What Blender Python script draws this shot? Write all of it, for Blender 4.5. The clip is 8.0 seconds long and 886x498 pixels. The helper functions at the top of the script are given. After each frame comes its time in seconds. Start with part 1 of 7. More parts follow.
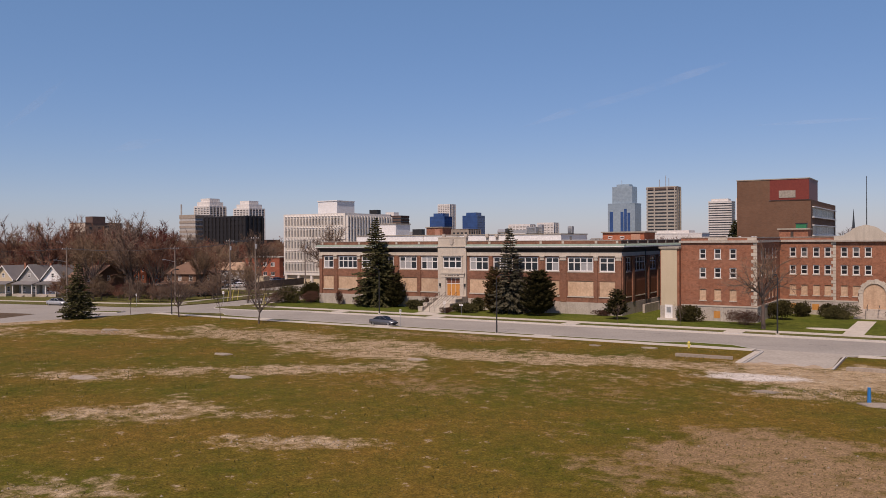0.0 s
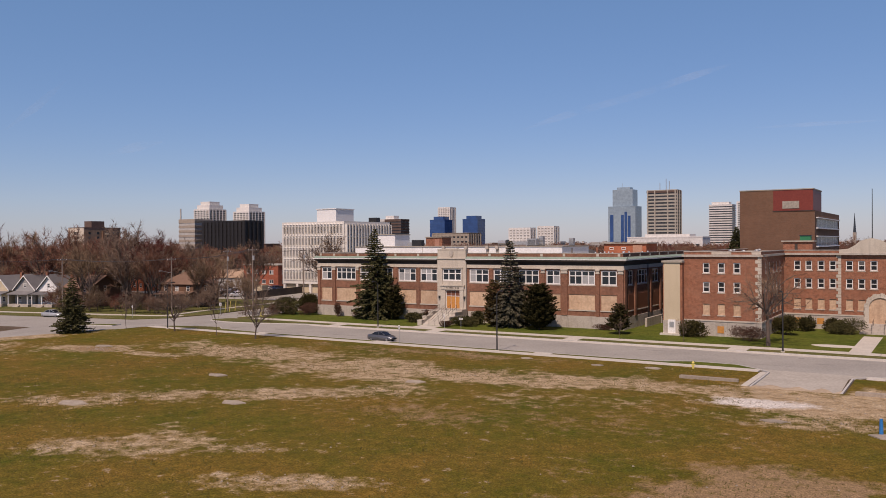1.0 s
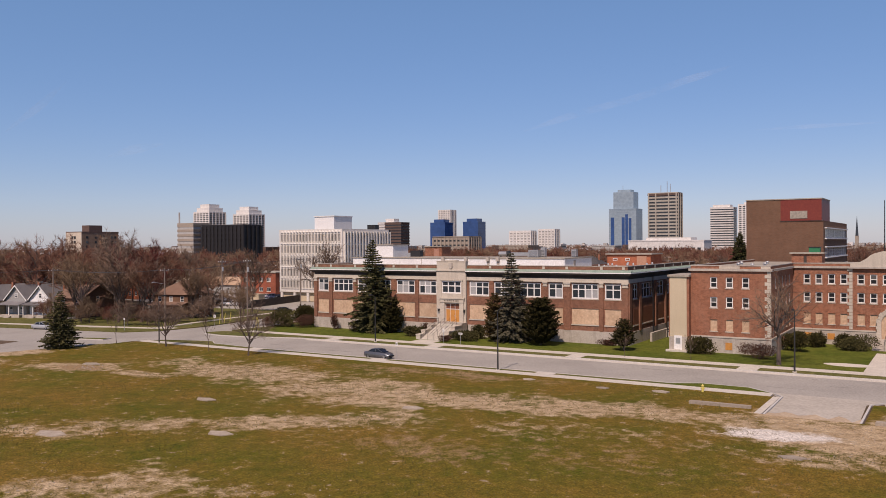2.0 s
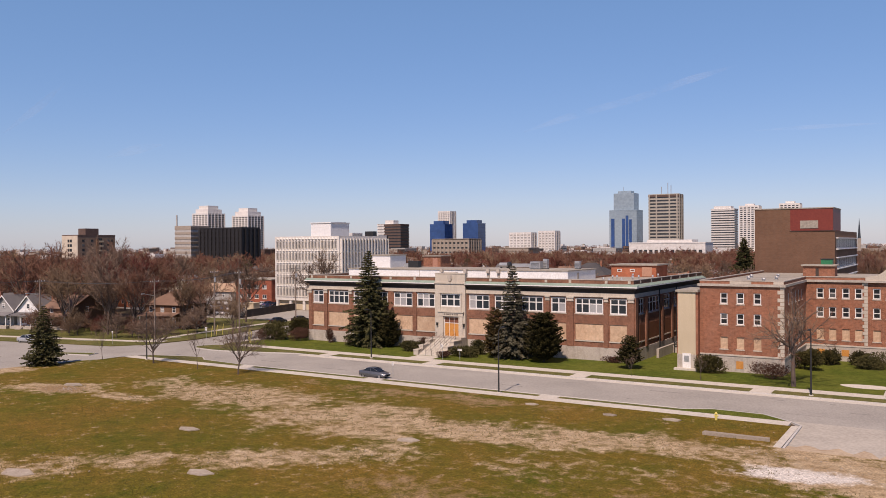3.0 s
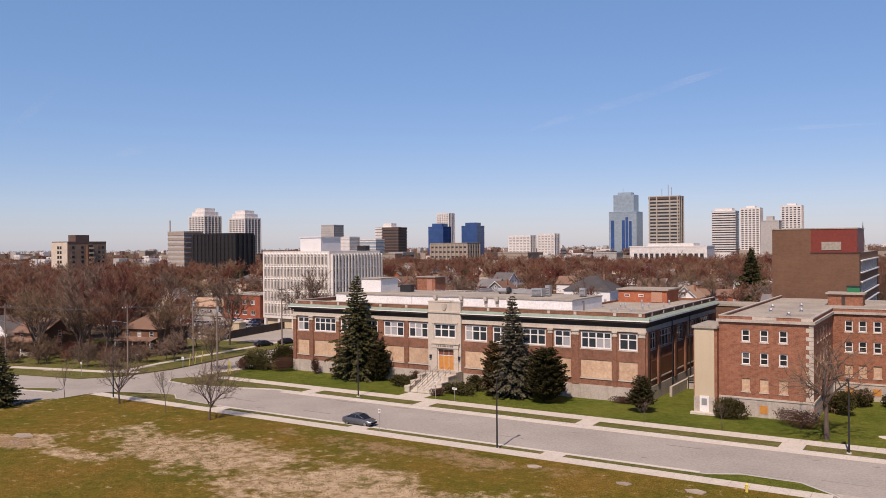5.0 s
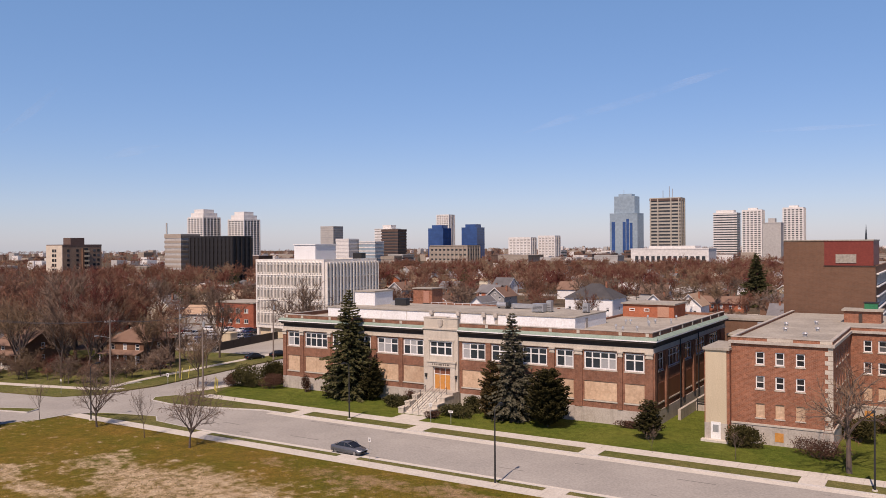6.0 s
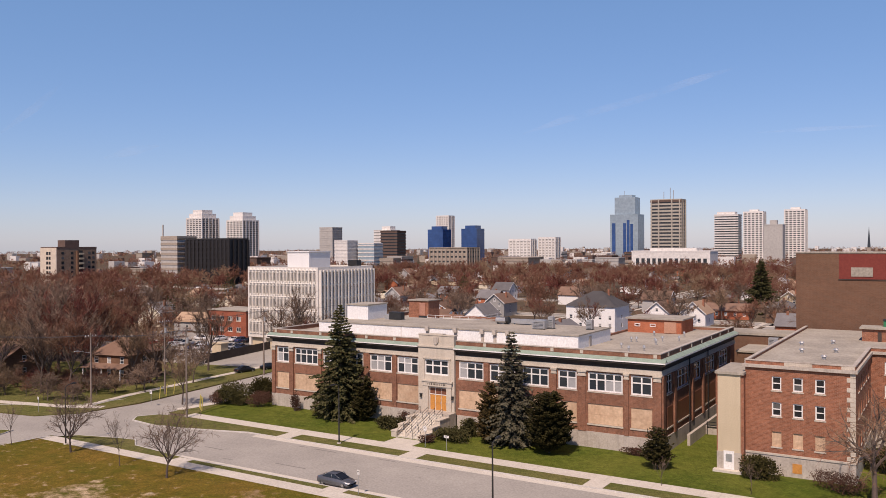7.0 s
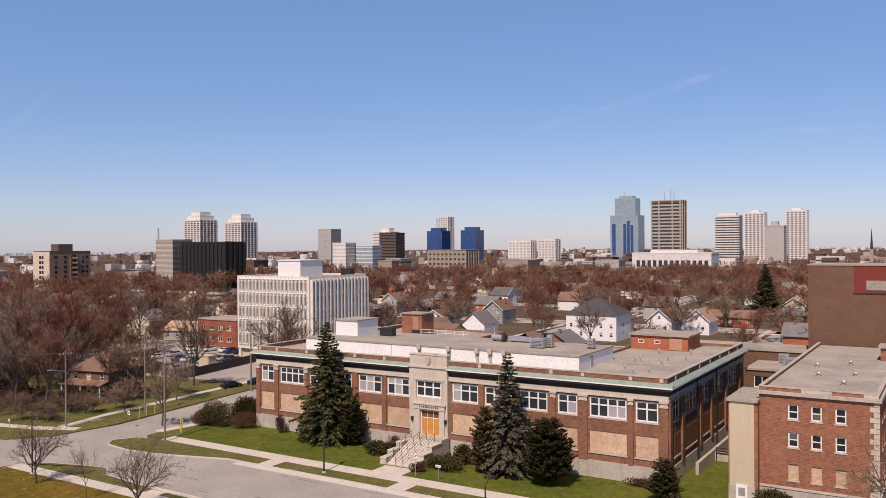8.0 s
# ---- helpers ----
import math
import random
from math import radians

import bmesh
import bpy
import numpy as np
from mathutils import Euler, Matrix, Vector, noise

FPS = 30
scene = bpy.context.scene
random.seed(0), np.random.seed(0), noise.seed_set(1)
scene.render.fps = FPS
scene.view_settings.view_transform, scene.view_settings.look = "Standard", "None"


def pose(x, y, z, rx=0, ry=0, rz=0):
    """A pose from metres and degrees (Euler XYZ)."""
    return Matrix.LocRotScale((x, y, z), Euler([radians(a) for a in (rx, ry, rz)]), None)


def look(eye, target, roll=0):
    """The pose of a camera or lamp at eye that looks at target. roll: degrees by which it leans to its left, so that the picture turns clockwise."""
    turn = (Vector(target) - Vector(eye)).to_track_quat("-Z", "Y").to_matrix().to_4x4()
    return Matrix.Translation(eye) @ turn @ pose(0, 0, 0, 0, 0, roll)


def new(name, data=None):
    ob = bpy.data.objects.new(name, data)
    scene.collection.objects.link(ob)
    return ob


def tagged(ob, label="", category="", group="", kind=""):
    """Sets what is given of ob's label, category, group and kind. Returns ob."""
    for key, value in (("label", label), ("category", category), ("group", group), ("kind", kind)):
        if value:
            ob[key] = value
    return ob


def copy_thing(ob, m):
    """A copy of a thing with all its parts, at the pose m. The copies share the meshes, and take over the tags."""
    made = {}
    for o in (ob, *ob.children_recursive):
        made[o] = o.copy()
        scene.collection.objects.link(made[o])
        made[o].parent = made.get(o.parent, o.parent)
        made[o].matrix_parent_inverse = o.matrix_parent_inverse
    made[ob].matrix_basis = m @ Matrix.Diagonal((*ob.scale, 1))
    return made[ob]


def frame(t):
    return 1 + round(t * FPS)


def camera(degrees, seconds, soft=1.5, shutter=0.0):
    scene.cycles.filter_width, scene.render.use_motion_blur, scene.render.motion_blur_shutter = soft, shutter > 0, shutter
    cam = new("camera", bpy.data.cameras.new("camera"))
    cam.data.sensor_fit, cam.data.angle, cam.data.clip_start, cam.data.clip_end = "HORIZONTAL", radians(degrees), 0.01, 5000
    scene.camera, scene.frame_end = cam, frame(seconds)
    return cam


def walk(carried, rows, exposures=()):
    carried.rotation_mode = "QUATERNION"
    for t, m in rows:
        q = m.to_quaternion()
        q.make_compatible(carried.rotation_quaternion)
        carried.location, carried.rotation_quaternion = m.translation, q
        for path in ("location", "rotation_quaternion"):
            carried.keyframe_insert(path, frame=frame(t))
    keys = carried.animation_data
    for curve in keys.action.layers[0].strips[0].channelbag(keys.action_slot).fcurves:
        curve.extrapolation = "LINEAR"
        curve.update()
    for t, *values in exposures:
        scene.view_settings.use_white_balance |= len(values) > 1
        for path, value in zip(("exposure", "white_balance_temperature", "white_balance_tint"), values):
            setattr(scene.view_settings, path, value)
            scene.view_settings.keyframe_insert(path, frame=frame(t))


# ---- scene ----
cam = camera(56.6, 8.0, soft=0.8)
PATH = [
    (0, (83.779, -133.955, 12.775), (82.719, -132.259, 12.754), -0.4),
    (0.5, (83.464, -133.289, 13.659), (82.403, -131.593, 13.641), -0.4),
    (1, (82.855, -132.214, 14.65), (81.795, -130.519, 14.634), -0.4),
    (1.5, (82.028, -130.701, 15.562), (80.967, -129.006, 15.549), -0.4),
    (3, (78.335, -124.114, 18.464), (77.274, -122.419, 18.453), -0.4),
    (3.5, (77.136, -121.895, 19.562), (76.076, -120.199, 19.552), -0.4),
    (4, (75.886, -119.347, 20.649), (74.826, -117.651, 20.638), -0.5),
    (4.5, (74.457, -116.73, 21.658), (73.398, -115.034, 21.647), -0.5),
    (6, (70.171, -108.101, 24.687), (69.111, -106.405, 24.677), -0.4),
    (6.5, (68.545, -105.079, 25.583), (67.485, -103.383, 25.574), -0.4),
    (7, (67.196, -102.192, 26.643), (66.136, -100.496, 26.633), -0.3),
    (7.5, (66.103, -99.173, 27.617), (65.042, -97.477, 27.608), -0.3),
    (8, (64.403, -95.65, 28.557), (63.343, -93.954, 28.548), -0.4),
]
walk(cam, [(t, look(eye, target, roll)) for t, eye, target, roll in PATH],
     [(0, -0.34, 6600, 24), (1.5, -0.24, 6600, 24), (3, -0.04, 6600, 24), (4.5, 0.0, 6600, 24), (8, 0.0, 6600, 24)])

# ---- light ----
SUN_AZ, SUN_EL = radians(170), radians(53)          # compass turn from +y towards +x
sun_dir = Vector((math.sin(SUN_AZ) * math.cos(SUN_EL), math.cos(SUN_AZ) * math.cos(SUN_EL), math.sin(SUN_EL)))
world = bpy.data.worlds.new("sky")
scene.world = world
world.use_nodes = True
wt = world.node_tree
wt.nodes.clear()
sky = wt.nodes.new("ShaderNodeTexSky")
sky.sky_type = "NISHITA"
sky.sun_disc = False
sky.sun_elevation, sky.sun_rotation = SUN_EL, SUN_AZ
sky.air_density, sky.dust_density, sky.ozone_density, sky.altitude = 1.0, 0.35, 3.0, 250
bg = wt.nodes.new("ShaderNodeBackground")
bg.inputs["Strength"].default_value = 0.126
wo = wt.nodes.new("ShaderNodeOutputWorld")
hs = wt.nodes.new("ShaderNodeHueSaturation")
hs.inputs["Saturation"].default_value, hs.inputs["Hue"].default_value = 1.22, 0.505
wt.links.new(sky.outputs[0], hs.inputs["Color"])
tn = wt.nodes.new("ShaderNodeMix")
tn.data_type, tn.blend_type = "RGBA", "MULTIPLY"
tn.inputs[0].default_value = 1.0
tn.inputs[7].default_value = (0.54, 0.48, 0.53, 1)
wt.links.new(hs.outputs[0], tn.inputs[6])
up_co = wt.nodes.new("ShaderNodeTexCoord")
up_z = wt.nodes.new("ShaderNodeSeparateXYZ")
wt.links.new(up_co.outputs["Generated"], up_z.inputs[0])
thin = wt.nodes.new("ShaderNodeMapRange")    # the haze thins out towards the zenith
thin.interpolation_type = "SMOOTHSTEP"
for key, val in (("From Min", 0.26), ("From Max", 0.6), ("To Min", 1.0), ("To Max", 0.03)):
    thin.inputs[key].default_value = val
wt.links.new(up_z.outputs[2], thin.inputs["Value"])
hz = wt.nodes.new("ShaderNodeMix")          # thin haze over the blue
hz.data_type, hz.blend_type = "RGBA", "ADD"
wt.links.new(thin.outputs[0], hz.inputs[0])
hz.inputs[7].default_value = (0.72, 1.50, 2.14, 1)
wt.links.new(tn.outputs[2], hz.inputs[6])
wt.links.new(hz.outputs[2], bg.inputs[0])
wt.links.new(bg.outputs[0], wo.inputs[0])
sun = new("sun", bpy.data.lights.new("sun", "SUN"))
sun.data.energy, sun.data.angle, sun.data.color = 4.85, radians(0.53), (1.0, 0.87, 0.70)
sun.matrix_basis = look((0, 0, 200), Vector((0, 0, 200)) - sun_dir)


# ---- materials ----
def nodes_of(name):
    m = bpy.data.materials.new(name)
    m.use_nodes = True
    nt = m.node_tree
    return m, nt, nt.nodes["Principled BSDF"]


def noise_node(nt, vec, scale, detail=3.0, rough=0.55):
    n = nt.nodes.new("ShaderNodeTexNoise")
    n.inputs["Scale"].default_value, n.inputs["Detail"].default_value = scale, detail
    n.inputs["Roughness"].default_value = rough
    nt.links.new(vec, n.inputs["Vector"])
    return n.outputs["Fac"]


def ramp(nt, fac, lo, hi):
    r = nt.nodes.new("ShaderNodeMapRange")
    r.inputs["From Min"].default_value, r.inputs["From Max"].default_value = lo, hi
    nt.links.new(fac, r.inputs["Value"])
    return r.outputs[0]


def mix(nt, fac, a, b, blend="MIX"):
    n = nt.nodes.new("ShaderNodeMix")
    n.data_type, n.blend_type = "RGBA", blend
    for sock, v in ((n.inputs[0], fac), (n.inputs[6], a), (n.inputs[7], b)):
        if isinstance(v, (int, float)) and sock != n.inputs[0]:
            v = (v, v, v)
        if isinstance(v, tuple):
            sock.default_value = (*v, 1)
        elif isinstance(v, (int, float)):
            sock.default_value = v
        else:
            nt.links.new(v, sock)
    return n.outputs[2]


def surf(name, a, b, big=0.4, small=6.0, rough=0.8, bump=0.15, metal=0.0, streak=0.0, rand=0.0, spec=0.35, kinds=None):
    """Two colours mixed by noise at two scales, with a fine relief; streak: vertical stains; rand: variation from piece to piece."""
    m, nt, p = nodes_of(name)
    co = nt.nodes.new("ShaderNodeTexCoord").outputs["Object"]
    f1 = ramp(nt, noise_node(nt, co, big, 4), 0.3, 0.7)
    f2 = noise_node(nt, co, small, 3)
    c = mix(nt, f1, a, b)
    c = mix(nt, 0.35, c, mix(nt, ramp(nt, f2, 0.25, 0.75), tuple(v * 0.55 for v in a), tuple(min(1, v * 1.3) for v in b)))
    if streak:
        mp = nt.nodes.new("ShaderNodeMapping")
        mp.inputs["Scale"].default_value = (1.6, 1.6, 0.12)
        nt.links.new(co, mp.inputs["Vector"])
        s = ramp(nt, noise_node(nt, mp.outputs[0], 1.0, 4), 0.5, 0.8)
        k = nt.nodes.new("ShaderNodeMath")
        k.operation = "MULTIPLY"
        k.inputs[1].default_value = streak
        nt.links.new(s, k.inputs[0])
        c = mix(nt, k.outputs[0], c, tuple(v * 0.45 for v in a))
    if kinds:                                 # tree kinds differ from place to place
        gp = nt.nodes.new("ShaderNodeNewGeometry").outputs["Position"]
        c = mix(nt, ramp(nt, noise_node(nt, gp, 0.055, 2), 0.52, 0.6), c, kinds[0])
        c = mix(nt, ramp(nt, noise_node(nt, gp, 0.083, 2), 0.55, 0.63), c, kinds[1])
    if rand:
        oi = nt.nodes.new("ShaderNodeObjectInfo").outputs["Random"]
        r = nt.nodes.new("ShaderNodeMapRange")
        r.inputs["To Min"].default_value, r.inputs["To Max"].default_value = 1 - rand, 1 + rand
        nt.links.new(oi, r.inputs["Value"])
        c = mix(nt, 1.0, c, r.outputs[0], "MULTIPLY")
    nt.links.new(c, p.inputs["Base Color"])
    p.inputs["Roughness"].default_value, p.inputs["Metallic"].default_value = rough, metal
    p.inputs["Specular IOR Level"].default_value = spec
    if bump:
        bn = nt.nodes.new("ShaderNodeBump")
        bn.inputs["Strength"].default_value, bn.inputs["Distance"].default_value = bump, 0.03
        nt.links.new(f2, bn.inputs["Height"])
        nt.links.new(bn.outputs[0], p.inputs["Normal"])
    return m


def brick_mat(name, a, b, mortar, blotch=0.5, speck=0.45):
    m, nt, p = nodes_of(name)
    co = nt.nodes.new("ShaderNodeTexCoord").outputs["Object"]
    sep = nt.nodes.new("ShaderNodeSeparateXYZ")
    nt.links.new(co, sep.inputs[0])
    add = nt.nodes.new("ShaderNodeMath")
    nt.links.new(sep.outputs[0], add.inputs[0])
    nt.links.new(sep.outputs[1], add.inputs[1])
    cmb = nt.nodes.new("ShaderNodeCombineXYZ")
    nt.links.new(add.outputs[0], cmb.inputs[0])
    nt.links.new(sep.outputs[2], cmb.inputs[1])
    br = nt.nodes.new("ShaderNodeTexBrick")
    br.inputs["Scale"].default_value = 1.0
    br.inputs["Brick Width"].default_value, br.inputs["Row Height"].default_value = 0.44, 0.15
    br.inputs["Mortar Size"].default_value = 0.014
    br.inputs["Color1"].default_value, br.inputs["Color2"].default_value = (*a, 1), (*b, 1)
    br.inputs["Mortar"].default_value = (*mortar, 1)
    nt.links.new(cmb.outputs[0], br.inputs["Vector"])
    f1 = ramp(nt, noise_node(nt, co, 0.35, 5), 0.32, 0.7)
    f3 = ramp(nt, noise_node(nt, co, 2.2, 4, 0.65), 0.3, 0.75)
    c = mix(nt, blotch, br.outputs["Color"], mix(nt, f1, tuple(v * 0.6 for v in a), tuple(min(1, v * 1.3) for v in b)))
    c = mix(nt, speck * 0.6, c, mix(nt, f3, tuple(v * 0.5 for v in a), tuple(min(1, v * 1.45) for v in b)))
    f4 = ramp(nt, noise_node(nt, co, 7.5, 3, 0.7), 0.3, 0.7)
    c = mix(nt, speck, c, mix(nt, f4, 0.62, 1.38), "MULTIPLY")
    nt.links.new(c, p.inputs["Base Color"])
    p.inputs["Roughness"].default_value = 0.88
    p.inputs["Specular IOR Level"].default_value = 0.2
    bn = nt.nodes.new("ShaderNodeBump")
    bn.inputs["Strength"].default_value, bn.inputs["Distance"].default_value = 0.4, 0.015
    nt.links.new(br.outputs["Fac"], bn.inputs["Height"])
    bn.invert = True
    nt.links.new(bn.outputs[0], p.inputs["Normal"])
    return m


def glass_mat(name, dark, pale, share):
    """Window glass with what stands behind it: a dark room, or a pale blind in some panes."""
    m, nt, p = nodes_of(name)
    oi = nt.nodes.new("ShaderNodeObjectInfo").outputs["Random"]
    g = nt.nodes.new("ShaderNodeMath")
    g.operation = "LESS_THAN"
    g.inputs[1].default_value = share
    nt.links.new(oi, g.inputs[0])
    co = nt.nodes.new("ShaderNodeTexCoord").outputs["Object"]
    c = mix(nt, g.outputs[0], mix(nt, noise_node(nt, co, 1.2), dark, tuple(v * 2.2 for v in dark)), mix(nt, noise_node(nt, co, 3), pale, tuple(v * 0.7 for v in pale)))
    nt.links.new(c, p.inputs["Base Color"])
    p.inputs["Roughness"].default_value = 0.08
    p.inputs["Specular IOR Level"].default_value = 0.3
    return m


M = {
    "brick": brick_mat("old_brown_brick", (0.17, 0.075, 0.045), (0.28, 0.13, 0.08), (0.33, 0.27, 0.22), 0.55, 0.65),
    "redbrick": brick_mat("red_brick", (0.19, 0.07, 0.038), (0.345, 0.145, 0.083), (0.36, 0.26, 0.2), 0.28, 0.6),
    "brownbrick": brick_mat("brown_brick", (0.145, 0.074, 0.044), (0.18, 0.095, 0.057), (0.17, 0.13, 0.1), 0.2, 0.16),
    "orangebrick": brick_mat("orange_brick", (0.36, 0.10, 0.045), (0.42, 0.14, 0.07), (0.4, 0.25, 0.18)),
    "stone": surf("limestone", (0.46, 0.40, 0.325), (0.57, 0.51, 0.425), 0.5, 7, 0.85, 0.2, streak=0.35),
    "plinth": surf("weathered_concrete", (0.36, 0.31, 0.26), (0.50, 0.45, 0.39), 0.6, 5, 0.9, 0.3, streak=0.5),
    "stucco": surf("beige_stucco", (0.50, 0.41, 0.28), (0.56, 0.47, 0.33), 0.3, 9, 0.9, 0.1, streak=0.2),
    "copper": surf("green_copper", (0.20, 0.27, 0.22), (0.29, 0.36, 0.29), 0.5, 6, 0.6, 0.1, streak=0.4),
    # near-black brown; on frieze and cornice it carries the overhang's shade as colour
    "darkwood_shade": surf("dark_soffit", (0.045, 0.035, 0.03), (0.07, 0.055, 0.045), 0.6, 5, 0.8),
    "white": surf("white_paint", (0.74, 0.72, 0.68), (0.82, 0.80, 0.77), 0.5, 6, 0.6, 0.05, streak=0.2),
    "whiteclad": surf("white_cladding", (0.76, 0.75, 0.725), (0.83, 0.82, 0.80), 0.3, 4, 0.55, 0.06, streak=0.12),
    "roof": surf("gravel_roof", (0.235, 0.21, 0.175), (0.43, 0.385, 0.315), 0.22, 3, 0.95, 0.3, streak=0.2),
    "board": surf("plywood_board", (0.46, 0.30, 0.19), (0.60, 0.43, 0.29), 0.8, 3, 0.8, 0.1, rand=0.12, streak=0.25),
    "door": surf("varnished_door", (0.50, 0.22, 0.05), (0.58, 0.27, 0.07), 1.0, 5, 0.45, 0.05),
    "darkdoor": surf("brown_transom", (0.16, 0.06, 0.035), (0.2, 0.08, 0.045), 1.0, 5, 0.5),
    "glass": glass_mat("window_glass", (0.02, 0.025, 0.03), (0.42, 0.42, 0.42), 0.28),
    "fglass": glass_mat("dark_window_glass", (0.014, 0.015, 0.017), (0.12, 0.12, 0.12), 0.22),
    "asphalt": surf("worn_asphalt", (0.275, 0.255, 0.225), (0.38, 0.352, 0.31), 0.12, 4, 0.9, 0.25),
    "concrete": surf("pale_concrete", (0.50, 0.45, 0.38), (0.60, 0.55, 0.47), 0.5, 5, 0.9, 0.15, rand=0.06),
    "kerb": surf("kerb_concrete", (0.44, 0.42, 0.38), (0.55, 0.52, 0.48), 0.6, 6, 0.9, 0.15),
    "iron": surf("black_iron", (0.015, 0.015, 0.016), (0.03, 0.03, 0.03), 2, 20, 0.5, 0.05, spec=0.5),
    "metal": surf("galvanised_metal", (0.40, 0.40, 0.40), (0.52, 0.52, 0.51), 1, 9, 0.45, 0.05, metal=0.6),
    "pole": surf("weathered_pole_wood", (0.17, 0.135, 0.11), (0.25, 0.20, 0.165), 1, 12, 0.9, 0.2),
    "yellow": surf("yellow_paint", (0.62, 0.50, 0.10), (0.70, 0.58, 0.16), 1, 9, 0.6),
    "rubble": surf("broken_concrete", (0.27, 0.22, 0.17), (0.40, 0.34, 0.27), 1.2, 6, 0.95, 0.4, rand=0.15),
    "bark": surf("grey_bark", (0.075, 0.055, 0.045), (0.135, 0.102, 0.083), 1.2, 14, 0.95, 0.5),
}

# ---- building blocks ----
ID = Matrix.Identity(4)


def world_of(ob):
    return ob.matrix_basis if ob.parent is None else world_of(ob.parent) @ ob.matrix_parent_inverse @ ob.matrix_basis


def thing(name, at=(0, 0, 0), label="", category="", group="", kind=""):
    e = new(name)
    e.matrix_basis = Matrix.Translation(at)
    e.empty_display_size = 0.3
    return tagged(e, label, category, group, kind)


def mesh_of(bm, name, material, smooth=False):
    me = bpy.data.meshes.new(name)
    bm.to_mesh(me)
    bm.free()
    me.materials.append(material)
    if smooth:
        me.polygons.foreach_set("use_smooth", [True] * len(me.polygons))
    return me


def part(name, bm, material, parent, label="", at=None, smooth=False):
    """One mesh under a thing or a part. bm: a bmesh or a shared mesh; at: its pose in the world, else its points are in world places."""
    me = bm if isinstance(bm, bpy.types.Mesh) else mesh_of(bm, name, material, smooth)
    ob = new(name, me)
    ob.parent = parent
    ob.matrix_parent_inverse = world_of(parent).inverted()
    if at is not None:
        ob.matrix_basis = at
    return tagged(ob, label) if label else ob


def each(name, rows, material, parent, label=""):
    """Each box a part of its own."""
    for r in rows:
        part(name, boxes(r), material, parent, label)


def solo(name, bm, material, label="", category="", group="", kind="", smooth=False):
    return tagged(new(name, mesh_of(bm, name, material, smooth)), label, category, group, kind)


def box(bm, x0, x1, y0, y1, z0, z1):
    v = [bm.verts.new(p) for p in ((x0, y0, z0), (x1, y0, z0), (x1, y1, z0), (x0, y1, z0), (x0, y0, z1), (x1, y0, z1), (x1, y1, z1), (x0, y1, z1))]
    for f in ((3, 2, 1, 0), (4, 5, 6, 7), (0, 1, 5, 4), (1, 2, 6, 5), (2, 3, 7, 6), (3, 0, 4, 7)):
        bm.faces.new([v[i] for i in f])
    return bm


def boxes(*rows):
    bm = bmesh.new()
    for r in rows:
        box(bm, *r)
    return bm


def hexa(bm, pts):
    v = [bm.verts.new(p) for p in pts]
    for f in ((3, 2, 1, 0), (4, 5, 6, 7), (0, 1, 5, 4), (1, 2, 6, 5), (2, 3, 7, 6), (3, 0, 4, 7)):
        bm.faces.new([v[i] for i in f])


def prism(poly, z0, z1, bm=None):
    bm = bm or bmesh.new()
    a = [bm.verts.new((x, y, z0)) for x, y in poly]
    b = [bm.verts.new((x, y, z1)) for x, y in poly]
    n = len(poly)
    bm.faces.new(a[::-1])
    bm.faces.new(b)
    for i in range(n):
        bm.faces.new((a[i], a[(i + 1) % n], b[(i + 1) % n], b[i]))
    bmesh.ops.recalc_face_normals(bm, faces=bm.faces)
    return bm


def wall(bm, p, q, z0, z1, th, holes=()):
    """A wall from p to q (plan), outside on its right, with openings (u0, u1, z0, z1) through it."""
    p, q = Vector((*p, 0)), Vector((*q, 0))
    length = (q - p).length
    d = (q - p) / length
    n = Vector((-d.y, d.x, 0)) * th
    us = sorted({0, length, *(h[0] for h in holes), *(h[1] for h in holes)})
    for a, b in zip(us, us[1:]):
        cuts = sorted((h[2], h[3]) for h in holes if h[0] < (a + b) / 2 < h[1])
        z = z0
        for lo, hi in [*cuts, (z1, z1)]:
            if lo - z > 0.001:
                s, e = p + d * a, p + d * b
                hexa(bm, [(*(k.xy), zz) for zz in (z, lo) for k in (s, e, e + n, s + n)])
            z = hi
    return bm


WIN = {}


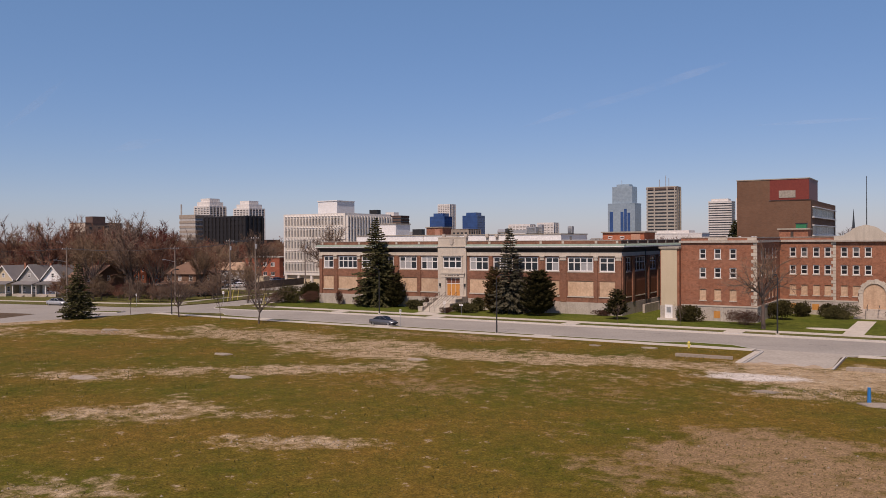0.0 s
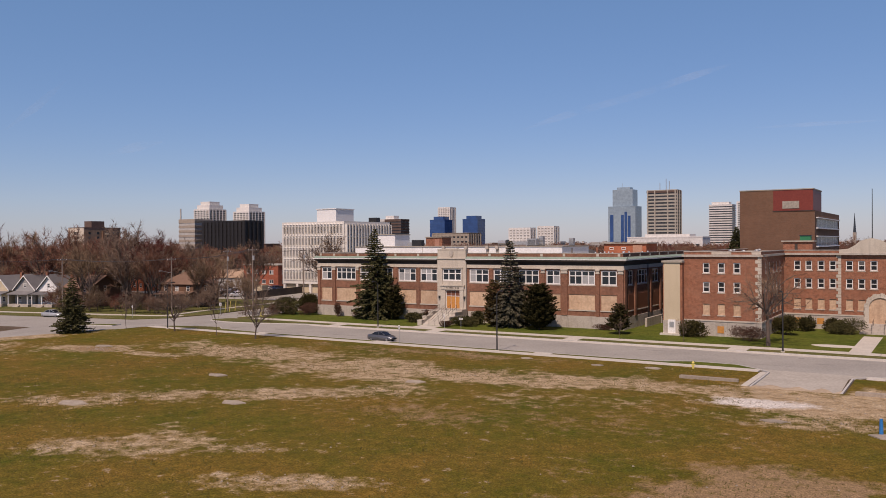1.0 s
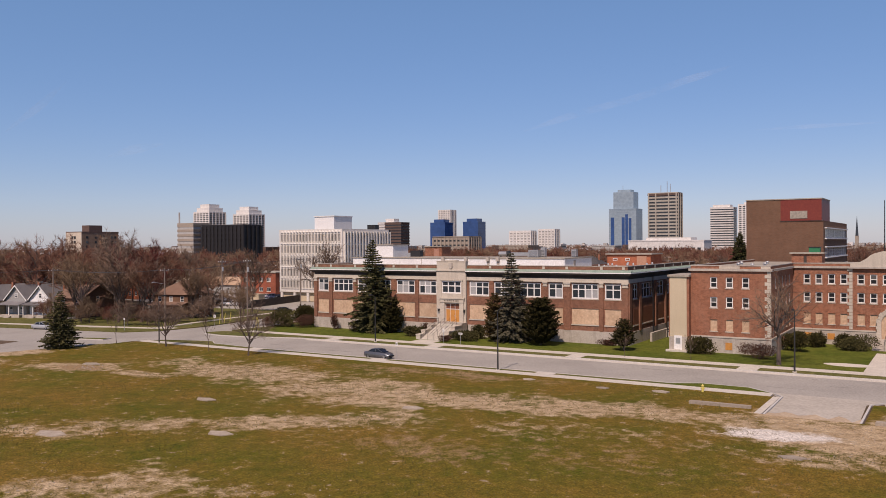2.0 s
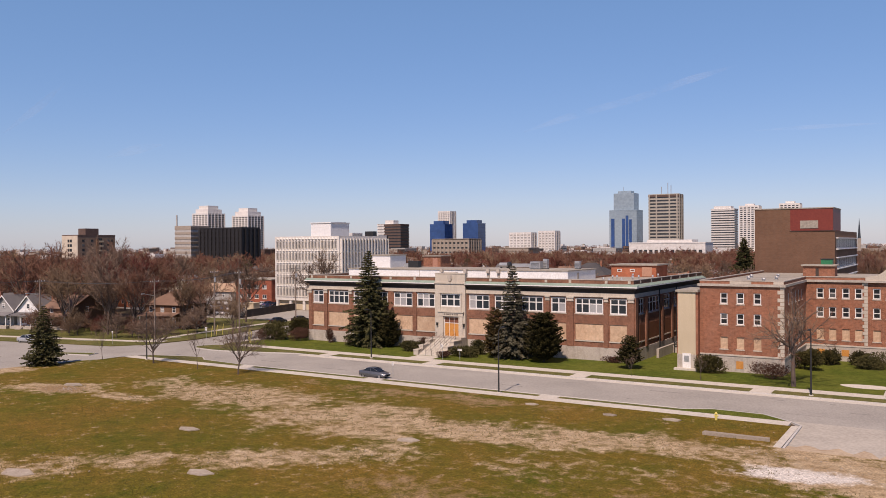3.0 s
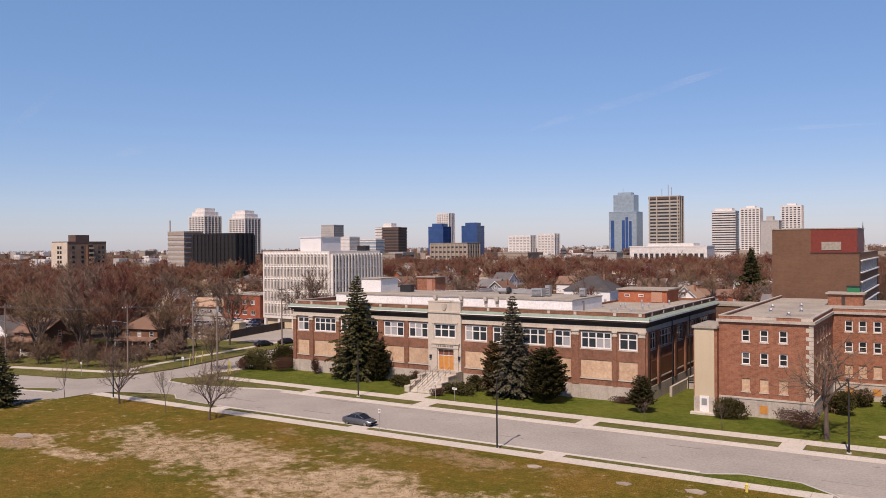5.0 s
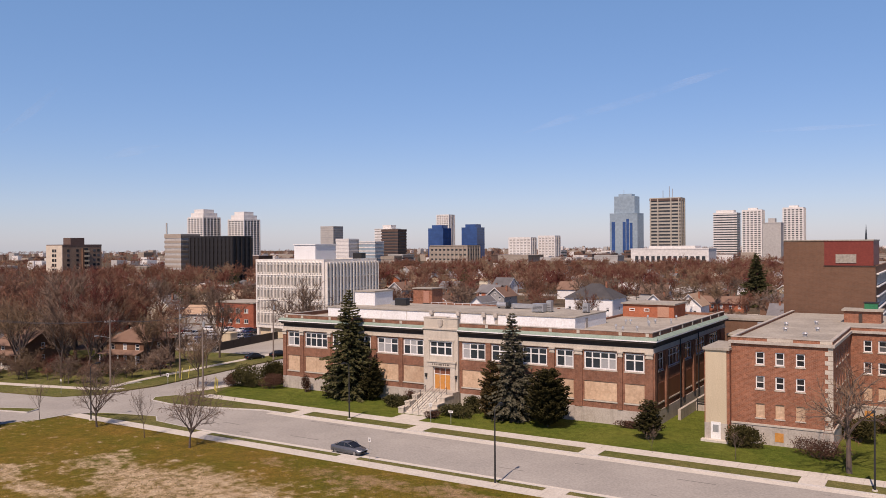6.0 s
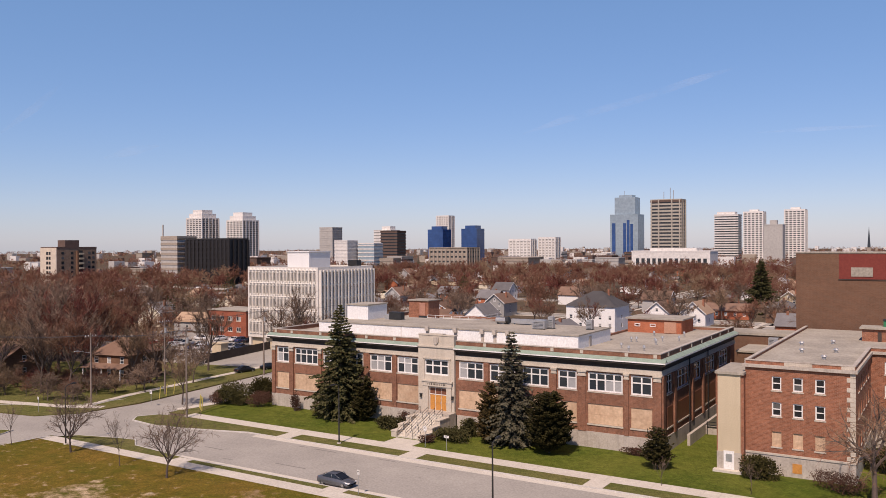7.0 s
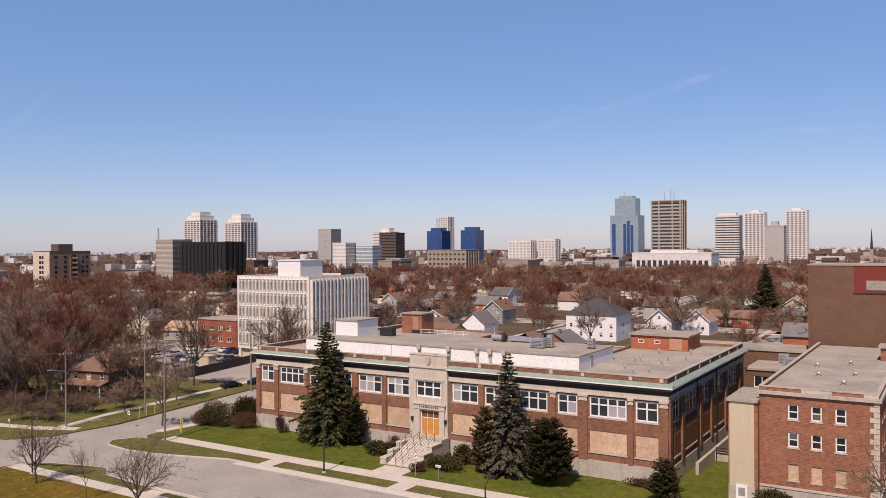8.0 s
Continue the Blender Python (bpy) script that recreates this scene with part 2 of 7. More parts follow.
def window(parent, at, w, h, cols, rows, sill=True, fr=0.09, glass="glass", frame="white", fill=None):
    """A window w wide and h high, with its frame, panes and sill; at: the pose of its lower left corner, looking out along -y."""
    key = (w, h, tuple(cols), tuple(rows), fr, frame, glass, fill)
    if key not in WIN:
        fb = bmesh.new()
        ring = [[fb.verts.new((x, y, z)) for x, z in ((k, k), (w - k, k), (w - k, h - k), (k, h - k))] for y, k in ((0, 0), (0, fr), (0.12, fr), (0.12, 0))]
        for p_, q_ in zip(ring, ring[1:] + ring[:1]):
            for i in range(4):
                fb.faces.new((p_[i], p_[(i + 1) % 4], q_[(i + 1) % 4], q_[i]))
        bmesh.ops.recalc_face_normals(fb, faces=fb.faces)
        xs = [fr * 0.5, *(c * w for c in cols), w - fr * 0.5]
        zs = [fr * 0.5, *(r * h for r in rows), h - fr * 0.5]
        bars = [mesh_of(boxes((x - fr / 2, x + fr / 2, 0.003, 0.11, fr, h - fr)), "mullion", M[frame]) for x in xs[1:-1]]
        for z in zs[1:-1]:
            for xa, xb in zip(xs, xs[1:]):
                bars.append(mesh_of(boxes((xa + fr / 2, xb - fr / 2, 0.006, 0.1, z - fr * 0.4, z + fr * 0.4)), "glazing_bar", M[frame]))
        panes = []
        for xa, xb in zip(xs, xs[1:]):
            for za, zb in zip(zs, zs[1:]):
                panes.append(mesh_of(boxes((xa + fr / 2, xb - fr / 2, 0.05, 0.07, za + fr / 2, zb - fr / 2)), "pane", M[fill or glass]))
        sb = boxes((-0.1, w + 0.1, -0.16, 0.1, -0.16, -0.005))
        WIN[key] = (mesh_of(fb, "window", M[frame]), panes, bars, mesh_of(sb, "sill", M["stone"]))
    f, panes, bars, s = WIN[key]
    ob = part("window", f, None, parent, at=at)
    for k in panes:
        part("pane", k, None, ob, at=at)
    for k in bars:
        part(k.name.split(".")[0], k, None, ob, at=at)
    if sill:
        part("sill", s, None, ob, "pale stone sill", at=at)
    return ob


def face_east(x, y, z):
    return Matrix.Translation((x, y, z)) @ Matrix.Rotation(radians(90), 4, "Z")


def tube(bm, a, b, ra, rb, n=6):
    a, b = Vector(a), Vector(b)
    d = (b - a).normalized()
    s = d.orthogonal().normalized()
    t = d.cross(s)
    ring = []
    for c, r in ((a, ra), (b, rb)):
        ring.append([bm.verts.new(c + (s * math.cos(2 * math.pi * i / n) + t * math.sin(2 * math.pi * i / n)) * r) for i in range(n)])
    for i in range(n):
        bm.faces.new((ring[0][i], ring[0][(i + 1) % n], ring[1][(i + 1) % n], ring[1][i]))
    bm.faces.new(ring[0][::-1])
    bm.faces.new(ring[1])


# ---- ground, roads and pavements ----
G = -0.30            # level of lawns and field
R = -0.44            # level of the road


def ground_mat(name, grassy, dry, soil, pale, bare=None):
    m, nt, p = nodes_of(name)
    co = nt.nodes.new("ShaderNodeTexCoord").outputs["Object"]
    n1 = ramp(nt, noise_node(nt, co, 0.09, 5, 0.6), 0.36, 0.66)
    n2 = ramp(nt, noise_node(nt, co, 0.8, 5, 0.7), 0.3, 0.72)
    n3 = noise_node(nt, co, 7.0, 4, 0.7)
    c = mix(nt, n1, grassy, dry)
    c = mix(nt, 0.45, c, mix(nt, n2, tuple(v * 0.6 for v in grassy), tuple(v * 1.25 for v in dry)))
    if bare:
        at = nt.nodes.new("ShaderNodeAttribute")
        at.attribute_name = bare
        sep = nt.nodes.new("ShaderNodeSeparateColor")
        nt.links.new(at.outputs["Color"], sep.inputs[0])
        s = mix(nt, n2, soil, pale)
        k = nt.nodes.new("ShaderNodeMath")
        k.operation = "MULTIPLY_ADD"
        k.inputs[1].default_value, k.inputs[2].default_value = 0.9, -0.45
        nt.links.new(n2, k.inputs[0])
        for ch, col in ((0, s), (1, (0.62, 0.57, 0.51)), (2, soil)):
            a = nt.nodes.new("ShaderNodeMath")
            nt.links.new(sep.outputs[ch], a.inputs[0])
            nt.links.new(k.outputs[0], a.inputs[1])
            c = mix(nt, ramp(nt, a.outputs[0], 0.25, 0.75), c, col)
    c = mix(nt, 0.9, c, mix(nt, ramp(nt, n3, 0.3, 0.7), 0.35, 1.6), "MULTIPLY")
    c = mix(nt, 0.6, c, mix(nt, ramp(nt, noise_node(nt, co, 2.4, 4, 0.7), 0.3, 0.7), 0.5, 1.4), "MULTIPLY")
    nt.links.new(c, p.inputs["Base Color"])
    p.inputs["Roughness"].default_value = 0.95
    p.inputs["Specular IOR Level"].default_value = 0.1
    bn = nt.nodes.new("ShaderNodeBump")
    bn.inputs["Strength"].default_value, bn.inputs["Distance"].default_value = 0.6, 0.08
    nt.links.new(n3, bn.inputs["Height"])
    nt.links.new(bn.outputs[0], p.inputs["Normal"])
    return m


M["drive"] = surf("dusty_driveway", (0.36, 0.325, 0.275), (0.47, 0.425, 0.36), 0.25, 3, 0.95, 0.25)
M["far"] = ground_mat("far_ground", (0.075, 0.062, 0.035), (0.15, 0.105, 0.075), (0.2, 0.15, 0.1), (0.3, 0.25, 0.2))
M["lawn"] = ground_mat("green_lawn", (0.05, 0.084, 0.008), (0.135, 0.142, 0.024), (0.2, 0.15, 0.1), (0.3, 0.25, 0.2))
M["verge"] = ground_mat("dry_verge_grass", (0.085, 0.105, 0.022), (0.17, 0.145, 0.055), (0.2, 0.15, 0.1), (0.3, 0.25, 0.2))
M["field"] = ground_mat("patchy_field", (0.078, 0.092, 0.007), (0.20, 0.118, 0.022), (0.28, 0.188, 0.10), (0.50, 0.39, 0.25), "bare")

bm = boxes((-3000, 2500, -600, 4200, -3.0, R - 0.01))
solo("ground", bm, M["far"], "brown early-spring ground reaching the horizon", "ground", kind="structure")


def slab(name, poly, z0, z1, material, label, category, kind="structure"):
    return solo(name, prism(poly, z0, z1), material, label, category, kind=kind)


road_poly = [(150, -16.4), (-36, -16.4), (-41, -13), (-46, 40), (-49, 120), (-61, 120), (-57.5, 30), (-52, -10), (-53.5, -20), (-58, -25.5), (-72, -28), (-180, -50),
             (-180, -66), (-62, -44), (-56, -62), (-100, -110), (-88, -112), (-47, -64), (-44.5, -47), (-43, -37), (-38, -34), (-33, -30.9), (51, -30.9), (54.5, -29.2), (60.5, -29.4), (64, -33), (65, -44.5), (73.0, -44.5), (72.8, -33.5), (78, -30.9), (150, -30.9)]
slab("road", road_poly, R - 0.009, R, M["asphalt"], "worn grey asphalt street with a side street and a driveway", "road")

slab("driveway", [(65.0, -44.4), (73.1, -44.4), (72.9, -34), (74.2, -31.2), (63.6, -31.2), (64.8, -33.6)], R - 0.1, R + 0.012, M["drive"], "dusty grey-beige driveway onto the field", "driveway")

# the field, a fine sheet whose bare places have shapes of their own
PATCHES = [  # x, y, half length, half width, turn, channel, strength
    (2, -50, 17, 5, 0, 0, 0.75), (22, -54, 13, 6, -5, 0, 0.8), (37, -52.5, 12, 4, 8, 0, 0.8), (51, -49.5, 11, 3, 10, 0, 0.75), (62, -47.5, 6, 3, 0, 0, 0.7),
    (-22, -58, 6, 2.6, 10, 0, 0.75), (-22, -58.5, 3, 1.3, 0, 2, 0.9), (-9, -58, 6, 1.6, 10, 0, 0.7), (15, -78, 8, 2.6, 30, 0, 0.65), (25, -72, 7, 3, 30, 0, 0.75), (33, -66, 7, 3.5, 60, 0, 0.6),
    (29, -93, 7, 3.4, 35, 0, 0.6), (39, -89, 4.5, 1.4, 28, 0, 0.5), (48, -93.5, 5, 1.3, 22, 0, 0.62), (43, -108, 5, 2, 20, 0, 0.5), (10, -85, 7, 2, 20, 0, 0.55),
    (67, -53, 3.7, 1.45, 12, 1, 1.0), (72, -50, 8.5, 6.5, 0, 0, 1.0), (80, -50, 10, 5, 0, 0, 0.95), (73, -59, 8, 2.6, 10, 0, 0.6),
    (75, -84, 9, 6.5, 20, 2, 0.85), (45, -72, 8, 3, 10, 2, 0.45), (25, -38.3, 17, 2.2, 0, 2, 0.6), (-48, -52, 5, 10, 10, 0, 0.8), (58, -66, 12, 5, 0, 2, 0.3),
    (50, -61, 10, 3, 20, 0, 0.35), (-40, -66, 12, 6, 0, 0, 0.5)]


def field_sheet():
    bm = bmesh.new()

    def west(y):
        return -43 - max(0, -36 - y) * 0.28

    def grid(x0, x1, ya, yb, nx, ny):
        rows = []
        for j in range(ny + 1):
            y = ya + (yb - ya) * j / ny
            a = x0(y) if callable(x0) else x0
            rows.append([bm.verts.new((a + (x1 - a) * i / nx, y, G + 0.05 * noise.noise((a + (x1 - a) * i / nx * 0.13, y * 0.13, 0)) * min(1, j * 0.4))) for i in range(nx + 1)])
        for ra, rb in zip(rows, rows[1:]):
            for i in range(nx):
                bm.faces.new((ra[i], rb[i], rb[i + 1], ra[i + 1]))

    grid(west, 64.4, -34.3, -44.4, 130, 12)
    grid(west, 150, -44.4, -165, 250, 150)
    grid(73.6, 150, -34.3, -44.4, 80, 10)
    bmesh.ops.remove_doubles(bm, verts=bm.verts, dist=0.0005)
    edge = [e for e in bm.edges if e.is_boundary]
    ext = bmesh.ops.extrude_edge_only(bm, edges=edge)
    for v in ext["geom"]:
        if isinstance(v, bmesh.types.BMVert):
            v.co.z = R - 0.2
    bmesh.ops.recalc_face_normals(bm, faces=bm.faces)
    me = mesh_of(bm, "field", M["field"])
    at = me.color_attributes.new("bare", "FLOAT_COLOR", "POINT")
    n = len(me.vertices)
    co = np.empty(n * 3)
    me.vertices.foreach_get("co", co)
    co = co.reshape(-1, 3)
    col = np.zeros((n, 4))
    wob = np.array([noise.fractal((x * 0.16, y * 0.16, 3.0), 1.0, 2.0, 4) for x, y, _ in co])
    for cx, cy, rx, ry, turn, ch, k in PATCHES:
        c, s = math.cos(radians(turn)), math.sin(radians(turn))
        rx, ry = rx * 1.15, ry * 1.35
        u, v = ((co[:, 0] - cx) * c + (co[:, 1] - cy) * s) / rx, (-(co[:, 0] - cx) * s + (co[:, 1] - cy) * c) / ry
        f = np.clip(1.4 - np.sqrt(u * u + v * v) + 0.7 * wob, 0, 1) * k
        col[:, ch] = np.maximum(col[:, ch], f)
    col[:, 3] = 1
    at.data.foreach_set("color", col.ravel())
    return tagged(new("field", me), "patchy green and brown field with bare gravelly soil", "field", kind="structure")


field_sheet()
apron = bmesh.new()
lip = [(64.9 + 8.3 * i / 12, -42.2 - 1.1 * math.sin(i * 1.9) - 0.5 * math.sin(i * 4.1 + 1)) for i in range(13)]
low = [apron.verts.new((x, y, R + 0.016)) for x, y in lip]
high = [apron.verts.new((64.9 + 8.3 * i / 12, -44.6, G + 0.012)) for i in range(13)]
foot = [apron.verts.new((64.9 + 8.3 * i / 12, -44.6, R - 0.15)) for i in range(13)]
for i in range(12):
    apron.faces.new((low[i + 1], low[i], high[i], high[i + 1]))
    apron.faces.new((high[i + 1], high[i], foot[i], foot[i + 1]))
    apron.faces.new((foot[i + 1], foot[i], low[i], low[i + 1]))
apron.faces.new((low[0], foot[0], high[0]))
apron.faces.new((low[12], high[12], foot[12]))
solo("soil_ramp", apron, surf("trampled_soil", (0.36, 0.26, 0.165), (0.52, 0.41, 0.285), 0.5, 4, 0.95, 0.4), "trampled bare soil spilling over the driveway", "soil", kind="structure")
slab("lawn", [(-36.5, -11.1), (150, -11.1), (150, 62), (-40, 62), (-42.5, 8), (-38.5, -6)], R - 0.2, G, M["lawn"], "fresh green lawn in front of the brick buildings", "lawn")
slab("lawn_pad", [(68.4 + 3.2 * math.cos(a) * (1 + 0.08 * math.sin(3 * a)), -5.4 + 1.5 * math.sin(a)) for a in np.linspace(0, 2 * math.pi, 17)[:-1]], G - 0.1, G + 0.04, M["concrete"], "pale oval patch of bare concrete in the lawn", "concrete pad")
slab("lawn_corner", [(-43.2, -17.5), (-41.5, -19.3), (-36.3, -20), (-31, -19.4), (-26, -18), (-20, -16.22), (-33.02, -16.22), (-33.02, -13.57), (-37, -13.57), (-41.5, -14.6)], R - 0.2, G, M["verge"], "grass corner of the widened kerb by the side street", "grass")
slab("verge_corner", [(-14.5, -31.08), (-27.5, -29.9), (-30.2, -27.8), (-33.3, -28.4), (-39.5, -30.2), (-42.8, -32.9), (-42.8, -32.25), (-33.02, -32.25), (-33.02, -31.08)], R - 0.2, G, M["verge"], "grass of the widened kerb by the field", "grass")
slab("lawn_north", [(-57.5, -9), (-62, 30), (-66, 30), (-95, 25), (-140, -5), (-140, -39), (-110, -31.5), (-72, -23), (-60, -17)], R - 0.2, G, M["verge"], "front gardens with dull early grass along the houses", "lawn")
slab("verge_side", [(-52.4, -10), (-57.7, 30), (-61.2, 118), (-66, 118), (-62.05, 30), (-57.55, -9)], R - 0.2, G, M["verge"], "dull grass verge along the side street", "grass")
slab("verge_houses", [(-53.6, -20.4), (-58.1, -25.3), (-72, -27.8), (-140, -41.5), (-140, -39.05), (-110, -31.55), (-72, -23.05), (-60, -17.05), (-57.6, -9.1), (-52.5, -10.1)], R - 0.2, G, M["verge"], "dull grass verge in front of the houses", "grass")
slab("verge_east", [(-41.3, -12.7), (-36.7, -11.2), (-38.6, -6), (-42.6, 8), (-40.1, 62), (-47.9, 62), (-46.2, 40)], R - 0.2, G - 0.006, M["verge"], "grass verge beside the lawn along the side street", "grass")
slab("traffic_island", [(-51, -33.2), (-58.6, -36.4), (-58.2, -37.6), (-50, -35.6)], R - 0.2, G, M["verge"], "grassy traffic island with a concrete edge", "traffic island")
slab("parking_lot", [(-84, 18), (-60, 22), (-63, 75), (-150, 75), (-150, 40), (-100, 30)], R - 0.2, R + 0.01, M["asphalt"], "grey asphalt car park", "parking lot")


def strips(name, x0, x1, ya, yb, cuts, material, label, category):
    bm = bmesh.new()
    xs = [x0, *[c for pair in cuts for c in pair], x1]
    for a, b in zip(xs[::2], xs[1::2]):
        box(bm, a, b, ya, yb, R - 0.2, G)
    solo(name, bm, material, label, category, kind="structure")


FAR_CUTS = [(-14.5, -12), (6.6, 9.2), (31.6, 34.0), (56.0, 58.6)]
NEAR_CUTS = [(-17, -14.5), (7.6, 10.4), (34.4, 37.0)]
strips("verge_far", -33, 150, -16.2, -13.55, FAR_CUTS, M["verge"], "narrow grass strip between street and pavement", "grass")
strips("verge_near", -33, 52, -32.25, -31.1, NEAR_CUTS, M["verge"], "narrow grass strip between street and pavement", "grass")
slab("verge_bump", [(52, -31.1), (55, -29.5), (60.3, -29.7), (63.4, -32.25), (52, -32.25)], R - 0.2, G, M["lawn"], "grass of the widened kerb by the driveway", "grass")
slab("verge_right", [(74.5, -32.25), (78.5, -31.1), (150, -31.1), (150, -32.25)], R - 0.2, G, M["lawn"], "grass strip beyond the driveway", "grass")


def paving(name, runs, label):
    """Concrete pavement of cast bays with recessed joints."""
    bm = bmesh.new()
    for x0, x1, ya, yb in runs:
        along = (x1 - x0) >= (yb - ya)
        n = max(1, round(((x1 - x0) if along else (yb - ya)) / 1.8))
        for i in range(n):
            if along:
                a, b = x0 + (x1 - x0) * i / n, x0 + (x1 - x0) * (i + 1) / n
                box(bm, a, b - 0.02, ya, yb, R - 0.2, G + 0.025)
            else:
                a, b = ya + (yb - ya) * i / n, ya + (yb - ya) * (i + 1) / n
                box(bm, x0, x1, a, b - 0.02, R - 0.2, G + 0.025)
    solo(name, bm, M["concrete"], label, "pavement", kind="structure")


paving("pavement_far", [(-37, 150, -13.53, -11.12)] + [(a + 0.02, b - 0.02, -16.2, -13.55) for a, b in FAR_CUTS] + [(0.6, 5.2, -11.1, -8.1), (70.6, 73.2, -11.1, 9.5)], "pale concrete pavement with paths to the entrances")
paving("pavement_near", [(-42, 63.6, -34.27, -32.27), (74.6, 150, -34.27, -32.27)] + [(a + 0.02, b - 0.02, -32.25, -31.1) for a, b in NEAR_CUTS] + [(63.9, 64.6, -44.3, -34.3)], "pale concrete pavement along the field")


def ribbon(name, pts, w, z0, z1, material, label, category):
    """A strip of width w along a line in the plan."""
    bm = bmesh.new()
    P = [Vector((*p, 0)) for p in pts]
    L, Rr = [], []
    for i, p in enumerate(P):
        d = (P[min(i + 1, len(P) - 1)] - P[max(i - 1, 0)]).normalized()
        n = Vector((-d.y, d.x, 0)) * w / 2
        L.append(p + n)
        Rr.append(p - n)
    for i in range(len(P) - 1):
        hexa(bm, [(*(k.xy), z) for z in (z0, z1) for k in (Rr[i], Rr[i + 1], L[i + 1], L[i])])
    return solo(name, bm, material, label, category, kind="structure")


ribbon("pavement_corner", [(-42, -10), (-41, -4.5), (-45, 30), (-48, 60)], 1.8, R - 0.2, G + 0.025, M["concrete"], "concrete pavement along the side street", "pavement")
ribbon("pavement_houses", [(-54.5, -15.5), (-60, -18.2), (-79, -22.8), (-140, -37.5)], 2.0, R - 0.2, G + 0.03, M["concrete"], "concrete pavement in front of the houses", "pavement")
ribbon("pavement_side", [(-58, -16), (-60.5, -5), (-63, 20), (-67, 60)], 1.7, R - 0.2, G + 0.035, M["concrete"], "concrete pavement along the side street", "pavement")
KERBS = [[(-41.6, -14.5), (-43.3, -17.4), (-41.6, -19.4), (-36.3, -20.1), (-31, -19.5), (-26, -18.1), (-20, -16.3), (-14.5, -16.3), (6.6, -16.3), (150, -16.3)], [(-42.9, -33.1), (-39.5, -30.1), (-33.3, -28.3), (-30.2, -27.7), (-27.4, -29.8), (-14.5, -31.0), (51.5, -31.0), (54.8, -29.35), (60.4, -29.55), (63.6, -32.2), (64.7, -33.6), (64.8, -44.3)],
         [(73.3, -44.3), (73.3, -34), (74.6, -32.3), (78.4, -31.0), (150, -31.0)],
         [(-57.6, -8.6), (-60.2, -17), (-72, -23.2)], [(-42.9, -33.1), (-43.1, -36.4), (-43.5, -40)], [(-51, -33.1), (-58.7, -36.4), (-58.3, -37.7), (-49.9, -35.6), (-51, -33.1)]]
for line in KERBS:
    ribbon("kerb", line, 0.2, R - 0.2, G + 0.012, M["kerb"], "pale concrete kerb along the street", "kerb")

# paler concrete gutters and patches of the street
for a, b in ((-17.6, -16.42), (-30.85, -29.9)):
    bm = bmesh.new()
    for x in np.arange(-18, 150, 3.0):
        if not (b < -20 and 50 < x < 80):
            box(bm, x, x + 2.98, a, b, R - 0.005, R + 0.004)
    solo("gutter", bm, M["concrete"], "pale concrete gutter strip of the street", "gutter", kind="structure")
rng = random.Random(5)
bm = bmesh.new()
for _ in range(26):
    x, y = rng.uniform(-30, 90), rng.uniform(-29, -18)
    ll, ww = rng.uniform(0.6, 5), rng.uniform(0.08, 0.22)
    box(bm, x, x + ll, y, y + ww, R - 0.005, R + 0.004)
solo("road_patch", bm, surf("dark_tar", (0.17, 0.155, 0.14), (0.22, 0.2, 0.18), 0.5, 6, 0.9), "dark tar patches and cracks in the asphalt", "road patch", kind="structure")

# ---- the two-storey brick building ----
XA, XB, YF, YB = -31.3, 35.4, 0.7, 41.0
UP, LOW = (7.15, 9.65), (2.85, 5.5)
BAYS = [(-30.3, -27.6, 2), (-26.3, -21.3, 4), (-20.2, -17.5, 2), (-16.0, -12.0, 3), (-10.7, -6.5, 3), (-5.5, -1.6, 3),
        (5.5, 9.6, 3), (10.6, 14.7, 3), (15.8, 19.8, 3), (21.2, 23.9, 2), (25.5, 30.3, 4), (31.4, 34.2, 2)]
CX = 1.85
WL, WR, YC = -7.4, 19.6, 18.1                 # the court between the wings, open to the back
hosp = thing("brick_building", (2, 20, G), "long two-storey brown brick building with boarded lower windows", "building")
front = bmesh.new()
holes = [(a - XA, b - XA, *UP) for a, b, _ in BAYS] + [(a - XA, b - XA, *LOW) for a, b, _ in BAYS]
DOOR = (0.55, 3.65, 2.2, 5.5)
CW = (-0.2, 4.0, 7.4, 9.7)
holes += [(DOOR[0] - XA, DOOR[1] - XA, DOOR[2], DOOR[3]), (CW[0] - XA, CW[1] - XA, CW[2], CW[3])]
wall(front, (XA, YF), (XB, YF), 1.8, 10.5, 0.45, holes)
SIDE_W = [(3.0, 5.4), (7.2, 13.4), (16.0, 19.5), (21.5, 27.5), (30, 36)]
sh = [(a - YF, b - YF, 7.15, 9.65) for a, b in SIDE_W]
wall(front, (XB, YF + 0.45), (XB, YB), 1.8, 10.5, 0.45, [(a - 0.45, b - 0.45, c, d) for a, b, c, d in sh])
wall(front, (XB - 0.45, YB), (WR, YB), 1.8, 10.5, 0.45)
wall(front, (WL, YB), (XA, YB), 1.8, 10.5, 0.45)
wall(front, (XA, YB - 0.45), (XA, YF + 0.45), 1.8, 10.5, 0.45, [(5, 8, *UP), (12, 16, *UP), (22, 26, *UP)])
part("wall", front, M["brick"], hosp)
each("plinth", ((XA - 0.12, CX - 3.4, YF - 0.14, YF + 0.5, -0.6, 1.8), (CX + 3.4, XB + 0.12, YF - 0.14, YF + 0.5, -0.6, 1.8), (XB - 0.4, XB + 0.12, YF + 0.5, YB, -0.6, 1.8), (XA - 0.12, XA + 0.4, YF + 0.5, YB, -0.6, 1.8), (XA, WL, YB - 0.4, YB + 0.1, -0.6, 1.8), (WR, XB, YB - 0.4, YB + 0.1, -0.6, 1.8)), M["plinth"], hosp, "weathered concrete plinth")
part("floor", boxes((XA + 0.45, XB - 0.45, YF + 0.45, YC, 5.9, 6.3)), M["darkwood_shade"], hosp)


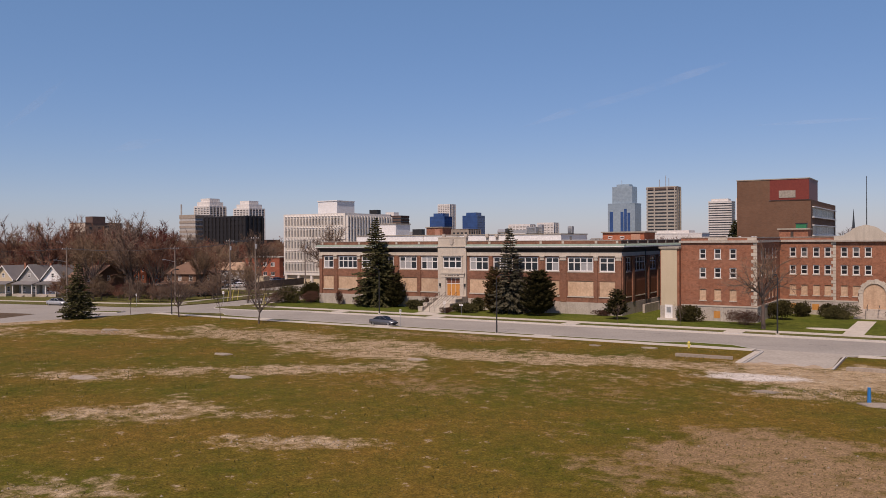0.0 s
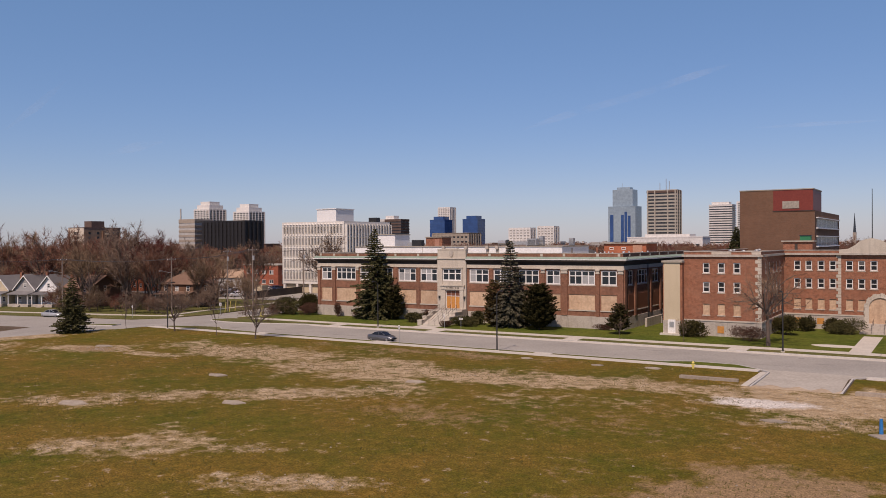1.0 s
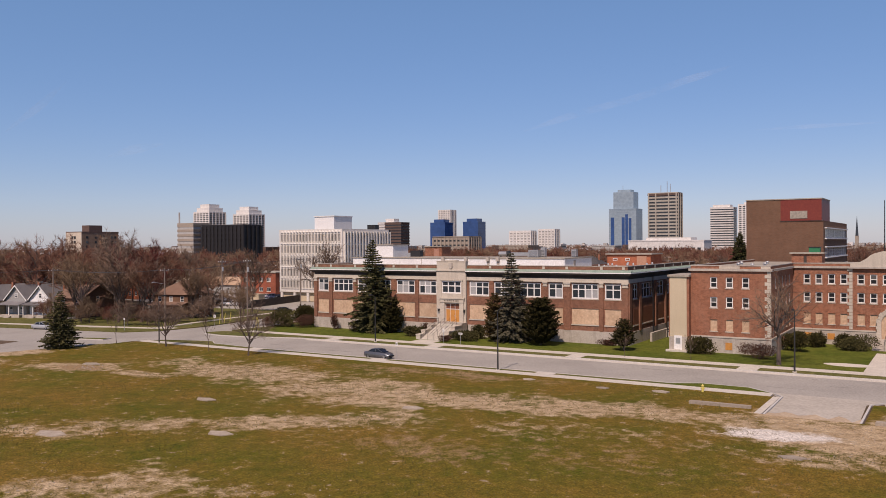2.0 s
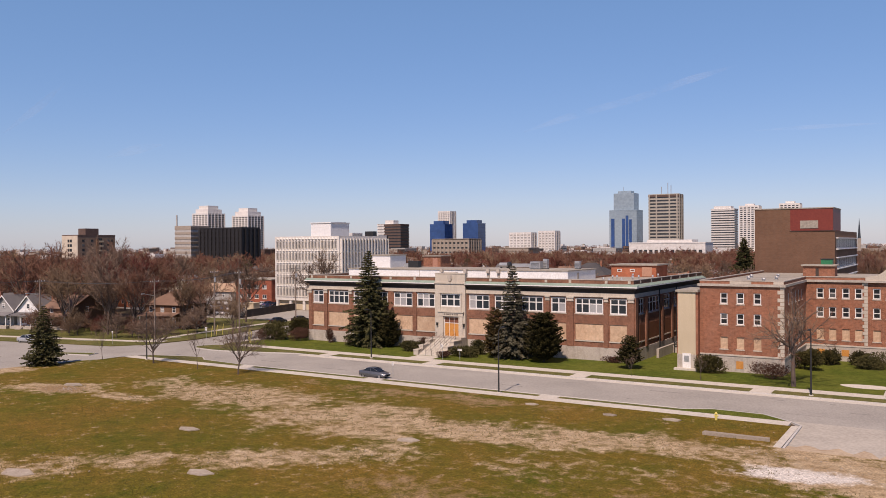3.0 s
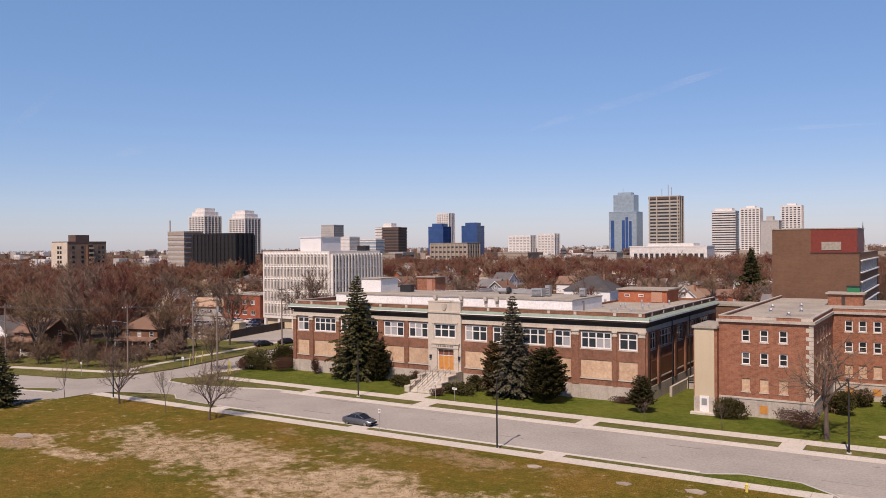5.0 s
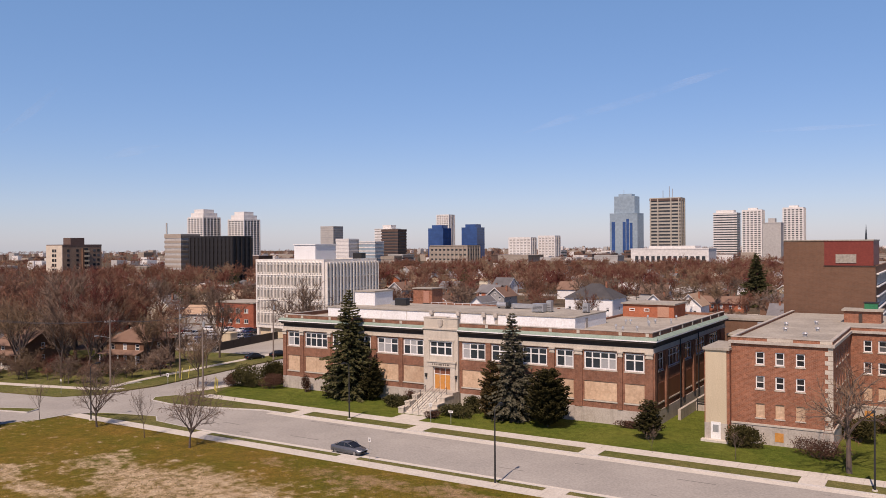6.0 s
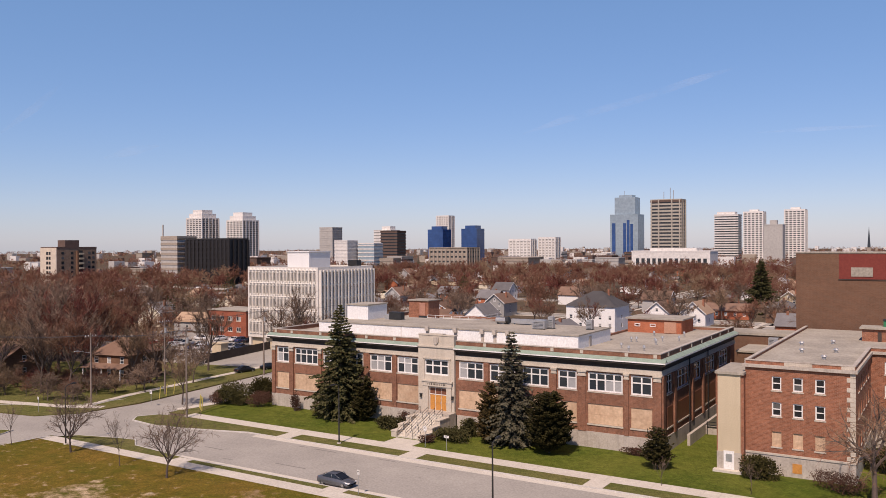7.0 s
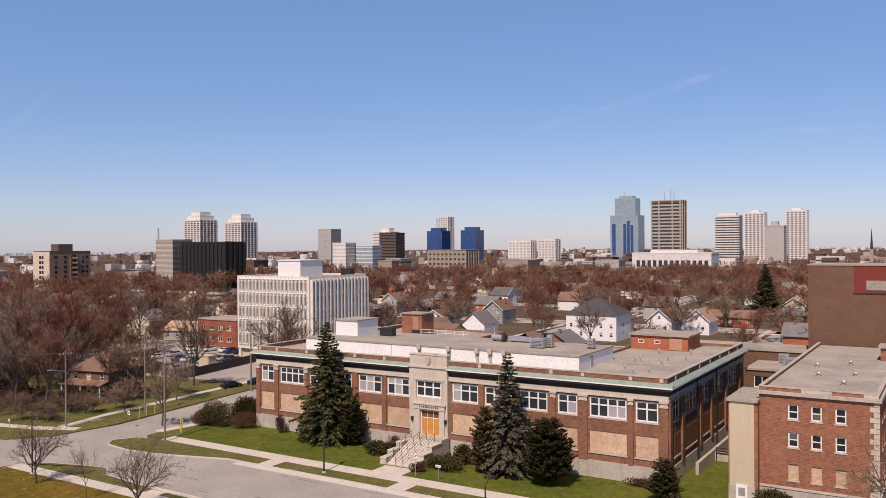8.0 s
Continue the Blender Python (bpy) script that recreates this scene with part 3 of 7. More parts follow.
def band(z0, z1, o, y_in=0.0, gap=None):
    """A moulding that runs round the front and both flanks, o proud of the wall."""
    xs = [(XA - o, XB + o)] if gap is None else [(XA - o, gap[0]), (gap[1], XB + o)]
    rows = [(a, b, YF - o, YF + y_in, z0, z1) for a, b in xs]
    rows += [(XB + y_in * 0, XB + o, YF + y_in, YB, z0, z1), (XA - o, XA, YF + y_in, YB, z0, z1)]
    return boxes(*rows)


ENT = (CX - 3.15, CX + 3.15)
part("string_course", band(9.85, 10.0, 0.16, 0, ENT), M["stone"], hosp, "pale stone moulding above the windows")
# brick in the cornice's shadow, the shadow put into the colour
part("frieze", boxes((XA, ENT[0], YF, YF + 0.45, 10.5, 11.3), (ENT[1], XB, YF, YF + 0.45, 10.5, 11.3), (XB - 0.45, XB, YF + 0.45, YB, 10.5, 11.3), (XA, XA + 0.45, YF + 0.45, YB, 10.5, 11.3)), M["darkwood_shade"], hosp, "band under the cornice, coloured as dark as its shade")
part("frieze_stone", band(10.0, 10.5, 0.07, 0, ENT), M["stone"], hosp, "pale stone frieze")
# underside of the cornice, soffit shade painted in as near-black
part("cornice_bed", band(10.95, 11.2, 0.35, 0, ENT), M["darkwood_shade"], hosp)
part("cornice", band(11.2, 11.42, 0.62, 0, ENT), M["darkwood_shade"], hosp, "cornice soffit with its shade in the dark colour")
part("cornice_top", band(11.42, 11.58, 0.74, 0, ENT), M["white"], hosp, "pale cornice edge")
cop = bmesh.new()
for s0, s1, sx in ((XA - 0.7, ENT[0], 0), (ENT[1], XB + 0.7, 0)):
    hexa(cop, [(s0, YF - 0.72, 11.58), (s1, YF - 0.72, 11.58), (s1, YF, 11.58), (s0, YF, 11.58), (s0, YF - 0.72, 11.62), (s1, YF - 0.72, 11.62), (s1, YF, 11.98), (s0, YF, 11.98)])
hexa(cop, [(XB, YF, 11.58), (XB + 0.72, YF, 11.58), (XB + 0.72, YB, 11.58), (XB, YB, 11.58), (XB, YF, 11.98), (XB + 0.72, YF, 11.62), (XB + 0.72, YB, 11.62), (XB, YB, 11.98)])
part("cornice_roof", cop, M["copper"], hosp, "green copper sheet on the cornice")
par = ((XA + 0.1, ENT[0], YF + 0.1, YF + 0.5, 11.3, 12.55), (ENT[1], XB - 0.1, YF + 0.1, YF + 0.5, 11.3, 12.55), (XB - 0.5, XB - 0.1, YF + 0.5, YB, 11.3, 12.55), (XA + 0.1, XA + 0.5, YF + 0.5, YB, 11.3, 12.55), (XA + 0.5, WL, YB - 0.4, YB, 10.5, 12.3), (WR, XB - 0.5, YB - 0.4, YB, 10.5, 12.3))
each("parapet", par, M["brick"], hosp)
each("coping", ((XA + 0.04, ENT[0], YF + 0.04, YF + 0.56, 12.55, 12.66), (ENT[1], XB - 0.04, YF + 0.04, YF + 0.56, 12.55, 12.66), (XB - 0.56, XB - 0.04, YF + 0.56, YB, 12.55, 12.66), (XA + 0.04, XA + 0.56, YF + 0.56, YB, 12.55, 12.66)), M["plinth"], hosp, "pale stone coping")
blk = mesh_of(boxes((-0.22, 0.22, 0.02, 0.4, 12.05, 12.5)), "parapet_block", M["stone"])
for x in (-30.6, -27, -20.8, -16.6, -11.4, -6, 9.8, 15, 20.3, 24.6, 30.8, 34.6):
    part("parapet_block", blk, None, hosp, at=Matrix.Translation((x, YF, 0)))
eblk = mesh_of(boxes((-0.22, 0.22, 0.02, 0.4, 12.05, 12.5)), "parapet_block", M["stone"])
for y in np.arange(4, 40, 5.5):
    part("parapet_block", eblk, None, hosp, at=face_east(XB, y, 0))
each("roof", ((XA + 0.45, XB - 0.45, YF + 0.45, YC, 11.3, 11.9), (XA + 0.45, WL - 0.4, YC, YB - 0.4, 11.3, 11.9), (WR + 0.4, XB - 0.45, YC, YB - 0.4, 11.3, 11.9)), M["roof"], hosp, "flat gravel roof")
each("court_wall", ((WL - 0.4, WR + 0.4, YC, YC + 0.4, -0.6, 11.95), (WL - 0.4, WL, YC + 0.4, YB - 0.45, -0.6, 12.2), (WR, WR + 0.4, YC + 0.4, YB - 0.45, -0.6, 12.2)), M["brick"], hosp)
# pilasters with stone capitals
for x0, x1 in ((-31.3, -30.55), (-27.35, -26.55), (-21.05, -20.45), (-17.25, -16.5), (20.3, 21.0), (24.15, 25.25), (30.55, 31.15), (34.45, 35.4)):
    pl = part("pilaster", boxes((x0, x1, YF - 0.2, YF, 1.8, 9.1)), M["brick"], hosp)
    part("capital", boxes((x0 - 0.06, x1 + 0.06, YF - 0.28, YF, 9.1, 9.3), (x0, x1, YF - 0.24, YF, 9.3, 9.62), (x0 - 0.1, x1 + 0.1, YF - 0.34, YF, 9.62, 9.85)), M["stone"], pl, "carved stone capital")
for x0, x1 in ((-11.9, -10.8), (-6.35, -5.6), (9.7, 10.5), (14.8, 15.7)):
    part("pilaster", boxes((x0, x1, YF - 0.12, YF, 1.8, 9.85)), M["brick"], hosp)
CO = {2: (0.5,), 3: (0.34, 0.66), 4: (0.25, 0.5, 0.75)}
for a, b, n in BAYS:
    window(hosp, Matrix.Translation((a, YF + 0.12, UP[0])), round(b - a, 2), UP[1] - UP[0], CO[n], (0.62,), fr=0.2)
    sh_ = b - a
    bd = boxes((a, b, YF + 0.1, YF + 0.16, LOW[0], LOW[1]))
    bo = part("board", bd, M["board"], hosp, "tan plywood board over the window")
    part("batten", boxes((a + sh_ * 0.48, a + sh_ * 0.49, YF + 0.085, YF + 0.1, LOW[0], LOW[1]), (a, b, YF + 0.085, YF + 0.1, 4.1, 4.13)), M["board"], bo)
    part("sill", boxes((a - 0.1, b + 0.1, YF - 0.1, YF + 0.1, LOW[0] - 0.2, LOW[0])), M["stone"], bo, "pale stone sill")
for a, b in SIDE_W:
    n = 4 if b - a > 5 else 2
    window(hosp, face_east(XB - 0.12, a, UP[0]), round(b - a, 2), UP[1] - UP[0], CO[n], (0.62,), fr=0.14, glass="fglass")
    bo = part("board", boxes((XB, XB + 0.05, a, b, LOW[0], LOW[1])), M["darkdoor"], hosp, "dark boarded lower window")
    part("sill", boxes((XB, XB + 0.12, a - 0.1, b + 0.1, LOW[0] - 0.2, LOW[0] - 0.003)), M["stone"], bo, "pale stone sill")
for a, b in ((5, 8), (12, 16), (22, 26)):
    m4 = Matrix.Translation((XA + 0.12, YB - 0.45 - a, UP[0])) @ Matrix.Rotation(radians(-90), 4, "Z")
    window(hosp, m4, b - a, UP[1] - UP[0], (0.5,), (0.62,), fr=0.14)
for y in (1.2, 6.3, 14.7, 20.5, 28.7, 37.5):
    part("pilaster", boxes((XB, XB + 0.25, y - 0.45, y + 0.45, 1.8, 9.85)), M["brick"], hosp)
pipe = bmesh.new()
for y in (12.6, 22.5):
    tube(pipe, (XB + 0.3, y, 0.5), (XB + 0.3, y, 10.9), 0.09, 0.09)
part("downpipe", pipe, M["iron"], hosp, "dark rainwater pipes")

# entrance bay of stone
ent = bmesh.new()
wall(ent, (ENT[0], YF - 0.45), (ENT[1], YF - 0.45), -0.6, 11.5, 0.44, [(DOOR[0] - ENT[0], DOOR[1] - ENT[0], DOOR[2], DOOR[3]), (CW[0] - ENT[0], CW[1] - ENT[0], CW[2], CW[3])])
part("entrance_bay", ent, M["stone"], hosp, "pale limestone entrance bay")
part("attic", boxes((ENT[0] + 0.05, ENT[1] - 0.05, YF - 0.4, YF + 0.5, 11.75, 13.25), (ENT[0] - 0.12, ENT[1] + 0.12, YF - 0.62, YF + 0.5, 11.5, 11.75), (ENT[0] - 0.02, ENT[1] + 0.02, YF - 0.48, YF + 0.55, 13.25, 13.38), (CX - 1.2, CX + 1.2, YF - 0.44, YF + 0.5, 13.38, 13.5)), M["stone"], hosp, "stone attic above the entrance")
shd = bmesh.new()
v = [shd.verts.new((CX + x, YF - 0.41, z)) for x, z in ((-0.45, 13.0), (0.45, 13.0), (0.45, 12.4), (0.25, 12.05), (0, 11.9), (-0.25, 12.05), (-0.45, 12.4))]
f = shd.faces.new(v)
r = bmesh.ops.extrude_face_region(shd, geom=[f])
for g in r["geom"]:
    if isinstance(g, bmesh.types.BMVert):
        g.co.y -= 0.14
bmesh.ops.recalc_face_normals(shd, faces=shd.faces)
part("shield", shd, M["plinth"], hosp, "carved stone shield")
for r_ in ((-0.35, 0.5, YF - 0.62, YF - 0.45, 2.2, 5.75), (3.7, 4.55, YF - 0.62, YF - 0.45, 2.2, 5.75), (-0.45, 4.65, YF - 0.7, YF - 0.45, 5.75, 6.4), (-0.6, 4.8, YF - 0.82, YF - 0.45, 6.4, 6.62), (-0.35, -0.12, YF - 0.55, YF - 0.45, 6.62, 9.75), (4.05, 4.3, YF - 0.55, YF - 0.45, 6.62, 9.75), (-0.45, 4.4, YF - 0.6, YF - 0.45, 9.76, 10.0)):
    sur = part("door_surround", boxes(r_), M["stone"], hosp)
lb = bmesh.new()
x = 0.5
rng = random.Random(3)
while x < 3.7:
    w_ = rng.uniform(0.1, 0.2)
    box(lb, x, x + w_, YF - 0.716, YF - 0.7, 5.95, 6.2)
    x += w_ + rng.choice((0.08, 0.08, 0.2))
part("inscription", lb, M["darkwood_shade"], sur, "dark carved bars of an unreadable inscription")
window(hosp, Matrix.Translation((CW[0], YF - 0.3, CW[2])), CW[1] - CW[0], round(CW[3] - CW[2], 2), (0.33, 0.67), (0.6,), fr=0.22)
dr = thing("entrance_door", (CX, YF, 2.2), "closed orange-brown wooden entrance doors with a dark transom", "door")
for i in range(3):
    a = DOOR[0] + 0.12 + i * 0.97
    lf = part("door_leaf", boxes((a, a + 0.9, YF - 0.2, YF - 0.12, 2.22, 4.45)), M["door"], dr)
    part("door_panel", boxes((a + 0.15, a + 0.75, YF - 0.22, YF - 0.2, 2.45, 3.1), (a + 0.15, a + 0.75, YF - 0.22, YF - 0.2, 3.3, 4.3)), M["door"], lf)
    part("door_handle", boxes((a + 0.78, a + 0.82, YF - 0.26, YF - 0.2, 3.15, 3.4)), M["metal"], lf, "metal pull handle")
part("door_frame", boxes((DOOR[0], DOOR[0] + 0.1, YF - 0.24, YF, 2.2, 5.5), (DOOR[1] - 0.1, DOOR[1], YF - 0.24, YF, 2.2, 5.5), (DOOR[0] + 1.03, DOOR[0] + 1.08, YF - 0.23, YF, 2.2, 5.5), (DOOR[0] + 2.0, DOOR[0] + 2.05, YF - 0.23, YF, 2.2, 5.5), (DOOR[0] + 0.1, DOOR[1] - 0.1, YF - 0.235, YF, 4.47, 4.56)), M["white"], dr, "white door frame")
part("transom", boxes((DOOR[0] + 0.1, DOOR[1] - 0.1, YF - 0.18, YF - 0.1, 4.56, 5.5)), M["darkdoor"], dr, "dark red-brown transom panel")
for x in (-0.75, 4.75):
    wl = thing("wall_lamp", (x, YF - 0.5, 4.2), "small dark wall lantern beside the door", "lamp", "entrance lanterns")
    part("lantern", boxes((x - 0.14, x + 0.14, YF - 0.75, YF - 0.47, 4.0, 4.45), (x - 0.18, x + 0.18, YF - 0.79, YF - 0.45, 4.45, 4.52)), M["iron"], wl)

# front steps
st = thing("front_steps", (2.3, -5, G), "pale stone front steps with low side walls", "steps")
SX0, SX1 = 0.4, 4.4
part("landing", boxes((SX0 - 0.9, SX1 + 0.9, -1.8, YF - 0.46, G - 0.2, 2.19)), M["plinth"], st)
for i in range(14):
    z1 = 2.19 - (i + 1) * 0.165
    part("step", boxes((SX0, SX1, -1.8 - (i + 1) * 0.42, -1.8 - i * 0.42, G - 0.2, z1)), M["concrete"], st)
for x0 in (SX0 - 0.9, SX1):
    each("side_wall", ((x0, x0 + 0.9, -4.2, -1.8, G - 0.2, 1.75), (x0, x0 + 0.9, -6.2, -4.2, G - 0.2, 1.05), (x0, x0 + 0.9, -7.9, -6.2, G - 0.2, 0.45), (x0 - 0.06, x0 + 0.96, -4.26, -1.74, 1.75, 1.9), (x0 - 0.06, x0 + 0.96, -6.26, -4.2, 1.05, 1.2), (x0 - 0.06, x0 + 0.96, -7.96, -6.2, 0.45, 0.6)), M["stone"], st)
for x in (SX0 + 0.1, SX0 + 1.45, SX1 - 1.4, SX1 - 0.1):
    hb = bmesh.new()
    for k in range(5):
        y = -2.0 - k * 1.42
        z = 2.19 - (0.2 + k * 1.42) * 0.165 / 0.42
        tube(hb, (x, y, z - 0.2), (x, y, z + 0.95), 0.03, 0.03)
    for dz in (0.95, 0.5):
        tube(hb, (x, -2.0, 2.1 + dz), (x, -7.68, 2.1 - 5.68 * 0.165 / 0.42 + dz), 0.03, 0.03)
    part("handrail", hb, M["iron"], st, "black iron handrail")

rl = thing("roof_railing", (-15, 29, 11.9), "white metal railing on the flat roof", "railing")
for x in np.arange(-18.4, -8.0, 1.8):
    part("post", boxes((x - 0.04, x + 0.04, 29.0, 29.08, 11.9, 13.35)), M["white"], rl)
for z in (12.3, 12.8, 13.3):
    part("rail", boxes((-18.4, -8.0, 28.98, 29.02, z, z + 0.06)), M["white"], rl)
part("return_rail", boxes((-8.0, -7.94, 29, 38, 13.3, 13.36), (-8.0, -7.94, 29, 38, 12.8, 12.86), (-8.0, -7.92, 37.9, 38, 11.9, 13.36)), M["white"], rl)
dc = thing("roof_duct", (-14, 12.6, 13.9), "black rectangular duct on the roof", "duct")
part("casing", boxes((-15.4, -13.0, 12.4, 13.6, 13.95, 15.2)), M["iron"], dc)
part("elbow", boxes((-16.4, -15.4, 12.5, 13.5, 13.9, 14.7)), M["metal"], dc, "pale metal elbow")

# on its roof: white clerestory, boxes, plant
cl = thing("roof_clerestory", (0, 11, 11.9), "long white raised roof with a grey flat top", "roof")
part("wall", boxes((-25, 22.2, 5.4, 5.8, 11.9, 13.72), (21.8, 22.2, 5.8, 17.6, 11.9, 13.72), (-25, -24.6, 5.8, 17.6, 11.9, 13.72), (-25, 22.2, 17.6, 18.0, 11.9, 13.72)), M["whiteclad"], cl)
part("roof", boxes((-25.12, 22.32, 5.28, 18.12, 13.72, 13.9)), M["roof"], cl)
rb = mesh_of(boxes((-0.22, 0.22, -0.16, 0, 11.9, 13.72), (-0.3, 0.3, -0.5, 0, 13.3, 13.98)), "rain_head", M["plinth"])
for x in (-2.9, 2.2, 6.9, 9.0, 11.2):
    part("rain_head", rb, None, cl, "weathered rainwater head on the white wall", at=Matrix.Translation((x, 5.4, 0)))
part("joint", boxes((-8.05, -7.95, 5.38, 5.4, 11.9, 13.72)), M["plinth"], cl)
part("door", boxes((22.2, 22.26, 9.4, 10.2, 11.9, 13.4)), M["plinth"], cl)
wc = thing("roof_penthouse", (-20, 13, 13.9), "white rendered roof box with a grey cap", "roof box")
part("wall", boxes((-22.8, -18.3, 10.3, 15.8, 13.9, 16.3)), M["whiteclad"], wc)
part("roof", boxes((-22.95, -18.15, 10.15, 15.95, 16.3, 16.5)), M["roof"], wc)
bb = thing("lift_house", (-21, 32, 11.9), "small orange brick lift house on the flat roof", "roof box")
part("wall", boxes((-23.7, -19.2, 30.6, 34.6, 11.9, 15.8)), M["redbrick"], bb)
part("roof", boxes((-23.9, -19.0, 30.4, 34.8, 15.8, 16.0)), M["roof"], bb)
part("door", boxes((-21.2, -19.9, 30.52, 30.6, 13.0, 15.4)), surf("faded_pink_door", (0.36, 0.17, 0.12), (0.42, 0.22, 0.15), 1, 5, 0.8), bb, "faded pinkish door")
part("recess", boxes((-21.4, -19.3, 30.5, 30.6, 11.95, 12.95)), M["iron"], bb)
pt = thing("brick_penthouse", (25, 34, 11.9), "low orange brick penthouse with two small windows", "roof box")
part("wall", boxes((20.2, 29.2, 31.5, 38.5, 11.9, 14.1)), M["orangebrick"], pt)
part("roof", boxes((19.9, 29.5, 31.2, 38.8, 14.1, 14.35)), M["roof"], pt)
for x in (21.4, 24.0):
    window(pt, Matrix.Translation((x, 31.45, 12.9)), 0.95, 0.5, (), (), sill=False, fr=0.1)
part("door", boxes((26.4, 28.4, 31.42, 31.5, 12.0, 13.8)), surf("pinkish_board", (0.42, 0.22, 0.14), (0.48, 0.27, 0.18), 1, 5, 0.8), pt, "boarded wide door")
rng = random.Random(11)
for i in range(11):
    x, y = rng.gauss(28.5, 2.0), rng.uniform(6, 29)
    vt = thing("roof_vent", (x, y, 11.9), "small metal roof vent", "vent", "roof vents")
    vb = bmesh.new()
    tube(vb, (x, y, 11.85), (x, y, 12.3 + rng.random() * 0.4), 0.1, 0.1, 8)
    tube(vb, (x, y, 12.4), (x, y, 12.7), 0.22, 0.14, 8)
    part("pipe", vb, M["metal"], vt)
for x, y, w, d, h, z0 in ((14.0, 10.6, 2.0, 1.7, 1.25, 13.9), (15.3, 11.6, 0.8, 0.9, 1.7, 13.9), (20.8, 13.2, 0.9, 0.9, 1.3, 13.9), (41.4, 48.2, 2.2, 1.6, 1.1, 8.6), (40.0, 50.2, 1.6, 1.2, 1.4, 8.6)):
    ac = thing("air_handler", (x, y, z0), "grey metal rooftop air unit", "air conditioner", "rooftop units")
    part("casing", boxes((x - w / 2, x + w / 2, y - d / 2, y + d / 2, z0 + 0.12, z0 + 0.12 + h)), M["metal"], ac)
    part("skid", boxes((x - w / 2, x + w / 2, y - d / 2 + 0.05, y - d / 2 + 0.15, z0, z0 + 0.12), (x - w / 2, x + w / 2, y + d / 2 - 0.15, y + d / 2 - 0.05, z0, z0 + 0.12)), M["iron"], ac)
    for k in range(5):
        part("louvre", boxes((x - w * 0.4, x + w * 0.4, y - d / 2 - 0.03, y - d / 2, z0 + 0.2 + k * h * 0.16, z0 + 0.25 + k * h * 0.16)), M["iron"], ac)
ex = thing("exhaust_fan", (6, 14.6, 13.9), "pale metal exhaust fan with a bent duct", "fan")
eb = bmesh.new()
tube(eb, (4.2, 14.8, 14.5), (6.0, 14.8, 14.5), 0.45, 0.45, 10)
part("duct", eb, M["metal"], ex)
eb = bmesh.new()
tube(eb, (6.05, 14.8, 14.5), (6.5, 14.8, 14.6), 0.6, 0.55, 10)
part("hood", eb, M["iron"], ex, "dark fan mouth")
part("stand", boxes((4.4, 4.6, 14.6, 15.0, 13.9, 14.3), (5.7, 5.9, 14.6, 15.0, 13.9, 14.3)), M["iron"], ex)
part("long_duct", boxes((6.7, 10.6, 15.0, 15.8, 14.1, 14.75), (6.9, 7.1, 15.1, 15.7, 13.9, 14.1), (10.2, 10.4, 15.1, 15.7, 13.9, 14.1)), M["metal"], ex)

# ---- the three-storey red brick building ----
RX0, RX1, RY, RC = 45.9, 57.6, -0.8, 18.5     # front block and the recessed court wall
RTOP = 12.1
red = thing("red_brick_building", (60, 10, G), "three-storey red brick building with boarded ground-floor windows", "building")
COLS = [48.85, 51.15, 53.5]
ROWS = [(9.55, 1.6, False), (6.55, 1.6, False), (3.0, 1.75, True)]
CRT = [59.2, 61.0, 62.9, 64.7, 67.2, 69.0, 70.8, 75.0, 77, 79, 81]
PORT = (70.6, 73.9)
wb = bmesh.new()
wall(wb, (RX0, RY), (RX1, RY), 2.0, RTOP, 0.4, [(c - RX0, c - RX0 + 1.05, z, z + h) for c in COLS for z, h, _ in ROWS])
SIDEY = [2.5, 5.5, 8.5, 11.5, 14.5]
wall(wb, (RX1, RY + 0.4), (RX1, RC + 0.4), 2.0, RTOP, 0.4, [(y - RY - 0.4, y - RY + 0.65, z, z + h) for y in SIDEY for z, h, _ in ROWS])
ch = [(c - RX1, c - RX1 + 1.05, z, z + h) for c in CRT for z, h, low in ROWS if not (low and PORT[0] - 1.2 < c < PORT[1])]
wall(wb, (RX1, RC), (90, RC), 2.0, RTOP, 0.4, ch + [(PORT[0] - RX1, PORT[1] - RX1, 2.0, 5.2)])
wall(wb, (RX0, 45), (RX0, RY + 0.4), 2.0, RTOP, 0.4)
wall(wb, (90, RC + 0.4), (90, 45), 2.0, RTOP, 0.4)
wall(wb, (90, 45), (RX0, 45), 2.0, RTOP, 0.4)
part("wall", wb, M["redbrick"], red)
each("plinth", ((RX0 - 0.08, RX1 + 0.08, RY - 0.1, RY + 0.4, -0.6, 2.0), (RX1 - 0.4, RX1 + 0.08, RY + 0.4, RC - 0.1, -0.6, 2.0), (RX1 - 0.4, 90, RC - 0.1, RC + 0.4, -0.6, 2.0), (RX0 - 0.08, RX0 + 0.4, RY + 0.4, 45, -0.6, 2.0)), M["plinth"], red, "pale concrete plinth")
part("water_table", boxes((RX0 - 0.14, RX1 + 0.14, RY - 0.18, RY, 2.0, 2.22), (RX1, RX1 + 0.14, RY, RC - 0.18, 2.0, 2.22), (RX1, PORT[0] - 0.8, RC - 0.18, RC, 2.0, 2.22), (PORT[1] + 0.8, 90, RC - 0.18, RC, 2.0, 2.22)), M["stone"], red)
part("cornice", boxes((RX0 - 0.25, RX1 + 0.25, RY - 0.28, RY + 0.1, RTOP, RTOP + 0.35), (RX1 + 0.0, RX1 + 0.25, RY + 0.1, RC - 0.28, RTOP, RTOP + 0.35), (RX1, 66, RC - 0.28, RC + 0.1, RTOP, RTOP + 0.35), (76, 90, RC - 0.28, RC + 0.1, RTOP, RTOP + 0.35), (66, 76, RC - 0.5, RC + 0.1, RTOP, RTOP + 0.3)), M["plinth"], red, "weathered pale stone cornice")
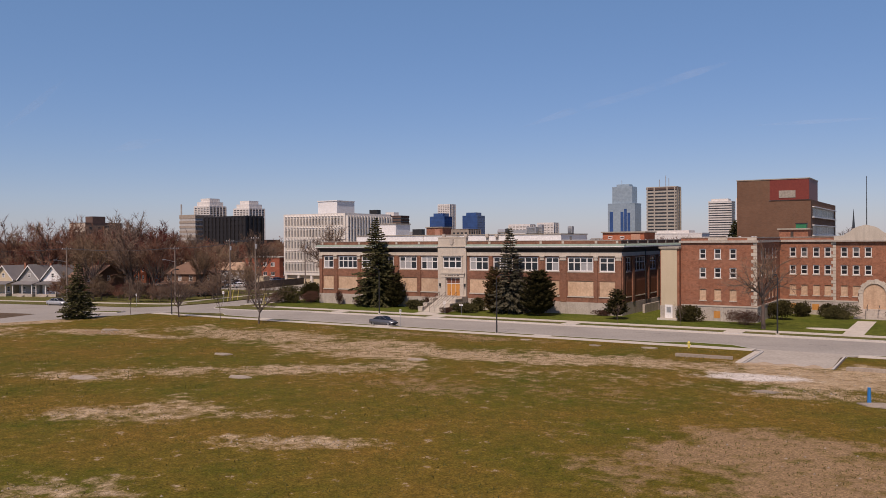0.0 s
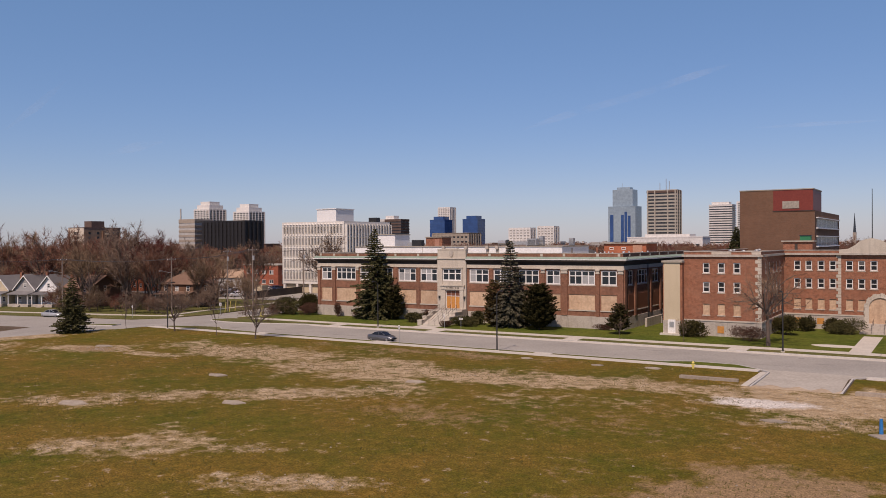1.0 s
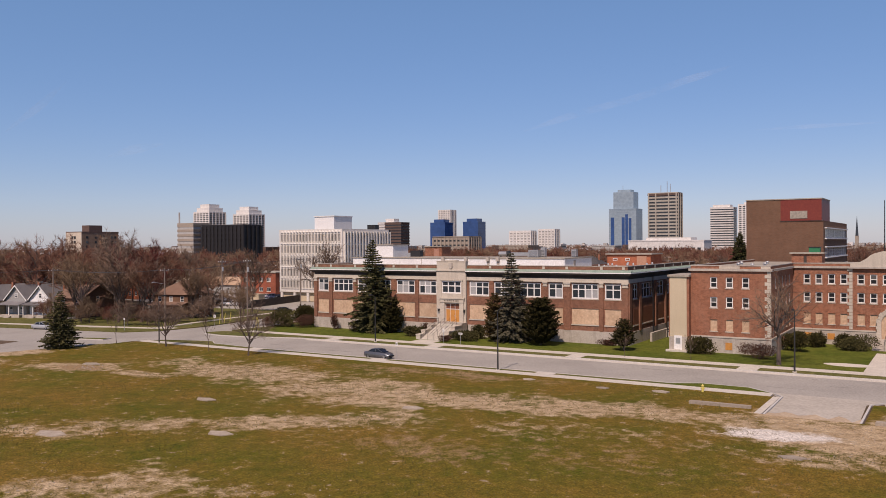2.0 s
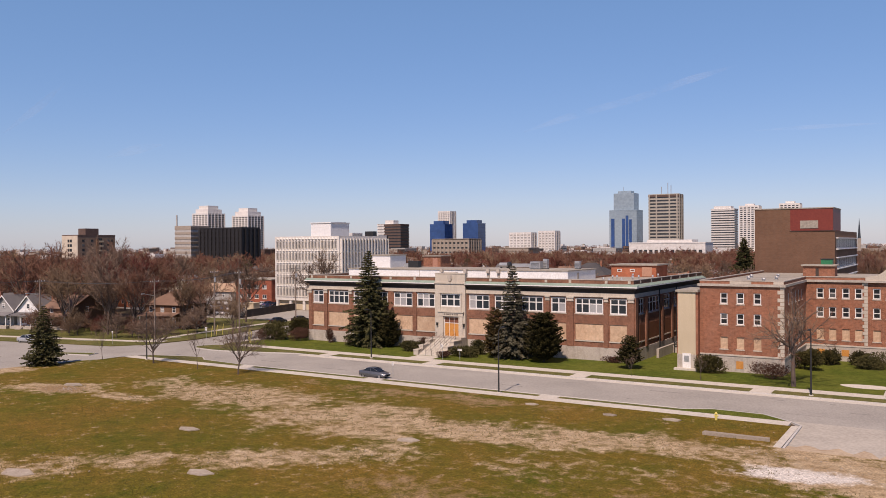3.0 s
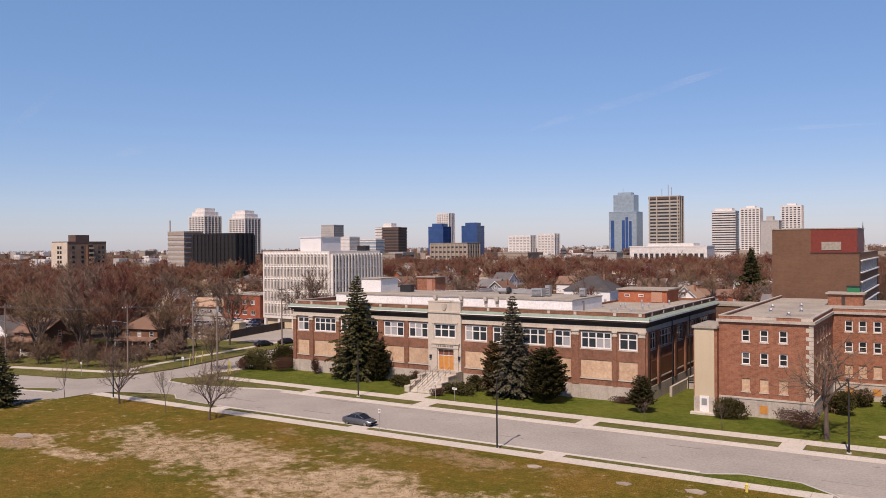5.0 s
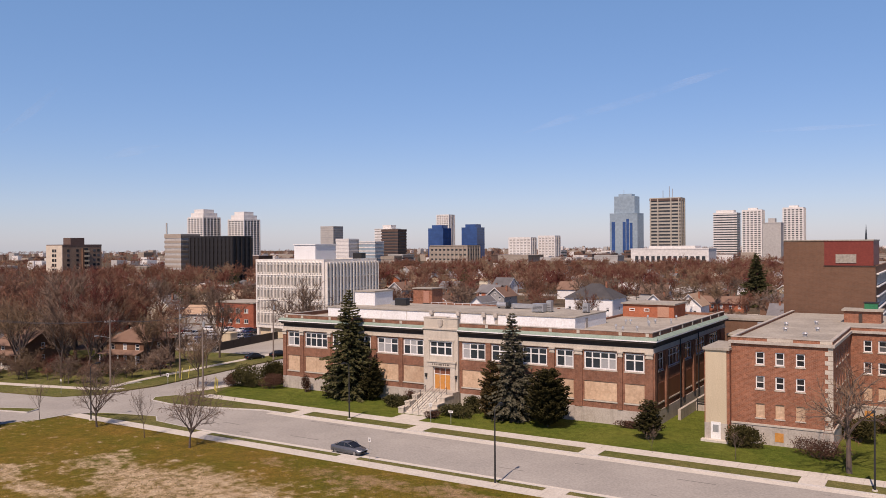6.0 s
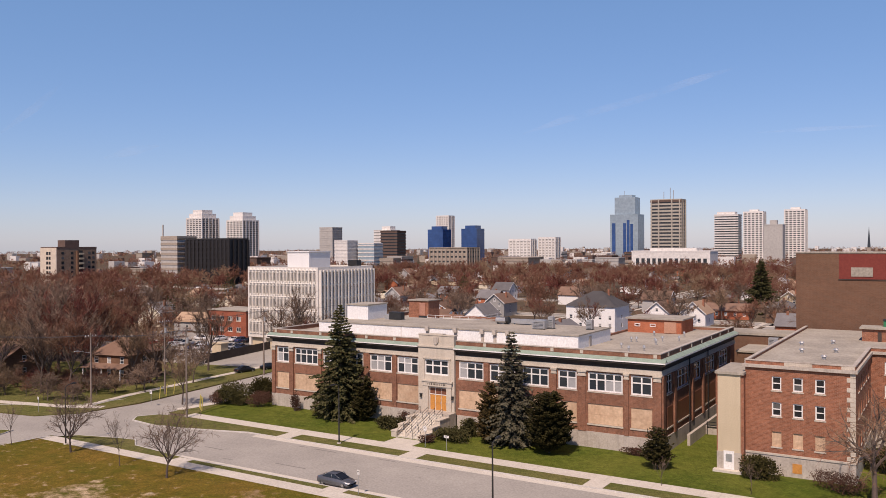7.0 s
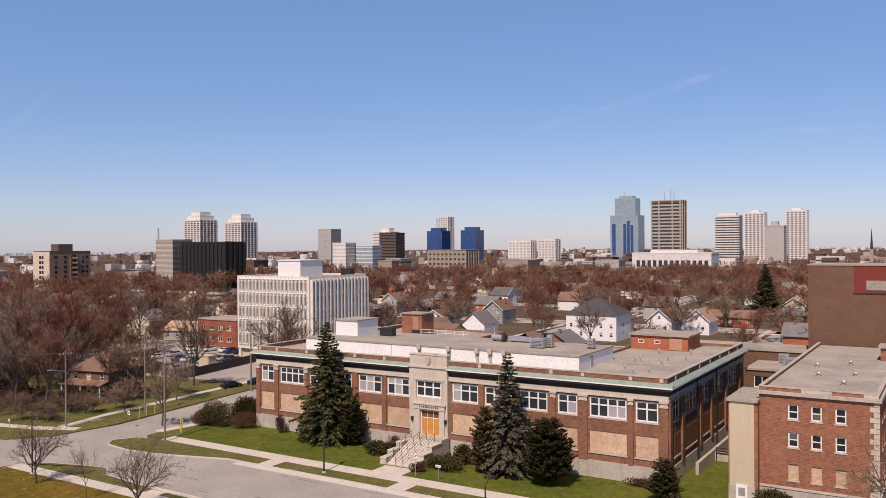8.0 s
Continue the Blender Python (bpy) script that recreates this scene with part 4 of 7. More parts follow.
each("parapet", ((RX0, RX1, RY + 0.1, RY + 0.4, RTOP + 0.0, RTOP + 0.75), (RX1 - 0.3, RX1, RY + 0.4, RC + 0.4, RTOP, RTOP + 0.75), (RX1, 90, RC + 0.1, RC + 0.4, RTOP, RTOP + 0.75), (RX0, RX0 + 0.3, RY + 0.4, 45, RTOP, RTOP + 0.75)), M["redbrick"], red)
each("coping", ((RX0 - 0.06, RX1 + 0.06, RY + 0.04, RY + 0.46, RTOP + 0.75, RTOP + 0.87), (RX1 - 0.36, RX1 + 0.06, RY + 0.46, RC + 0.04, RTOP + 0.75, RTOP + 0.87), (RX1 - 0.36, 90, RC + 0.04, RC + 0.46, RTOP + 0.75, RTOP + 0.87), (RX0 - 0.06, RX0 + 0.36, RY + 0.46, 45, RTOP + 0.75, RTOP + 0.87)), M["plinth"], red)
part("parapet_panel", boxes((50.2, 53.2, RY + 0.05, RY + 0.1, RTOP + 0.37, RTOP + 0.73), (56.2, 57.55, RY + 0.05, RY + 0.1, RTOP + 0.37, RTOP + 0.73)), M["stone"], red)
part("roof", boxes((RX0 + 0.3, RX1 - 0.3, RY + 0.4, RC + 0.4, RTOP - 0.2, RTOP + 0.45), (RX0 + 0.3, 90, RC + 0.4, 44.6, RTOP - 0.2, RTOP + 0.45)), M["roof"], red, "flat pale gravel roof")
for i, z in enumerate(np.arange(2.3, 11.9, 0.55)):
    part("quoin", boxes((RX1 - (0.5 if i % 2 else 0.85), RX1 + 0.05, RY - 0.05, RY, z, z + 0.5)), M["stone"], red)
    part("quoin", boxes((66.0 - (0.25 if i % 2 else 0.0), 66.5, RC - 0.07, RC, z, z + 0.5)), M["stone"], red)
    part("quoin", boxes((75.4, 75.9 + (0.25 if i % 2 else 0.0), RC - 0.07, RC, z, z + 0.5)), M["stone"], red)


def red_window(at, z, h, boarded):
    if boarded:
        w = window(red, at, 1.05, h, (), (), fr=0.06, fill="board", frame="board")
    else:
        w = window(red, at, 1.05, h, (), (0.5,), fr=0.14, glass="fglass")


for z, h, low in ROWS:
    for c in COLS:
        red_window(Matrix.Translation((c, RY + 0.1, z)), z, h, low)
    for y in SIDEY:
        red_window(face_east(RX1 - 0.1, y, z), z, h, low)
    for c in CRT:
        if not (low and PORT[0] - 1.2 < c < PORT[1]):
            red_window(Matrix.Translation((c, RC + 0.1, z)), z, h, low)
each("basement_board", ((51.1, 52.1, RY - 0.13, RY - 0.1, 0.2, 1.3), (59.3, 60.4, RC - 0.13, RC - 0.1, 0.5, 1.5), (62.8, 63.9, RC - 0.13, RC - 0.1, 0.5, 1.5)), M["door"], red, "orange-brown basement board")
# stepped and curved gable over the portal
gb = bmesh.new()
prof = [(66.2, 12.4), (75.8, 12.4), (75.8, 13.0), (74.4, 13.15), (73.4, 13.75), (72.9, 14.25), (72.3, 14.55), (71.0, 14.9), (69.7, 14.55), (69.1, 14.25), (68.6, 13.75), (67.6, 13.15), (66.2, 13.0)]
a = [gb.verts.new((x, RC - 0.35, z)) for x, z in prof]
b = [gb.verts.new((x, RC + 0.05, z)) for x, z in prof]
gb.faces.new(a)
gb.faces.new(b[::-1])
for i in range(len(a)):
    gb.faces.new((a[i], b[i], b[(i + 1) % len(a)], a[(i + 1) % len(a)]))
bmesh.ops.recalc_face_normals(gb, faces=gb.faces)
part("gable", gb, M["stone"], red, "curved pale stone gable")
# arched portal with a boarded door
ar = bmesh.new()
pc, rI, rO, zs = (PORT[0] + PORT[1]) / 2, 1.65, 2.3, 3.5
for i in range(12):
    t0, t1 = math.pi * i / 12, math.pi * (i + 1) / 12 - 0.012
    o = rO + (0.12 if i % 2 else 0)
    hexa(ar, [(pc + r_ * math.cos(t), y, zs + r_ * math.sin(t)) for y in (RC, RC - 0.3) for r_, t in ((rI, t0), (o, t0), (o, t1), (rI, t1))])
for k in range(5):
    o = rO + (0.12 if k % 2 else 0)
    for s in (-1, 1):
        x0, x1 = sorted((pc + s * rI, pc + s * o))
        box(ar, x0, x1, RC - 0.3, RC, 0.95 + k * 0.51, 0.95 + k * 0.51 + 0.5)
part("portal_arch", ar, M["stone"], red, "pale stone arch round the entrance")
bd = bmesh.new()
pts = [(pc - 1.64, zs), (pc - 1.64, 0.95), (pc + 1.64, 0.95), (pc + 1.64, zs)] + [(pc + 1.64 * math.cos(math.pi * i / 12), zs + 1.64 * math.sin(math.pi * i / 12)) for i in range(1, 12)]
fa, ba = [bd.verts.new((x, RC - 0.12, z)) for x, z in pts], [bd.verts.new((x, RC - 0.02, z)) for x, z in pts]
bd.faces.new(fa)
bd.faces.new(ba[::-1])
for i in range(len(pts)):
    bd.faces.new((fa[i], ba[i], ba[(i + 1) % len(pts)], fa[(i + 1) % len(pts)]))
bmesh.ops.recalc_face_normals(bd, faces=bd.faces)
part("portal_board", bd, M["board"], red, "tan plywood closing the arch")
for i in range(7):
    part("portal_step", boxes((pc - 2.6, pc + 2.6, RC - 1.6 - (i + 1) * 0.6, RC - 1.6 - i * 0.6, G - 0.1, 0.95 - (i + 1) * 0.165)), M["plinth"], red)
part("portal_landing", boxes((pc - 2.6, pc + 2.6, RC - 1.6, RC - 0.1, G - 0.1, 0.95)), M["plinth"], red)
hb = bmesh.new()
for s in (-0.9, 0.9):
    for dy, z in ((-1.8, 0.9), (-5.6, 0.0)):
        tube(hb, (pc + s, RC + dy, z - 0.4), (pc + s, RC + dy, z + 0.9), 0.03, 0.03)
    tube(hb, (pc + s, RC - 1.8, 1.8), (pc + s, RC - 5.6, 0.9), 0.03, 0.03)
part("handrail", hb, M["iron"], red, "black iron handrail")
# stair tower
tw = thing("stair_tower", (44.4, -1, G), "narrow beige rendered stair tower with a white door", "tower")
part("wall", boxes((43.0, 45.6, -2.0, 6, -0.3, 11.2)), M["stucco"], tw, "beige render")
part("brick_edge", boxes((42.85, 43.0, -1.9, 6, G, 11.2), (45.6, 45.95, -1.9, RY - 0.2, G, 11.2)), M["redbrick"], tw)
part("cap", boxes((42.7, 46.0, -2.2, 6.1, 11.2, 11.5)), M["roof"], tw)
part("base", boxes((42.9, 45.7, -2.08, -2.0, G, 2.0)), M["plinth"], tw)
td = part("door", boxes((43.7, 44.9, -2.16, -2.08, 0.0, 2.15)), M["white"], tw, "white steel door")
part("door_panel", boxes((43.95, 44.65, -2.18, -2.16, 0.9, 1.8)), M["metal"], td)
part("door_step", boxes((42.6, 45.9, -2.9, -2.08, G - 0.1, -0.02)), M["concrete"], tw)
# roof house and vents of the red building
rh = thing("roof_access", (58, 32, 12.5), "brick roof access with a green vent", "roof box")
part("wall", boxes((55.6, 60.6, 29.5, 33, 12.5, 14.3)), M["redbrick"], rh)
part("roof", boxes((55.3, 60.9, 29.2, 33.3, 14.3, 14.55)), M["roof"], rh)
part("vent", boxes((58.2, 60.0, 31.5, 33, 14.55, 15.4)), surf("green_vent", (0.02, 0.14, 0.06), (0.03, 0.2, 0.09), 1, 6, 0.5), rh, "green metal vent")
part("vent_cap", boxes((58.1, 60.1, 31.4, 33.1, 15.4, 15.55)), M["iron"], rh)
part("opening", boxes((57.6, 58.1, 29.44, 29.5, 12.6, 13.9)), M["darkwood_shade"], rh)
for x, y in ((50.2, 12), (53.5, 6.5), (54, 14), (49, 20), (52.5, 24)):
    vt = thing("roof_vent", (x, y, 12.55), "small metal roof vent", "vent", "roof vents")
    vb = bmesh.new()
    tube(vb, (x, y, 12.5), (x, y, 12.9), 0.22, 0.22, 8)
    tube(vb, (x, y, 12.9), (x, y, 13.1), 0.36, 0.2, 8)
    part("pipe", vb, M["metal"], vt)
pl = thing("flagpole", (75, 24, RTOP), "tall thin dark flagpole on the roof", "flagpole")
vb = bmesh.new()
tube(vb, (71, RC + 1.2, 12.5), (71, RC + 1.2, 23), 0.09, 0.05)
part("pole", vb, M["iron"], pl)

# low link between the buildings
lk = thing("link_building", (41, 45, G), "low brown brick link with a flat grey roof", "building")
lw = bmesh.new()
wall(lw, (35.6, 42), (45.8, 42), G, 8.3, 0.4, [(1.2, 3.6, 5.6, 7.4), (5.0, 8.5, 5.6, 7.4)])
wall(lw, (20, 52), (46.5, 52), G, 10.2, 0.4)
part("wall", lw, M["brownbrick"], lk)
part("roof", boxes((35.5, 45.88, 41.8, 52, 8.3, 8.6), (20, 46.5, 51.8, 60, 10.2, 10.6)), M["roof"], lk)
for x, w_ in ((36.8, 2.4), (40.6, 3.5)):
    window(lk, Matrix.Translation((x, 42.1, 5.6)), w_, 1.8, (0.5,), (), fr=0.12, glass="fglass")
sw = thing("retaining_wall", (38, 12, G), "low concrete area wall beside the brick building", "wall")
part("wall", boxes((36.6, 37.0, 8, 30, G - 0.1, 1.2), (37, 42.4, 16, 16.4, G - 0.1, 0.9)), M["plinth"], sw)
part("rail", boxes((37.2, 42.2, 15.7, 15.8, 1.0, 1.12), (37.2, 42.2, 15.7, 15.8, 1.45, 1.55), (37.2, 37.3, 15.68, 15.82, G, 1.55), (42.1, 42.2, 15.68, 15.82, G, 1.55), (39.6, 39.7, 15.68, 15.82, G, 1.55)), M["iron"], sw)

# ---- the brown block behind ----
bt = thing("brown_block", (50, 60, G), "plain brown brick block with a red metal plant room", "building")
for p_, q_, za, zb, hl in (((44, 48), (58.5, 48), G, 20.6, ()), ((58.5, 48.4), (58.5, 88), G, 20.6, [(2, 38, z, z + 1.9) for z in (17.2, 13.4, 9.6)]), ((44, 88), (44, 48.4), G, 20.6, ()), ((44, 48), (50.6, 48), 20.6, 24.9, ()), ((44, 60), (44, 48.4), 20.6, 24.9, ())):
    part("wall", wall(bmesh.new(), p_, q_, za, zb, 0.4, hl), M["brownbrick"], bt)
part("roof", boxes((44.4, 58.1, 48.4, 88, 20.2, 20.6), (43.9, 58.3, 47.9, 60, 24.9, 25.1)), M["roof"], bt)
pr = part("plant_room", boxes((50.6, 58.2, 48.0, 60, 20.66, 24.9)), surf("red_cladding", (0.17, 0.033, 0.023), (0.21, 0.044, 0.03), 0.4, 3, 0.5, 0.05), bt, "dark red metal cladding")
part("louvre", boxes((52.4, 55.6, 47.9, 48.0, 21.1, 22.6)), M["roof"], pr, "grey louvre")
part("ledge", boxes((50.5, 58.6, 47.9, 48.0, 20.5, 20.62)), M["darkwood_shade"], bt)
for z in (17.2, 13.4, 9.6):
    for i in range(9):
        window(bt, face_east(58.4, 50.4 + i * 4.0, z), 3.98, 1.9, (0.33, 0.67), (), fr=0.12, glass="fglass")
    part("sunshade", boxes((58.5, 58.9, 50, 86.6, z + 1.9, z + 2.1)), M["white"], bt)
    part("sill_band", boxes((58.5, 58.9, 50, 86.6, z - 0.25, z - 0.05)), M["white"], bt)

# ---- plants ----
M["twig"] = surf("reddish_twigs", (0.13, 0.06, 0.04), (0.235, 0.12, 0.08), 0.5, 8, 0.95, 0, rand=0.25, spec=0.1, kinds=((0.24, 0.165, 0.105), (0.15, 0.05, 0.04)))
M["twig_grey"] = surf("grey_brown_twigs", (0.15, 0.10, 0.072), (0.24, 0.17, 0.125), 0.5, 8, 0.95, 0, rand=0.2, spec=0.1)
M["needle"] = surf("dark_needles", (0.018, 0.02, 0.007), (0.12, 0.112, 0.045), 0.6, 5, 0.8, 0, rand=0.15, spec=0.15)
M["blue_needle"] = surf("bluish_needles", (0.025, 0.025, 0.013), (0.16, 0.145, 0.095), 0.7, 6, 0.8, 0, spec=0.15)
M["yew"] = surf("dark_yew", (0.014, 0.014, 0.004), (0.06, 0.05, 0.015), 0.8, 6, 0.85, 0, rand=0.2, spec=0.15)
M["juniper"] = surf("green_juniper", (0.028, 0.03, 0.010), (0.085, 0.072, 0.026), 0.8, 6, 0.85, 0, rand=0.2, spec=0.15)
M["rust_cedar"] = surf("browned_cedar", (0.035, 0.028, 0.009), (0.115, 0.075, 0.028), 0.9, 5, 0.85, 0, spec=0.12)
M["blossom"] = surf("white_blossom", (0.42, 0.37, 0.33), (0.55, 0.5, 0.46), 0.8, 6, 0.9, 0, spec=0.1)
M["barberry"] = surf("reddish_shrub", (0.055, 0.028, 0.019), (0.11, 0.058, 0.04), 0.8, 6, 0.9, 0, rand=0.2, spec=0.1)


class Shape:
    """Plain lists of points and faces, quicker than a bmesh for large plants."""

    def __init__(self):
        self.v, self.f = [], []

    def tube(self, a, b, ra, rb, n):
        d = (b - a).normalized()
        s = d.orthogonal().normalized()
        t = d.cross(s)
        k = len(self.v)
        for c, r in ((a, ra), (b, rb)):
            for i in range(n):
                w = 2 * math.pi * i / n
                self.v.append(c + (s * math.cos(w) + t * math.sin(w)) * r)
        for i in range(n):
            j = (i + 1) % n
            self.f.append((k + i, k + j, k + n + j, k + n + i))

    def tri(self, a, b, w, side):
        k = len(self.v)
        self.v += [a - side * w, a + side * w, b]
        self.f.append((k, k + 1, k + 2))

    def leaf(self, c, d, s, ln, w):
        k = len(self.v)
        self.v += [c, c + d * ln * 0.5 + s * w, c + d * ln, c + d * ln * 0.5 - s * w]
        self.f.append((k, k + 1, k + 2, k + 3))

    def mesh(self, name, material):
        me = bpy.data.meshes.new(name)
        me.from_pydata([tuple(p) for p in self.v], [], self.f)
        me.materials.append(material)
        return me


def rand_dir(rng):
    z = rng.uniform(-1, 1)
    a = rng.uniform(0, 2 * math.pi)
    r = math.sqrt(1 - z * z)
    return Vector((r * math.cos(a), r * math.sin(a), z))


def bare_tree(seed, h, trunk_share=0.28, spread=0.55, counts=(7, 5, 4), twigs=9, wood="bark", twig="twig", r0=None, tw=0.026, up=0.25):
    """Meshes of a leafless tree: trunk and limbs, and the fine twigs of its crown."""
    rng = random.Random(seed)
    wood_s, tw_s = Shape(), Shape()

    def grow(p, d, ln, r, level):
        n = (7, 5, 4, 3)[level]
        segs = (3, 3, 2, 1)[level]
        pts, dirs = [p], [d]
        for i in range(segs):
            d = (d + rand_dir(rng) * (0.1, 0.22, 0.28, 0.3)[level] + Vector((0, 0, up * 0.4 if level else 0))).normalized()
            q = p + d * ln / segs
            wood_s.tube(p, q, r * (1 - 0.55 * i / segs), r * (1 - 0.55 * (i + 1) / segs), n)
            p = q
            pts.append(p)
            dirs.append(d)
        if level < 3:
            k = counts[level]
            for i in range(k):
                f = (0.55 + 0.45 * (i + 1) / k) if level == 0 else (0.25 + 0.75 * (i + 1) / k)
                j = min(int(f * segs), segs - 1)
                base = pts[j].lerp(pts[j + 1], f * segs - j)
                az = 2 * math.pi * (i * 0.382 + rng.random() * 0.2)
                s = dirs[j + 1].orthogonal().normalized()
                s = Matrix.Rotation(az, 3, dirs[j + 1]) @ s
                lean = rng.uniform(0.6, 1.25) * spread * (1.5 if level == 0 else 1.3)
                nd = (dirs[j + 1] + s * lean + Vector((0, 0, up * 0.5))).normalized()
                if level == 0 and i == k - 1:
                    nd = (dirs[-1] + rand_dir(rng) * 0.2).normalized()
                nl = h * (0.42, 0.24, 0.14)[level] * rng.uniform(0.7, 1.15)
                grow(base, nd, nl, r * (0.5, 0.45, 0.4)[level], level + 1)
        if level >= 2:
            for i in range(twigs if level == 3 else twigs // 2):
                f = rng.random()
                j = min(int(f * segs), segs - 1)
                base = pts[j].lerp(pts[j + 1], f * segs - j)
                nd = (dirs[j + 1] * 0.7 + rand_dir(rng) * 0.8 + Vector((0, 0, up))).normalized()
                side = nd.orthogonal().normalized()
                side = Matrix.Rotation(rng.random() * 6.28, 3, nd) @ side
                ln2 = h * 0.075 * rng.uniform(0.6, 1.3)
                tw_s.tri(base, base + nd * ln2, tw, side)

    grow(Vector((0, 0, -0.15)), Vector((0, 0, 1)), h * trunk_share * 1.5, r0 or h * 0.018, 0)
    return wood_s.mesh("trunk", M[wood]), tw_s.mesh("crown", M[twig])


def conifer(seed, h, rad, mat, bare=0.06, dens=1.0, droop=0.25, tiers=None, leaf=0.42, taper=0.85):
    rng = random.Random(seed)
    wood_s, nd_s = Shape(), Shape()
    wood_s.tube(Vector((0, 0, -0.2)), Vector((0, 0, h * 0.97)), h * 0.016, 0.02, 7)
    tiers = tiers or int(h * 2.3)
    for i in range(tiers):
        f = i / tiers
        z = h * (bare + (1 - bare) * f)
        rr = rad * min(1.0, 1.2 * (1 - f)) ** taper * rng.uniform(0.75, 1.12) + 0.12
        k = max(4, int((11 - 6 * f) * dens))
        for b in range(k):
            az = rng.uniform(0, 2 * math.pi)
            ln = rr * rng.uniform(0.5, 1.2)
            d = Vector((math.cos(az), math.sin(az), -droop * (1 - f) + 0.25 * f)).normalized()
            p0 = Vector((0, 0, z))
            p1 = p0 + d * ln
            wood_s.tube(p0, p1, 0.035, 0.01, 3)
            m = max(5, int(ln * 7 * dens))
            side = Vector((-math.sin(az), math.cos(az), 0))
            for j in range(m):
                g = 0.2 + 0.8 * (j + rng.random()) / m
                c = p0 + d * ln * g
                s = side * rng.choice((-1, 1))
                ld = (d * rng.uniform(0.3, 1.0) + s * rng.uniform(0.2, 1.0) + Vector((0, 0, rng.uniform(-0.7, 0.25)))).normalized()
                nd_s.leaf(c, ld, rand_dir(rng).cross(ld).normalized(), leaf * rng.uniform(0.6, 1.3) * (1 - 0.4 * f), leaf * 0.22)
    return wood_s.mesh("trunk", M["bark"]), nd_s.mesh("crown", M[mat])


def shrub(seed, w, d, h, mat, n=900, leaf=0.22, lobes=6):
    """A shrub of several uneven lobes of small leaves round thin stems."""
    rng = random.Random(seed)
    wood_s, lf = Shape(), Shape()
    ls = [(Vector((rng.uniform(-0.32, 0.32) * w, rng.uniform(-0.32, 0.32) * d, h * rng.uniform(0.3, 0.62))), rng.uniform(0.26, 0.4)) for _ in range(lobes)]
    for c, k in ls:
        wood_s.tube(Vector((c.x * 0.3, c.y * 0.3, -0.1)), c, 0.05, 0.015, 4)
    for _ in range(n):
        c, k = rng.choice(ls)
        u = rand_dir(rng) * (rng.random() ** 0.25) * rng.uniform(0.8, 1.15)
        p = c + Vector((u.x * w * k, u.y * d * k, u.z * h * k * 1.1))
        p.z = max(0.03, p.z)
        dd = (u + rand_dir(rng) * 0.8).normalized()
        lf.leaf(p, dd, dd.orthogonal().normalized(), leaf * rng.uniform(0.6, 1.4), leaf * 0.3)
    return wood_s.mesh("stem", M["bark"]), lf.mesh("foliage", M[mat])


def plant(meshes, at, label, category, name, group="", turn=0.0, scale=1.0):
    e = thing(name, (0, 0, 0), label, category, group)
    for me in meshes:
        ob = new(me.name.split(".")[0], me)
        ob.parent = e
    e.matrix_basis = Matrix.Translation(at) @ Matrix.Rotation(turn, 4, "Z") @ Matrix.Scale(scale, 4)
    return e


# conifers and shrubs by the building
plant(conifer(1, 17.9, 4.5, "needle", 0.04, 2.2, 0.3, None, 0.55), (-14.4, -2.0, G), "tall dark green spruce in front of the brick building", "tree", "spruce_tree")
plant(conifer(2, 15.4, 3.6, "blue_needle", 0.05, 2.2, 0.3, None, 0.5), (16.2, -3.2, G), "tall bluish spruce with bare lower boughs", "tree", "spruce_tree")
plant(conifer(3, 9.6, 2.7, "needle", 0.02, 2.2, 0.1, 30, 0.42), (-45, -47.0, G), "dense dark conifer alone on the field edge", "tree", "pine_tree")
plant(conifer(4, 21, 6, "needle", 0.05, 1.8, 0.2, 44, 0.9), (3.7, 228.8, G), "tall dark spruce among the houses", "tree", "spruce_tree")
plant(conifer(5, 5.0, 1.8, "yew", 0.12, 2.0, -0.5, 24, 0.36, 0.4), (36.7, -5.2, G), "small dark juniper tree on the lawn", "tree", "juniper_tree")
plant(conifer(6, 7.8, 3.0, "yew", 0.02, 3.0, -0.7, 34, 0.42, 0.3), (22.5, -5.0, G), "large dark yew beside the bluish spruce", "shrub", "yew_shrub")
plant(conifer(7, 8.4, 2.0, "rust_cedar", 0.02, 2.4, -0.7, 30, 0.38, 0.4), (13.4, -4.4, G), "tall brownish cedar shrub", "shrub", "cedar_shrub")
plant(conifer(8, 6.8, 2.2, "yew", 0.02, 2.4, -0.7, 28, 0.4, 0.35), (-10.2, -1.6, G), "dark cedar shrub beside the tall spruce", "shrub", "cedar_shrub")
